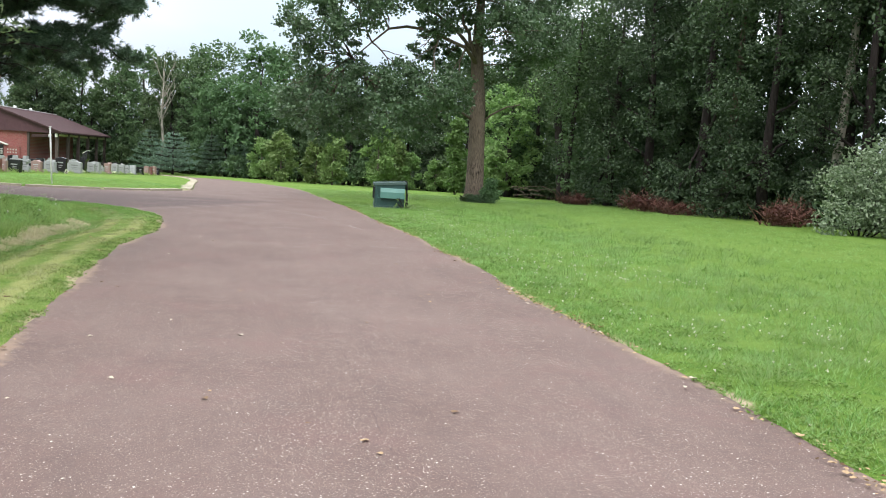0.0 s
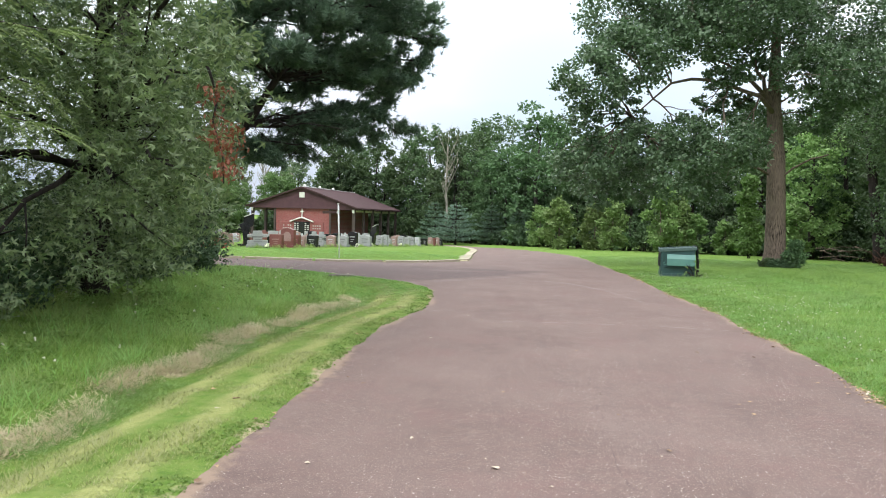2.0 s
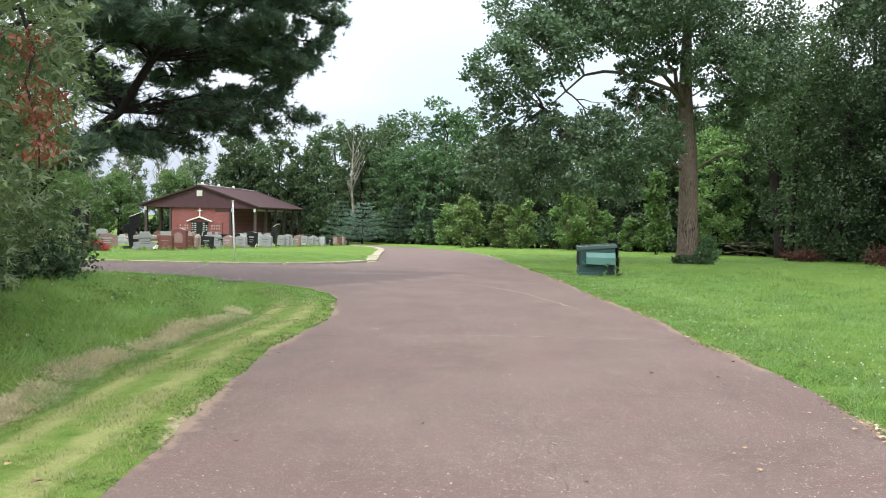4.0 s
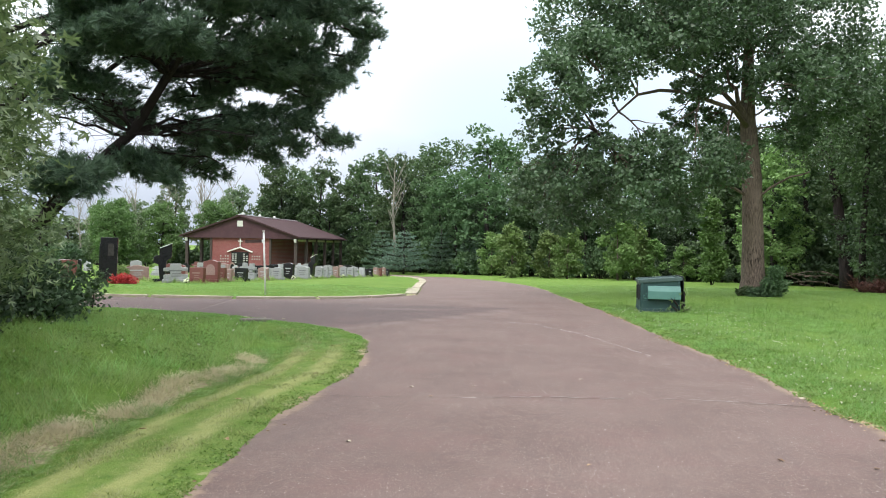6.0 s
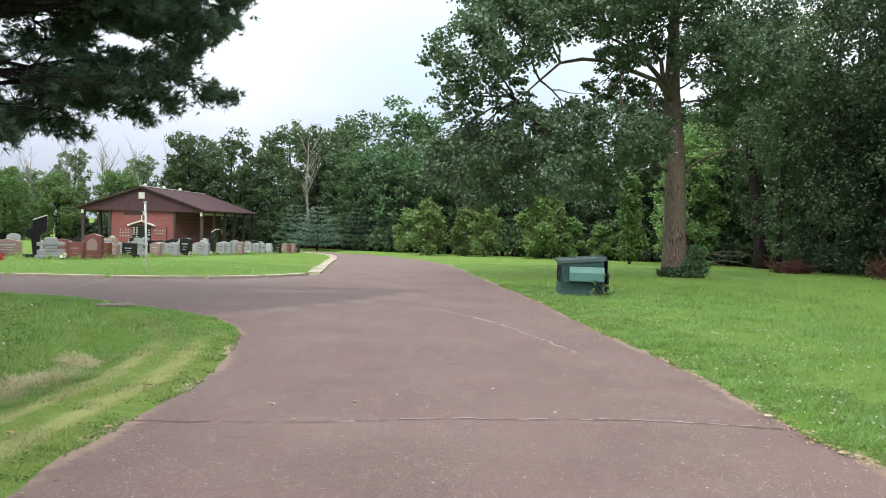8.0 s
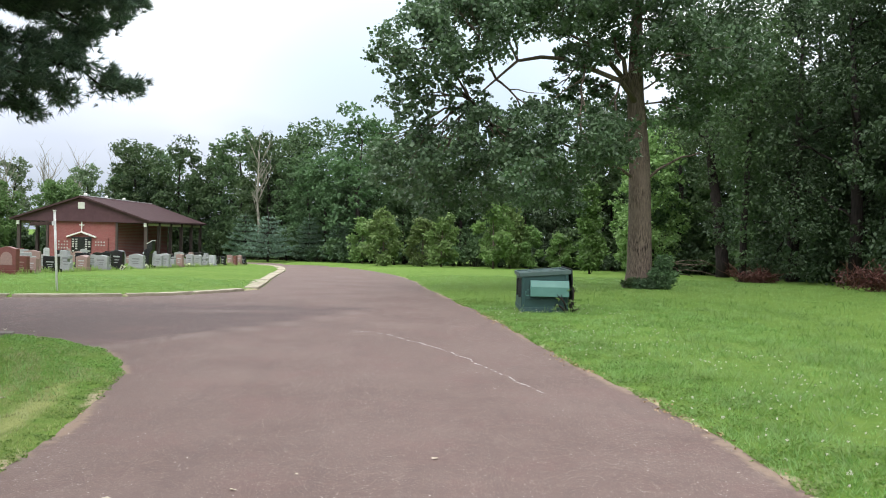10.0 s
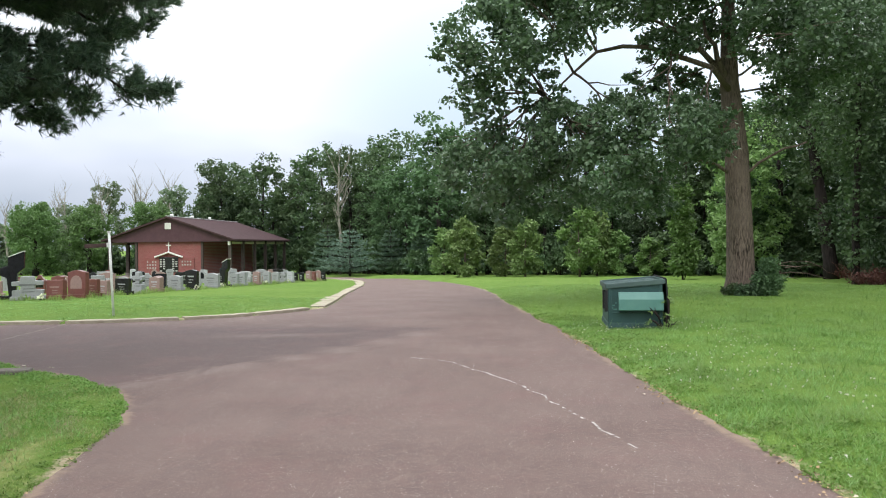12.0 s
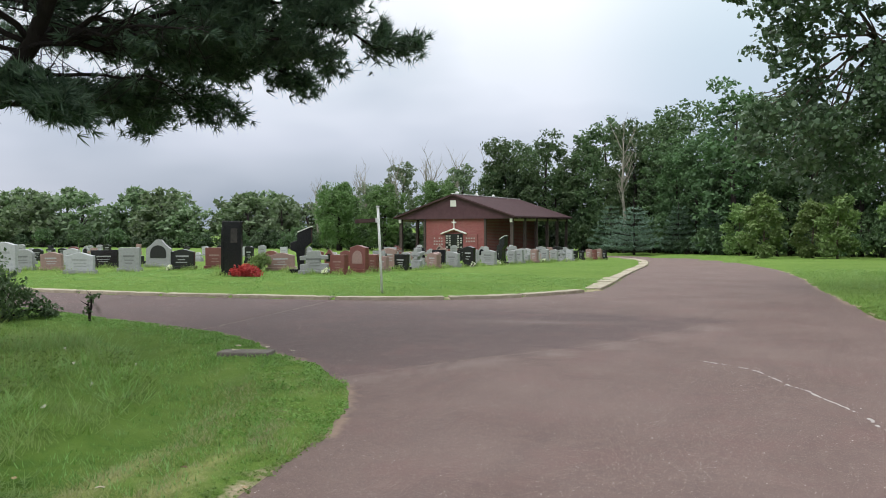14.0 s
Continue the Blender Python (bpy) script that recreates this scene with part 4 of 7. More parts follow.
def pine():
    """An old white pine: a long leaning limb carries flat plumes of needles over the bend."""
    x0, y0 = -13.6, 25.2
    z0 = ground_z(x0, y0)
    e = thing("pine_tree", Matrix.Translation((x0, y0, z0)), "old white pine with long limbs and soft needles", "tree")
    rng, nr = random.Random(31), np.random.default_rng(31)
    bm = bmesh.new()
    tube([(0, 0, -0.3), (0, 0, 0.4), (0.05, 0, 3), (0.1, 0.1, 8), (0, 0, 13), (0, 0, 18)], [0.5, 0.42, 0.36, 0.27, 0.17, 0.04], 14, bm, 0.05, rng)
    pts, ways = [], []

    def plume(a, b, r0, breadth, sag, thick=40, bare=3):
        main = limb(a, b, r0, 0.015, bm, rng, sag, 10, 6)
        d = (Vector(b) - Vector(a)).normalized()
        side = d.cross(Vector((0, 0, 1))).normalized()
        for i in range(2, 11):
            c = main[i]
            span = breadth * (1.15 - 0.075 * i) * rng.uniform(0.7, 1.15)
            for s in (-1, 1):
                tip = c + side * s * span * rng.uniform(0.5, 1.0) + d * span * rng.uniform(0.4, 0.9) * (1.15 - 0.1 * i) + Vector((0, 0, rng.uniform(-0.2, 0.25)))
                limb(c, tip, 0.018, 0.004, bm, rng, 0.05, 4, 4)
                way = (tip - c).normalized()
                for k in range(thick if i >= bare else thick // 9):
                    t = rng.uniform(0.15, 1.0) ** 0.8
                    pts.append(c.lerp(tip, t) + Vector((rng.gauss(0, 0.11), rng.gauss(0, 0.11), rng.gauss(0.0, 0.08))))
                    ways.append((way + Vector((rng.gauss(0, 0.4), rng.gauss(0, 0.4), rng.gauss(0.1, 0.3)))).normalized())
        for k in range(40):
            pts.append(Vector(b) + Vector((rng.gauss(0, 0.09), rng.gauss(0, 0.09), rng.gauss(0, 0.06))) - d * rng.uniform(0, 0.5))
            ways.append((d + Vector((rng.gauss(0, 0.35), rng.gauss(0, 0.35), rng.gauss(0.1, 0.2)))).normalized())

    rel = lambda p: Vector((p[0] - x0, p[1] - y0, p[2] - z0))
    stem = [(-13.6, 25.2, 1.3), (-11.4, 24.5, 2.2), (-9.95, 24.0, 3.3), (-9.07, 24.05, 4.04), (-8.25, 24.0, 5.25), (-7.3, 24.2, 7.0), (-6.7, 24.4, 9.5)]
    tube([rel(p) for p in stem], [0.20, 0.15, 0.12, 0.105, 0.09, 0.06, 0.02], 10, bm, 0.05, rng)
    low = [(2, (-8.1, 23.8, 3.1), 0.6, 5), (2, (-10.0, 27.0, 3.4), 0.9, 4), (2, (-9.2, 26.2, 3.5), 0.9, 4), (2, (-8.6, 27.2, 3.6), 1.0, 4), (3, (-7.8, 26.3, 3.9), 1.0, 4), (3, (-7.1, 27.2, 3.85), 1.0, 4), (3, (-6.2, 26.6, 4.1), 0.9, 4), (3, (-5.4, 27.4, 4.3), 1.0, 4), (3, (-6.0, 26.8, 4.9), 0.8, 5), (3, (-8.2, 28.2, 4.6), 1.0, 6)]
    high = [(4, (-5.5, 27.8, 5.9), 1.2, 4), (4, (-5.3, 26.5, 5.7), 1.2, 4), (4, (-6.4, 28.6, 5.6), 1.2, 4), (4, (-7.6, 28.5, 5.9), 1.2, 4), (4, (-5.6, 25.0, 6.2), 1.2, 3), (4, (-6.2, 23.0, 6.6), 1.2, 3), (5, (-5.0, 27.5, 7.6), 1.5, 3), (5, (-4.9, 25.5, 8.0), 1.5, 3), (5, (-5.5, 22.5, 8.4), 1.5, 3), (5, (-7.5, 28.4, 8.0), 1.5, 3), (5, (-9.0, 22.0, 8.0), 1.4, 3), (4, (-9.5, 27.0, 6.4), 1.2, 3), (4, (-9.0, 21.8, 6.4), 1.2, 3),
            (4, (-9.6, 28.6, 5.4), 1.3, 4), (3, (-11.2, 27.6, 4.9), 1.2, 4), (4, (-10.6, 28.2, 6.6), 1.4, 3), (4, (-8.4, 29.2, 6.9), 1.4, 3), (3, (-12.0, 26.8, 5.8), 1.3, 4), (3, (-11.6, 22.8, 5.4), 1.2, 4), (4, (-7.0, 27.4, 6.5), 1.2, 3), (5, (-6.2, 26.4, 7.0), 1.3, 3), (5, (-4.85, 27.4, 6.9), 1.1, 3), (4, (-5.05, 27.3, 6.3), 0.9, 4)]
    front = [(4, (-8.9, 21.9, 5.6), 0.9, 4), (4, (-8.0, 21.6, 5.7), 0.9, 4), (4, (-7.0, 21.9, 5.6), 0.9, 4), (3, (-9.4, 22.0, 5.1), 0.7, 5), (4, (-9.6, 22.6, 6.2), 1.0, 3), (5, (-8.2, 21.4, 6.6), 1.1, 3),
             (1, (-9.3, 22.3, 3.0), 0.55, 5), (1, (-9.9, 22.6, 3.1), 0.6, 5), (2, (-9.0, 22.6, 2.9), 0.45, 6)]
    for a, b in (((-9.2, 24.0, 3.95), (-11.4, 23.4, 4.5)), ((-9.1, 24.0, 4.0), (-6.6, 24.2, 4.0)), ((-9.6, 24.0, 3.6), (-7.4, 24.6, 3.5)), ((-9.9, 24.0, 3.3), (-12.0, 23.6, 3.6)), ((-8.8, 24.0, 4.4), (-10.6, 24.6, 4.9))):
        bough = limb(rel(a), rel(b), 0.035, 0.012, bm, rng, 0.08, 8, 5)
        for q in range(30):
            c = bough[rng.randint(1, 8)]
            tip = c + Vector((rng.gauss(0, 0.35), rng.gauss(0, 0.35), rng.gauss(0, 0.28)))
            twig = limb(c, tip, 0.009, 0.003, bm, rng, 0.02, 3, 3)
            for w in range(3):
                limb(twig[2], twig[2] + Vector((rng.gauss(0, 0.15), rng.gauss(0, 0.15), rng.gauss(0, 0.12))), 0.005, 0.002, bm, rng, 0, 2, 3)
            if q % 2:
                for w in range(2):
                    pts.append(tip)
                    ways.append((tip - c).normalized())
    for k, tip, w, bare in low + high + front:
        plume(rel(stem[k]), rel(tip), 0.045, w, 0.2, 36 if tip[2] < 4.4 else 54, bare)
    for a, b, w in (((0, 0, 4.6), (8.4, 0.5, 6.9), 1.7), ((0, 0, 5.2), (8.4, -2.4, 7.6), 1.6), ((0, 0, 6.4), (8.0, 1.5, 8.6), 1.7), ((0, 0, 7.4), (7.6, -1.5, 9.8), 1.7), ((0, 0, 8.4), (6.6, 0.4, 11.0), 1.7), ((0, 0, 5.0), (5.4, -1.0, 7.2), 1.6), ((0, 0, 6.5), (4.6, -2.5, 8.4), 1.6), ((0, 0, 4.6), (4.4, 1.5, 6.6), 1.5)):
        plume(a, b, 0.08, w, 0.35, 44, 4)
    for k in range(16):
        h = 4.6 + 0.75 * k
        az = k * 2.39 + 1.9
        L = max(1.4, 6.4 - 0.32 * k)
        plume((0, 0, h), (L * math.cos(az), L * math.sin(az), h + 1.4), 0.08, 1.4, 0.2, 18)
    part("trunk", bm, BARK_DARK, e)
    part("crown", needle_tufts(np.array(pts), np.array(ways), nr, 15, 0.18, NEEDLE, "crown"), None, e)
    return e


pine_tree = pine()


def oak():
    """A young pin oak by the verge with limbs hanging over the grass."""
    x0, y0 = -7.6, 15.5
    z0 = ground_z(x0, y0)
    lobes = [(-4.2, 12.3, 3.3, 0.95), (-3.9, 11.8, 4.5, 0.95), (-4.6, 12.6, 2.3, 0.9), (-5.3, 12.8, 1.5, 0.9), (-6.0, 14.3, 3.2, 1.4), (-5.9, 12.8, 4.2, 1.4), (-6.9, 14.6, 1.25, 1.0), (-6.5, 15.6, 1.7, 1.1), (-6.6, 15.6, 3.2, 1.25), (-8.0, 16.5, 2.6, 1.6), (-8.6, 17.6, 1.3, 1.2), (-9.0, 18.3, 3.2, 1.5),
             (-5.7, 13.3, 5.6, 1.5), (-7.0, 14.0, 6.5, 2.0), (-8.4, 16.0, 7.0, 2.2), (-8.5, 14.0, 5.0, 2.0), (-10.0, 17.0, 4.0, 2.0), (-8.0, 12.5, 3.4, 1.6), (-7.6, 11.4, 1.9, 1.3), (-9.6, 14.0, 2.2, 1.7), (-10.4, 20.5, 1.3, 1.2), (-10.8, 21.0, 2.6, 1.2), (-8.0, 16.0, 9.0, 1.8), (-6.6, 11.6, 0.9, 0.8)]
    rel = [(x - x0, y - y0, z - z0, r) for x, y, z, r in lobes]
    e = tree(Matrix.Translation((x0, y0, z0)), rel, 54000, 0.137, [(0, 0, -0.2), (0, 0, 0.6), (0.1, 0, 3), (0, 0.2, 7), (0, 0, 9)], [0.24, 0.2, 0.16, 0.09, 0.03], LEAF_OAK, BARK_DARK, "leafy pin oak hanging over the grassy bank", 51, per=18, tight=0.14, inner=0.4, name="oak_tree", lobed=True)
    return e


oak_tree = oak()


def cypress():
    """A feathery young cypress in front of the oak, its fronds drooping towards the verge."""
    x0, y0 = -7.1, 9.6
    z0 = ground_z(x0, y0)
    e = thing("cypress_tree", Matrix.Translation((x0, y0, z0)), "feathery light green cypress with drooping fronds", "tree")
    rng, nr = random.Random(71), np.random.default_rng(71)
    bm = bmesh.new()
    tube([(0, 0, -0.2), (0, 0, 0.5), (0.05, 0, 3), (0, 0, 6), (0, 0, 8.5)], [0.2, 0.16, 0.12, 0.07, 0.02], 10, bm, 0.05, rng)
    P, D = [], []
    for k in range(70):
        h = 2.0 + 5.6 * (k / 70) + rng.uniform(-0.2, 0.2)
        az = k * 2.39 + rng.uniform(-0.3, 0.3)
        L = max(0.6, (2.75 - 0.26 * max(0, h - 2.2)) * rng.uniform(0.75, 1.1))
        b = Vector((L * math.cos(az), L * math.sin(az), h + 0.35 + rng.uniform(-0.25, 0.2)))
        main = limb((0, 0, h), b, 0.02, 0.005, bm, rng, 0.15, 8, 4)
        d = (b - Vector((0, 0, h))).normalized()
        side = d.cross(Vector((0, 0, 1))).normalized()
        for i in range(2, 9):
            for s in (-1, 1, 0.3, -0.4, 0.7):
                c = main[i]
                fr = (side * s + d * rng.uniform(0.5, 1.1) + Vector((0, 0, rng.uniform(-0.75, 0.1)))).normalized()
                ln = rng.uniform(0.35, 0.75)
                for q in range(15):
                    t = q / 15
                    p = c + fr * ln * t + Vector((0, 0, -0.22 * t * t * ln))
                    for s2 in (-1, 1):
                        P.append(p)
                        D.append(fr * 0.8 + fr.cross(Vector((0, 0, 1))) * s2 * 0.9 + Vector((0, 0, -0.25)))
    part("trunk", bm, BARK_DARK, e)
    P, D = np.array(P), np.array(D)
    part("crown", cloud_mesh("crown", P, 0.082, nr, LEAF_CYPRESS, 0.21, 0.05, D * 2.2, 0.5), None, e)
    return e


cypress_tree = cypress()

# ---------------------------------------------------------------- kerb, cracks and seams


def build_kerb():
    """Pale concrete kerb stones flush with the lawn along the side road, broken and wider at the corner."""
    root = new("kerb")
    tagged(root, "weathered pale concrete kerb between lawn and road", "kerb", kind="structure")
    rng = random.Random(3)
    line = resample(KERB, 400)[6:]
    corner = resample(WEDGE, 400)[:200]

    def stone(run, width, lift, out):
        bm = bmesh.new()
        top, low = [], []
        for k in range(len(run)):
            a, b = run[max(0, k - 1)], run[min(len(run) - 1, k + 1)]
            d = (b - a) / np.hypot(*(b - a))
            nrm = np.array([d[1], -d[0]]) * out
            row = []
            for w in (-0.05, width * rng.uniform(0.85, 1.1)):
                p = run[k] + nrm * w
                z = float(base_z(p[0], p[1]))
                row.append((bm.verts.new((p[0], p[1], z + lift + rng.uniform(-0.006, 0.006))), bm.verts.new((p[0], p[1], z - 0.15))))
            top.append(row)
        for r, s in zip(top, top[1:]):
            bm.faces.new((r[0][0], r[1][0], s[1][0], s[0][0]))
            bm.faces.new((r[0][1], r[0][0], s[0][0], s[0][1]))
            bm.faces.new((r[1][0], r[1][1], s[1][1], s[1][0]))
        for r in (top[0], top[-1]):
            bm.faces.new((r[0][0], r[0][1], r[1][1], r[1][0]))
        bmesh.ops.recalc_face_normals(bm, faces=bm.faces[:])
        part("kerb_stone", bm, CONCRETE, root)

    k = 0
    while k < len(line) - 3:
        n = rng.randint(14, 22)
        stone(line[k:k + n], 0.3, 0.075, 1)
        k += n
    k = 0
    while k < len(corner) - 3:
        n = rng.randint(9, 16)
        stone(corner[k:k + n], rng.uniform(0.3, 0.55), rng.uniform(0.05, 0.085), -1)
        k += n
    return root


kerb = build_kerb()
ribbon("road_crack", [(-2.78, 16.85), (-1.9, 16.95), (-1.05, 17.1), (-0.2, 17.35), (0.55, 17.45), (1.6, 17.6), (2.98, 17.5)], 0.02, CRACK, 0.004, 4, "thin dark crack across the asphalt", 0.3)
ribbon("chalky_crack_lip", [(-1.05, 17.12), (-0.2, 17.37), (0.55, 17.47), (1.6, 17.62), (2.6, 17.55)], 0.034, WORN_LIP, 0.005, 41, "broken chalky lip of the crack", 0.5, 0.13)
ribbon("white_seam", [(-1.3, 27.35), (-0.75, 27.0), (-0.2, 26.1), (0.38, 25.0), (1.0, 23.2), (1.5, 21.6)], 0.038, WHITE_LINE, 0.005, 9, "broken chalky white seam in the asphalt", 0.45, 0.61)
ribbon("road_seam", [(1.3, 3.5), (1.27, 5.3), (1.22, 6.2), (1.04, 7.9), (0.73, 10.4), (0.5, 13.0), (0.3, 15.5)], 0.016, SEAM, 0.004, 15, "dark worn seam along the asphalt", 0.52)
ribbon("pale_seam", [(-9.3, 27.3), (-9.6, 29.0), (-10.0, 30.9), (-10.5, 33.2)], 0.07, WORN_PALE, 0.005, 18, "pale worn joint across the side road", 0.28)
ribbon("tar_crack", [(-9.42, 27.35), (-9.72, 29.0), (-10.12, 30.9), (-10.6, 33.1)], 0.035, CRACK, 0.006, 19, "dark crack beside the pale joint", 0.35)
ribbon("tar_crack", [(-17.0, 31.7), (-15.6, 30.6), (-14.3, 29.6), (-13.2, 28.7)], 0.12, CRACK, 0.005, 22, "forked dark crack in the side road", 0.36)
ribbon("tar_crack", [(-16.5, 32.6), (-15.6, 31.6), (-15.2, 30.4)], 0.1, CRACK, 0.006, 25, "forked dark crack in the side road", 0.3)
ribbon("pale_seam", [(-4.85, 24.3), (-3.93, 26.27), (-2.79, 28.21), (-1.74, 31.4)], 0.03, WORN_PALE, 0.005, 29, "pale seam along the darker asphalt", 0.32)
ribbon("edge_crack", [(3.0, 17.52), (2.8, 17.5), (2.6, 17.5)], 0.03, CRACK, 0.006, 33, "dark crack at the road edge", 0.1)

# ---------------------------------------------------------------- waste container


def dumpster():
    """A steel front-loading container: ribbed body, rolled rim, sunk lids, fork sleeves and a lid hanging open at the back."""
    x0, y0 = 2.2, 31.75
    e = thing("dumpster", pose(x0, y0, ground_z(x0 + 0.6, y0 + 0.4) - 0.02, 0, 0, -1.2), "dark green steel dumpster with faded fork sleeve and lids", "dumpster")
    L, W, H0, H1 = 1.1, 1.78, 0.93, 1.02
    slope = math.atan2(H1 - H0, L)
    top = lambda x: H0 + (H1 - H0) * x / L
    part("body", prism([(0, 0.02), (L, 0.02), (L, H1 - 0.06), (0, H0 - 0.06)], 0, W, 0.012), BIN_GREEN, e)
    part("skirt", box(L / 2, W / 2, 0.075, L + 0.03, W + 0.03, 0.13, 0.012), BIN_SKIRT, e, "scuffed lower band")
    for x, h in ((0.045, 0.72), (L - 0.045, 0.8)):
        part("rib", box(x, -0.012, 0.14 + h / 2, 0.06, 0.028, h, 0.006), BIN_GREEN, e, "raised steel corner rib")
    part("rib", box(L / 2, -0.01, 0.345, L - 0.16, 0.02, 0.02, 0.005), BIN_GREEN, e, "raised steel rib")
    tilt = Euler((0, -slope, 0)).to_matrix().to_4x4()
    for y in (-0.012, W + 0.012):
        rim = part("rim", box(0, 0, 0, L + 0.1, 0.05, 0.10, 0.014), BIN_LID, e, "rolled grey-green top rim")
        rim.matrix_local = Matrix.Translation((L / 2, y, (H0 + H1) / 2 - 0.035)) @ tilt
    for x in (-0.03, L + 0.03):
        part("rim", box(x, W / 2, top(x) - 0.035, 0.05, W + 0.02, 0.10, 0.014), BIN_LID, e, "rolled grey-green top rim")
    for k in (0, 1):
        bm = box(0, 0, 0, L - 0.04, W / 2 - 0.04, 0.025, 0.008)
        for q in (-0.27, 0, 0.27):
            box(q, 0, 0.014, 0.05, W / 2 - 0.12, 0.02, 0.006, bm)
        lid = part("lid", bm, BIN_LID, e, "sunk grey-green plastic lid")
        lid.matrix_local = Matrix.Translation((L / 2, W / 4 + k * W / 2, (H0 + H1) / 2 - 0.03)) @ tilt
    sleeve = part("fork_sleeve", prism([(0, 0.0), (0, 0.225), (0.07, 0.37), (0.15, 0.37), (0.15, 0.0)], 0, 0.9, 0.006), BIN_LIGHT, e, "faded light green steel fork sleeve")
    sleeve.matrix_local = Matrix.Translation((0.2, -0.16, 0.405)) @ pose(0, 0, 0, 0, 0, 90) @ Matrix.Diagonal((1, -1, 1, 1))
    part("hinge_rod", tube([(L + 0.05, -0.04, H1 + 0.03), (L + 0.06, W + 0.02, H1 + 0.03)], [0.02, 0.02], 8), BLACK_PLASTIC, e, "black hinge rod")
    flap = part("open_lid", prism([(L + 0.055, H1 + 0.02), (L + 0.085, H1 + 0.02), (L + 0.15, 0.1), (L + 0.12, 0.1)], 0.0, W / 2 - 0.05, 0.006), BLACK_PLASTIC, e, "black lid hanging open at the back")
    for z in (0.35, 0.6, 0.85):
        part("lid_rib", box(L + 0.115 + 0.07 * (0.6 - z), 0.42, z, 0.03, 0.7, 0.03, 0.006), BLACK_PLASTIC, flap)
    for y, d, h in ((0.06, 0.05, 0.42), (0.75, 0.08, 0.4)):
        part("front_bracket", box(-0.035, y, 0.58, 0.06, d, h, 0.01), BLACK_PLASTIC, e, "black front bracket")
    for z, h in ((0.66, 0.2), (0.44, 0.13)):
        part("sticker", box(-0.008, 0.3, z, 0.012, 0.24, h, 0.002), PAINT_WHITE, e, "white worn sticker")
    for x, z, w in ((0.11, 0.5, 0.05), (0.14, 0.42, 0.07), (0.09, 0.45, 0.02), (0.16, 0.55, 0.03)):
        part("scuff", box(x, -0.002, z, w, 0.006, 0.025, 0.001), BIN_LIGHT, e, "pale scuffed paint")
    return e


dumpster()

# ---------------------------------------------------------------- chapel with a porch roof


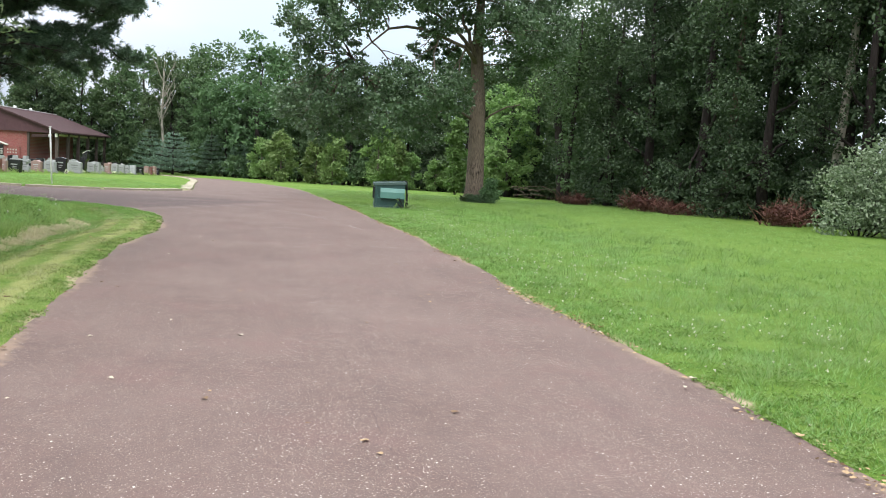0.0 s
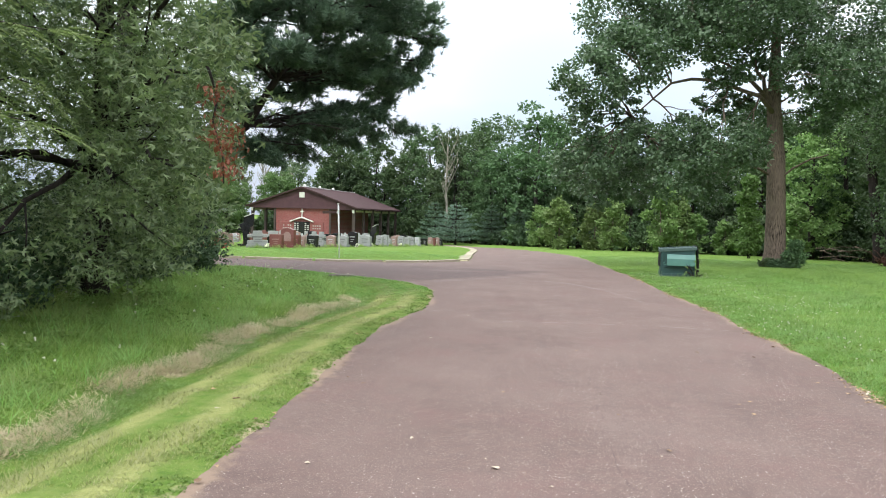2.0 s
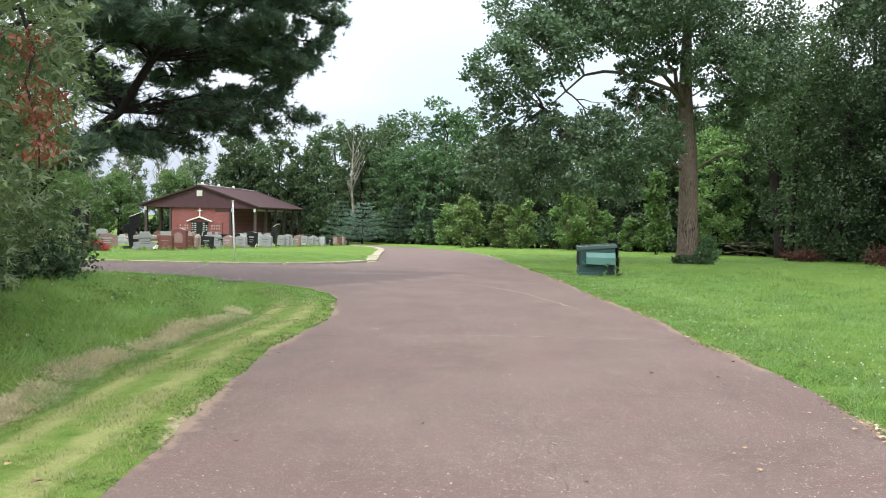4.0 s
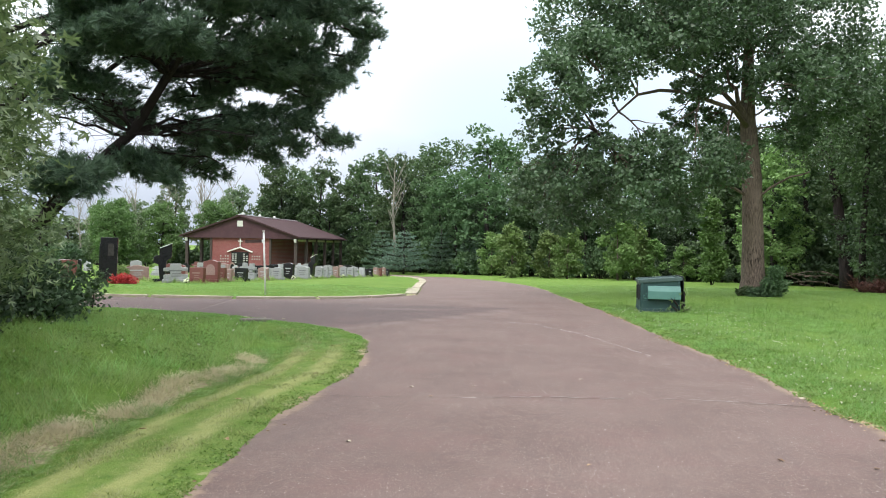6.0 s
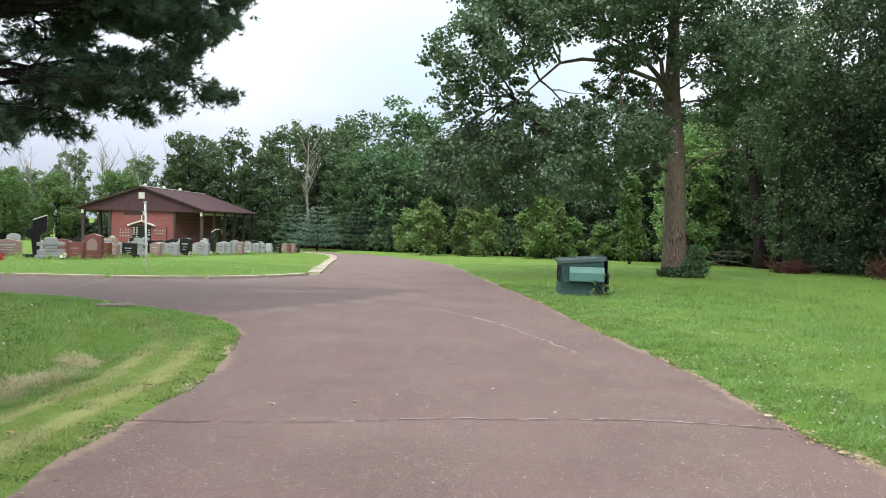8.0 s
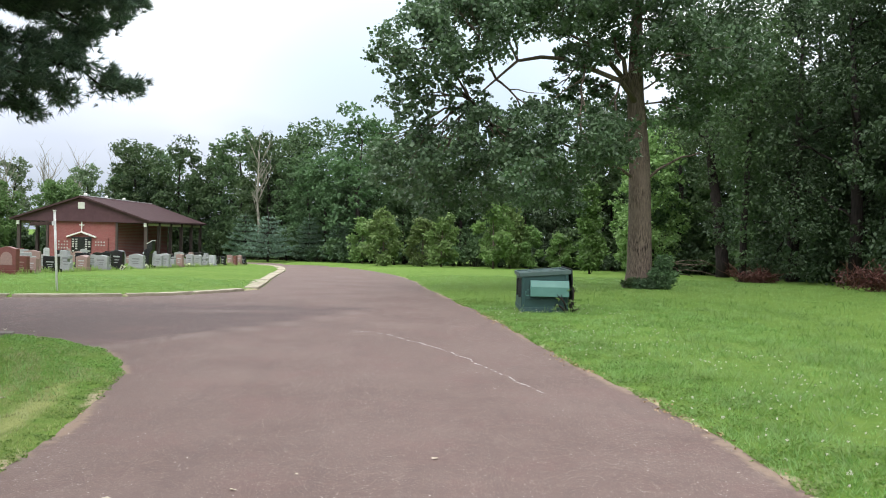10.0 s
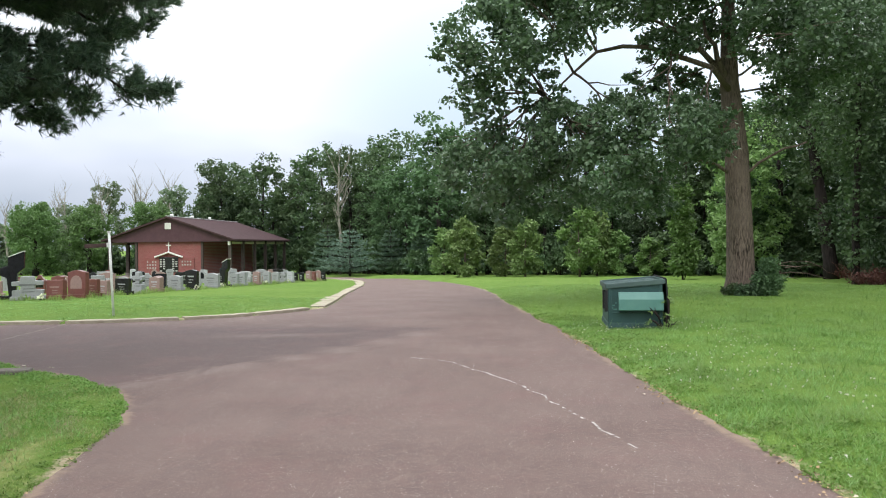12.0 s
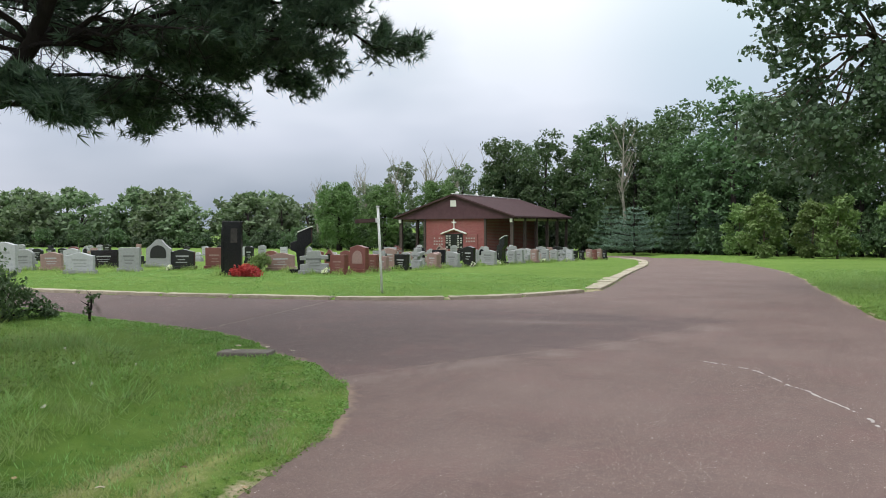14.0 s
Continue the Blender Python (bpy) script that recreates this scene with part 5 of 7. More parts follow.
def chapel():
    """A long low building: maroon roof over a brick core, open porches on posts at both sides."""
    z0 = ground_z(-34.3, 91.1)
    e = thing("chapel", pose(-34.3, 91.1, z0, 0, 0, 1.0), "red brick chapel under a wide maroon gable roof on posts", "building")
    hw, L, eave, peak, core = 6.4, 19.0, 3.55, 5.75, 3.25
    # roof in two pitched slabs with an overhang
    for s in (-1, 1):
        bm = prism([(0, peak), (s * (hw + 0.25), eave - 0.06), (s * (hw + 0.25), eave + 0.1), (0, peak + 0.17)], -0.5, L + 0.4, 0.0)
        part("roof", bm, ROOF, e, "maroon shingled roof slope")
    bm = box(0, L / 2, peak + 0.18, 0.32, L + 0.9, 0.06, 0.02)
    part("ridge_cap", bm, GALV, e, "pale metal ridge cap")
    for y in (-0.15, L):
        bm = prism([(-hw, eave - 0.12), (hw, eave - 0.12), (hw, eave + 0.02), (0, peak + 0.02), (-hw, eave + 0.02)], y, y + 0.15, 0.0)
        part("gable", bm, FASCIA, e, "maroon boarded gable")
    bm = box(0, -0.19, eave + 1.42, 0.62, 0.06, 0.62, 0.02)
    vent = part("gable_vent", bm, PAINT_WHITE, e, "white louvred gable vent")
    for k in range(5):
        part("slat", box(0, -0.23, eave + 1.2 + k * 0.11, 0.5, 0.03, 0.03, 0.005), PAINT_WHITE, vent)
    # brick core, hollow, with a doorway to the porch
    bm = box(0, 0.25, eave / 2 - 0.05, 2 * core, 0.24, eave - 0.1, 0.01)
    part("wall", bm, BRICK_WALL, e, "red brick front wall")
    for s in (-1, 1):
        bm = box(s * (core - 0.12), 7.9, eave / 2 - 0.05, 0.24, 15.1, eave - 0.1, 0.01)
        part("wall", bm, BRICK_WALL, e, "red brick side wall")
        part("corner_post", box(s * (core + 0.05), 0.1, eave / 2 - 0.05, 0.22, 0.2, eave - 0.1, 0.02), POST, e)
    part("wall", box(0, 15.4, eave / 2 - 0.05, 2 * core, 0.24, eave - 0.1, 0.01), BRICK_WALL, e)
    # the porch's deep shade is put into dark ceiling and floor colours
    part("ceiling", box(0, L / 2 + 0.1, eave - 0.14, 2 * hw - 0.3, L - 0.4, 0.05, 0), POST, e)
    part("floor_slab", box(0, L / 2, 0.0, 2 * hw, L, 0.16, 0.02), CONCRETE_DARK, e, "concrete floor slab")
    for s in (-1, 1):
        n = 6
        for k in range(n):
            y = 0.2 + k * (L - 0.4) / (n - 1)
            post = part("post", box(s * (hw - 0.35), y, eave / 2, 0.3, 0.3, eave - 0.1, 0.02), POST, e)
            part("plinth", box(s * (hw - 0.35), y, 0.2, 0.4, 0.4, 0.28, 0.02), CONCRETE_DARK, post)
        for k in range(n - 1):
            y = 0.2 + (k + 0.5) * (L - 0.4) / (n - 1)
            part("soffit_panel", box(s * (hw - 0.35), y, eave - 0.22, 0.1, (L - 0.4) / (n - 1) - 0.5, 0.3, 0.01), YELLOWISH, e, "cream painted soffit panel")
        lamp = part("lamp", box(s * (hw - 0.35), -0.06, eave - 0.3, 0.26, 0.16, 0.4, 0.04), PAINT_WHITE, e, "white porch lamp")
    for y in (2.4, 7.6, 12.6):
        bm = tube([(-0.7, y, peak - 0.3), (-0.7, y, peak + 0.25)], [0.1, 0.1], 10)
        bmesh.ops.create_uvsphere(bm, u_segments=12, v_segments=8, radius=0.19, matrix=Matrix.Translation((-0.7, y, peak + 0.36)) @ Matrix.Diagonal((1, 1, 0.85, 1)))
        part("roof_ventilator", bm, GALV, e, "round metal roof ventilator")
    # memorial wall with pediment and cross on the front
    part("memorial_panel", box(0, 0.06, 1.05, 5.0, 0.14, 1.7, 0.03), BRICK_WALL, e, "framed brick memorial panel")
    for s in (-1, 1):
        bm = box(0, 0, 0, 1.5, 0.3, 0.13, 0.02)
        bar = part("pediment", bm, PAINT_WHITE, e, "white pediment trim")
        bar.matrix_local = Matrix.Translation((s * 0.68, -0.1, 2.2)) @ Euler((0, s * radians(19), 0)).to_matrix().to_4x4()
    bm = box(0, -0.05, 2.95, 0.1, 0.08, 0.95, 0.02)
    box(0, -0.05, 3.1, 0.5, 0.08, 0.1, 0.02, bm)
    part("cross", bm, PAINT_WHITE, e, "white cross above the pediment")
    bm = box(0, -0.04, 1.2, 1.9, 0.06, 1.5, 0.02)
    panel = part("niche_front", bm, GRANITE_BLACK, e, "dark niche front with small plaques")
    rng = random.Random(8)
    for i in range(6):
        for j in range(6):
            if abs(i - 2.5) > 0.6 and rng.random() < 0.85:
                part("plaque", box(-0.78 + i * 0.31, -0.08, 0.62 + j * 0.22, 0.2, 0.03, 0.13, 0.004), STONE_MARK, panel)
    for s in (-1, 1):
        for i in range(4):
            for j in range(3):
                if rng.random() < 0.85:
                    part("plaque", box(s * (1.35 + i * 0.27), -0.03, 0.9 + j * 0.3, 0.13, 0.03, 0.15, 0.004), STONE_MARK, e)
    return e


def brick_wall_material():
    k = Mat("brick_wall", 0.85, 0, 0.2)
    b = k.n.new("ShaderNodeTexBrick")
    mp = k.n.new("ShaderNodeMapping")
    mp.inputs["Rotation"].default_value = (radians(90), 0, 0)
    k.l.new(k.coords(), mp.inputs[0])
    k.l.new(mp.outputs[0], b.inputs["Vector"])
    b.inputs["Scale"].default_value = 1.0
    b.inputs["Brick Width"].default_value, b.inputs["Row Height"].default_value, b.inputs["Mortar Size"].default_value = 0.21, 0.075, 0.006
    b.inputs["Color1"].default_value, b.inputs["Color2"].default_value = (0.215, 0.066, 0.066, 1), (0.275, 0.092, 0.090, 1)
    b.inputs["Mortar"].default_value = (0.25, 0.16, 0.145, 1)
    st = k.noise(0.7, 3.0)
    k.color(k.mix(k.math("MULTIPLY", k.grey(st, 0.4, 0.7), 0.3), b.outputs["Color"], (0.2, 0.06, 0.05)))
    return k.m


BRICK_WALL = brick_wall_material()
chapel()

# ---------------------------------------------------------------- gravestones
STONE_ETCHED = plain("etched_black_granite", (0.022, 0.020, 0.021), (0.060, 0.054, 0.052), 9.0, 0.4)
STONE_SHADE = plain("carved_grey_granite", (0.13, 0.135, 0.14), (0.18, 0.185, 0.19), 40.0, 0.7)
STONE_TONE = {"grey": (GRANITE_GREY, "grey granite"), "light": (GRANITE_LIGHT, "pale grey granite"), "red": (GRANITE_RED, "polished red granite"), "pink": (GRANITE_PINK, "pinkish granite"), "black": (GRANITE_BLACK, "polished black granite")}
STONE_FORM = {"serp": "with a curved top", "flat": "with a flat top", "round": "with a rounded top", "peak": "with a pointed top", "cross": "shaped like a cross", "slant": "with a tall slanting outline", "arch": "with an arched carved panel"}


def outline(form, w, h):
    a = w / 2
    if form == "round":
        return [(a * math.cos(t), h - a * 0.5 + a * 0.5 * math.sin(t)) for t in np.linspace(0, math.pi, 13)] + [(-a, 0), (a, 0)]
    if form in ("serp", "arch"):
        top = [(a * (1 - 2 * t), h - 0.1 * w * (1 - math.cos(2 * math.pi * (t - 0.5))) * 0.5 - 0.02) for t in np.linspace(0, 1, 13)]
        return top + [(-a, 0), (a, 0)]
    if form == "peak":
        return [(a, 0), (a, h * 0.62), (a * 0.5, h * 0.82), (a * 0.22, h), (-a * 0.22, h), (-a * 0.5, h * 0.82), (-a, h * 0.62), (-a, 0)]
    if form == "cross":
        return [(a, 0), (a, h * 0.3), (a * 0.45, h * 0.34), (a * 0.45, h * 0.52), (a, h * 0.54), (a, h * 0.74), (a * 0.5, h * 0.76), (a * 0.42, h), (-a * 0.42, h), (-a * 0.5, h * 0.76), (-a, h * 0.74), (-a, h * 0.54), (-a * 0.45, h * 0.52), (-a * 0.45, h * 0.34), (-a, h * 0.3), (-a, 0)]
    if form == "slant":
        return [(a * 0.3, 0), (a * 0.45, h * 0.5), (a, h * 0.62), (a, h), (-a * 0.35, h * 0.86), (-a * 0.35, h * 0.68), (-a, h * 0.62), (-a, h * 0.45), (-a * 0.45, h * 0.4), (-a * 0.25, 0)]
    return [(a, 0), (a, h), (-a, h), (-a, 0)]


def gravestone(x, y, w, h, tone, form, turn, seed):
    rng = random.Random(seed)
    mat, words = STONE_TONE[tone]
    e = thing("gravestone", pose(x, y, ground_z(x, y) - 0.03, rng.uniform(-1.5, 1.5), rng.uniform(-1.5, 1.5), turn), f"{words} gravestone {STONE_FORM[form]} on the grass", "gravestone", "gravestones")
    t = 0.2 if form != "slant" else 0.3
    part("base", box(0, 0, 0.08, w * 1.12, t + 0.16, 0.2, 0.015), GRANITE_GREY if tone in ("grey", "light") else mat, e)
    own = prism(outline(form, w, h - 0.18), -t / 2, t / 2, 0.012)
    bmesh.ops.translate(own, verts=own.verts, vec=(0, 0, 0.18))
    slab = part("slab", own, mat, e)
    mark = {"red": GRANITE_PINK, "black": GRANITE_GREY, "pink": GRANITE_LIGHT, "grey": STONE_SHADE, "light": GRANITE_GREY}[tone]
    if form == "peak":
        mark = GRANITE_BLACK
    if form in ("arch", "peak"):
        inner = prism([(0.32 * w * math.cos(q), h * 0.55 + 0.25 * h * math.sin(q)) for q in np.linspace(0, math.pi, 9)] + [(-0.32 * w, h * 0.35), (0.32 * w, h * 0.35)], -t / 2 - 0.012, -t / 2 + 0.01)
        part("panel", inner, mark, slab)
    elif form == "slant":
        a = w / 2
        own = prism([(a, h + 0.005), (a, h + 0.035), (-a * 0.35, h - 0.14 * (h - 0.18) + 0.035), (-a * 0.35, h - 0.14 * (h - 0.18) + 0.005)], -t / 2 - 0.02, t / 2 + 0.02)
        # white strip paints the sky's reflection onto the polished top
        part("capping", own, PAINT_WHITE, slab, "white strip for sky reflected in the polished top")
    elif h > 1.5:
        part("shoulder", box(-w * 0.47, 0, h * 0.44, w * 0.14, t + 0.06, h * 0.84, 0.012), mat, slab)
        part("portrait", box(w * 0.12, -t / 2 - 0.002, h * 0.74, w * 0.34, 0.01, h * 0.26), STONE_ETCHED, slab, "faint engraved portrait panel")
    else:
        bm = box(0, -t / 2, h * 0.66, w * 0.55, 0.014, h * 0.07)
        for q in range(2):
            box(rng.uniform(-0.04, 0.04), -t / 2, h * (0.5 - 0.12 * q), w * rng.uniform(0.3, 0.5), 0.014, h * 0.035, 0, bm)
        part("inscription", bm, mark, slab)
    return e


FRONT_ROW = [(-15.7, 41.4, 0.74, 0.72, "red", "flat"), (-15.6, 42.6, 0.82, 1.07, "red", "arch"), (-15.5, 43.5, 0.42, 0.7, "red", "flat"), (-15.5, 44.2, 0.42, 0.62, "pink", "flat"), (-16.6, 45.8, 0.5, 0.8, "grey", "flat"), (-15.4, 45.5, 0.66, 0.68, "black", "flat"),
             (-15.3, 46.6, 0.46, 0.9, "grey", "cross"), (-15.2, 47.9, 0.55, 0.72, "pink", "serp"), (-15.5, 48.8, 0.4, 0.74, "pink", "serp"), (-15.1, 49.7, 0.66, 0.74, "grey", "serp"), (-15.0, 51.2, 0.62, 0.98, "black", "serp"), (-14.8, 53.1, 0.8, 0.8, "grey", "serp"), (-14.7, 54.5, 0.46, 1.45, "black", "slant")]
LONG_ROW = [(-14.6, 55.7, 0.42, 0.76, "grey", "serp"), (-14.6, 56.7, 0.5, 0.76, "grey", "flat"), (-14.5, 57.6, 0.25, 0.5, "grey", "flat"), (-14.4, 58.5, 0.4, 0.8, "pink", "serp"), (-14.5, 59.3, 0.25, 0.55, "light", "flat"), (-14.3, 60.0, 0.42, 0.8, "grey", "serp"), (-14.2, 61.3, 0.44, 0.76, "grey", "serp"),
            (-14.1, 62.4, 0.42, 0.72, "grey", "cross"), (-14.0, 63.6, 0.4, 0.72, "light", "flat"), (-14.0, 64.7, 0.3, 0.62, "black", "flat"), (-13.9, 65.7, 0.3, 0.66, "black", "serp"), (-13.8, 67.0, 0.36, 0.76, "pink", "serp"), (-13.7, 67.9, 0.3, 0.68, "red", "flat"), (-13.7, 68.9, 0.4, 0.76, "pink", "serp"), (-13.6, 70.0, 0.3, 0.62, "black", "flat")]
LEFT_ROW = [(-27.7, 37.2, 0.95, 1.2, "light", "serp"), (-29.0, 39.0, 0.8, 0.88, "grey", "round"), (-28.0, 39.5, 0.85, 0.78, "pink", "serp"), (-24.3, 37.7, 1.0, 0.82, "light", "serp"), (-28.2, 42.3, 1.15, 0.8, "black", "flat"), (-24.2, 39.9, 0.8, 0.95, "grey", "flat"), (-26.7, 43.9, 1.1, 1.25, "grey", "peak"), (-23.7, 42.2, 0.95, 0.88, "black", "serp"),
            (-23.0, 43.3, 0.75, 0.92, "red", "flat"), (-18.4, 38.9, 0.66, 1.9, "black", "flat"), (-19.4, 43.0, 1.05, 0.76, "pink", "serp"), (-17.4, 41.5, 0.75, 1.72, "black", "slant"), (-16.6, 41.2, 1.0, 0.86, "grey", "cross")]
for k, (x, y, w, h, tone, form) in enumerate(FRONT_ROW + LONG_ROW + LEFT_ROW):
    gravestone(x, y, w, h, tone, form, -14 if x > -16.5 else 24, 200 + k)


def back_rows():
    """Further rows of stones behind the front ones."""
    rng = random.Random(19)
    rows = [((-17.5, 47), (-17.0, 72), 17), ((-20, 47.5), (-20.5, 78), 18), ((-27, 46), (-52, 52), 13), ((-24, 49), (-24, 80), 13), ((-31, 44), (-44, 45), 7), ((-28, 51), (-58, 60), 15), ((-29, 60), (-30, 82), 7), ((-33, 64), (-66, 74), 14)]
    k = 0
    for a, b, n in rows:
        for i in range(n):
            t = (i + rng.uniform(-0.25, 0.25)) / max(1, n - 1)
            x, y = a[0] + (b[0] - a[0]) * t + rng.uniform(-0.3, 0.3), a[1] + (b[1] - a[1]) * t + rng.uniform(-0.3, 0.3)
            tone = rng.choice(("grey", "grey", "light", "black", "pink", "red", "black", "grey"))
            form = rng.choice(("serp", "flat", "round", "serp", "cross", "peak"))
            gravestone(x, y, rng.uniform(0.4, 0.75), rng.uniform(0.5, 0.95), tone, form, rng.uniform(8, 24), 400 + k)
            k += 1


back_rows()


def pole():
    e = thing("sign_pole", pose(-10.08, 34.7, ground_z(-10.08, 34.7) - 0.05, 0, -2.6, 0), "leaning galvanised pole with a narrow brown sign", "pole")
    part("post", tube([(0, 0, -0.2), (0, 0, 1.2), (0, 0, 2.2)], [0.032, 0.032, 0.032], 10), GALV, e)
    part("cap", tube([(0, 0, 2.2), (0, 0, 2.24)], [0.045, 0.045], 10), PAINT_WHITE, e)
    part("bracket", box(-0.03, -0.04, 1.88, 0.06, 0.02, 0.12, 0.004), GALV, e)
    part("sign_blade", box(-0.36, -0.04, 1.88, 0.6, 0.018, 0.1, 0.006), SIGN_BROWN, e, "narrow weathered brown sign blade")


pole()

# ---------------------------------------------------------------- the rest of the planting


def shrub(x, y, lobes, leaves, leaf, mat, label, seed, name="bush", group="", stems=True, width=0.6, tight=0.18):
    """A bush of several stems; its masses are given about its foot."""
    e = thing(name, Matrix.Translation((x, y, ground_z(x, y) - 0.03)), label, "bush", group)
    rng, nr = random.Random(seed), np.random.default_rng(seed)
    if stems:
        bm = bmesh.new()
        for lx, ly, lz, r in lobes:
            pts = limb((lx * 0.15, ly * 0.15, -0.1), (lx, ly, lz), 0.035, 0.012, bm, rng, 0.1, 4, 4)
            for q in range(3):
                limb(pts[2 + q % 3], (lx + rng.uniform(-r, r), ly + rng.uniform(-r, r), lz + rng.uniform(0, r)), 0.012, 0.004, bm, rng, 0, 2, 3)
        part("stem", bm, BARK_DARK, e)
    P = clumped(lobes, leaves, nr, 10, tight, 0.4)
    P[:, 2] = np.maximum(P[:, 2], 0.02)
    part("foliage", cloud_mesh("foliage", P, leaf, nr, mat, width), None, e)
    return e


def ball_lobes(r, h, n, seed):
    rng = random.Random(seed)
    return [(rng.uniform(-r, r) * 0.7, rng.uniform(-r, r) * 0.7, rng.uniform(0.25, 0.8) * h, rng.uniform(0.35, 0.55) * min(r, h)) for _ in range(n)]


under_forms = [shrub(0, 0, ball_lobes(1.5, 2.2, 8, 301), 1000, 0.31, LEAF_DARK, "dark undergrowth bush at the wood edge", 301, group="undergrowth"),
               # dark leaves here put the deep shade seen below the maple into the colour
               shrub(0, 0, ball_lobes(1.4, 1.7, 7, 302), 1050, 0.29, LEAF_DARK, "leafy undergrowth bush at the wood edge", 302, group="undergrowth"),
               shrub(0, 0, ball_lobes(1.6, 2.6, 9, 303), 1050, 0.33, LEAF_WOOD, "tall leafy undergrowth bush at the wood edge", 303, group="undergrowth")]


def under_spots():
    rng = random.Random(13)
    out = []
    for pts, n in (([(-44, 116), (-30, 113), (-18, 104), (-8, 95), (2, 91.5), (12, 86), (18, 77), (22.5, 66), (24, 57)], 40), ([(-40, 122), (-18, 112), (2, 98), (14, 92), (24, 76)], 30), ([(23, 56), (22.6, 48), (23.5, 41), (25, 36), (28, 28), (31, 20), (34, 12)], 24), ([(26, 52), (27, 42), (30, 32), (34, 24)], 12)):
        for x, y in resample(pts, n):
            out.append((x + rng.uniform(-0.7, 0.7), y + rng.uniform(-0.7, 0.7), rng.uniform(0.75, 1.35)))
    rng.shuffle(out)
    return out


set_out(under_forms, under_spots(), 17, 0.9, 1.1)

# young tree with yellowish leaves, vine-clad stem and trunks at the far side of the lawn
pale_form = wood_tree(91, 10.5, 3.2, 1.6, LEAF_LIGHT, "pale yellow-green tree in front of the wood", 7000, 0.3, "pale trees")
pale_form.matrix_world = Matrix.Translation((16.3, 76, ground_z(16.3, 76)))
shrub(10.4, 69, [(0, 0, 1.0, 0.8), (0.1, 0, 2.2, 0.8), (0, 0.1, 3.5, 0.8), (-0.1, 0, 4.7, 0.75), (0, 0, 5.8, 0.6), (0.5, 0, 1.6, 0.7)], 6500, 0.24, LEAF_BRIGHT, "bright green vine climbing a dead stem", 311, "vine")
shrub(8.7, 43.7, [(0, 0, 0.6, 0.42), (0.05, 0, 1.05, 0.34), (-0.2, -0.1, 0.5, 0.32), (0.25, 0.1, 0.5, 0.36), (0.0, -0.15, 0.25, 0.33)], 4600, 0.1, LEAF_WOOD, "dark evergreen bush against the maple trunk", 312)
shrub(7.4, 43.9, [(0, 0, 0.2, 0.2), (0.2, -0.1, 0.28, 0.22)], 800, 0.1, LEAF_WOOD, "low leafy suckers at the maple foot", 313)
shrub(8.0, 43.6, [(-0.2, 0, 0.2, 0.28), (0.2, 0, 0.22, 0.3)], 1500, 0.1, LEAF_DARK, "low leafy suckers at the maple foot", 314)


def leaning_tree(x, y, pts, rad, lobes, mat, bark_mat, label, seed, leaves=6500, leaf=0.26):
    return tree(Matrix.Translation((x, y, ground_z(x, y))), lobes, leaves, leaf, pts, rad, mat, bark_mat, label, seed, per=10, tight=0.2)


leaning_tree(19.1, 68, [(0.2, 0, -0.3), (0.1, 0, 1.2), (-0.4, 0, 5), (-1.0, 0, 9), (-1.3, 0, 14)], [0.5, 0.4, 0.33, 0.25, 0.1], [(-0.3, 0, 2.6, 0.7), (-0.6, 0, 6.5, 1.0), (0.6, 0, 8, 2.0), (-2.2, 0, 10, 2.2), (-1.0, 0, 13, 2.4), (1.5, 0, 11, 2.0), (-0.9, -0.3, 4.4, 0.8), (2.4, 0.5, 13.5, 2.2)], LEAF_WOOD, BARK_DARK, "leaning dark-trunked tree with ivy", 321)
leaning_tree(22.4, 45.2, [(0, 0, -0.3), (0, 0, 3), (0.1, 0, 8), (0, 0, 15)], [0.3, 0.25, 0.2, 0.08], [(0, 0, 1.2, 0.6), (0, -0.1, 2.6, 0.55), (0.2, 0, 5.5, 0.9), (0.1, 0, 8.2, 1.1), (-0.6, 0, 11, 1.8), (1.0, 0, 13, 2.2)], LEAF_WOOD, BARK, "straight ivy-clad trunk at the lawn edge", 322, 5000, 0.2)
leaning_tree(24.6, 38.6, [(0, 0, -0.3), (0, 0, 3), (0.25, 0, 8), (0.2, 0, 15)], [0.27, 0.23, 0.19, 0.08], [(0.5, 0, 11, 1.6), (-0.8, 0, 13, 2.0), (1.2, 0, 14, 2.2)], LEAF_DARK, BARK_PALE, "pale grey bare trunk among dark trees", 323, 3600)
leaning_tree(26.0, 39.8, [(0, 0, -0.3), (0, 0, 3), (-0.2, 0, 8), (0.2, 0, 15)], [0.3, 0.26, 0.22, 0.1], [(0.5, 0, 12, 2.0), (-1.2, 0, 14, 2.0)], LEAF_DARK, BARK_DARK, "dark bare trunk among dark trees", 324, 3000)
leaning_tree(16.4, 56.5, [(0, 0, -0.3), (0, 0, 3), (0.2, 0, 8), (0.2, 0, 13)], [0.2, 0.17, 0.14, 0.05], [(0.0, 0, 7, 1.7), (-0.9, 0, 9, 1.9), (1.2, 0, 10, 2.0), (0.2, 0, 12.5, 2.2), (0.8, 0.5, 5.4, 1.2), (0.1, -0.2, 1.4, 0.7), (0, -0.2, 2.8, 0.8), (0.1, -0.1, 4.2, 0.9)], LEAF_WOOD, BARK_DARK, "slender leafy tree beside the lawn", 325, 7500, 0.24)

shrub(20.6, 30.4, [(0, 0, 1.2, 1.2), (-1.0, -0.2, 0.7, 0.9), (0.9, -0.6, 1.0, 1.2), (0.4, 0.2, 2.4, 1.2), (1.4, 0.5, 3.0, 1.2), (-0.5, 0.6, 2.0, 0.9), (1.9, -1.0, 1.6, 1.2)], 9500, 0.14, LEAF_SILVER, "silvery green shrub at the edge of the lawn", 331)
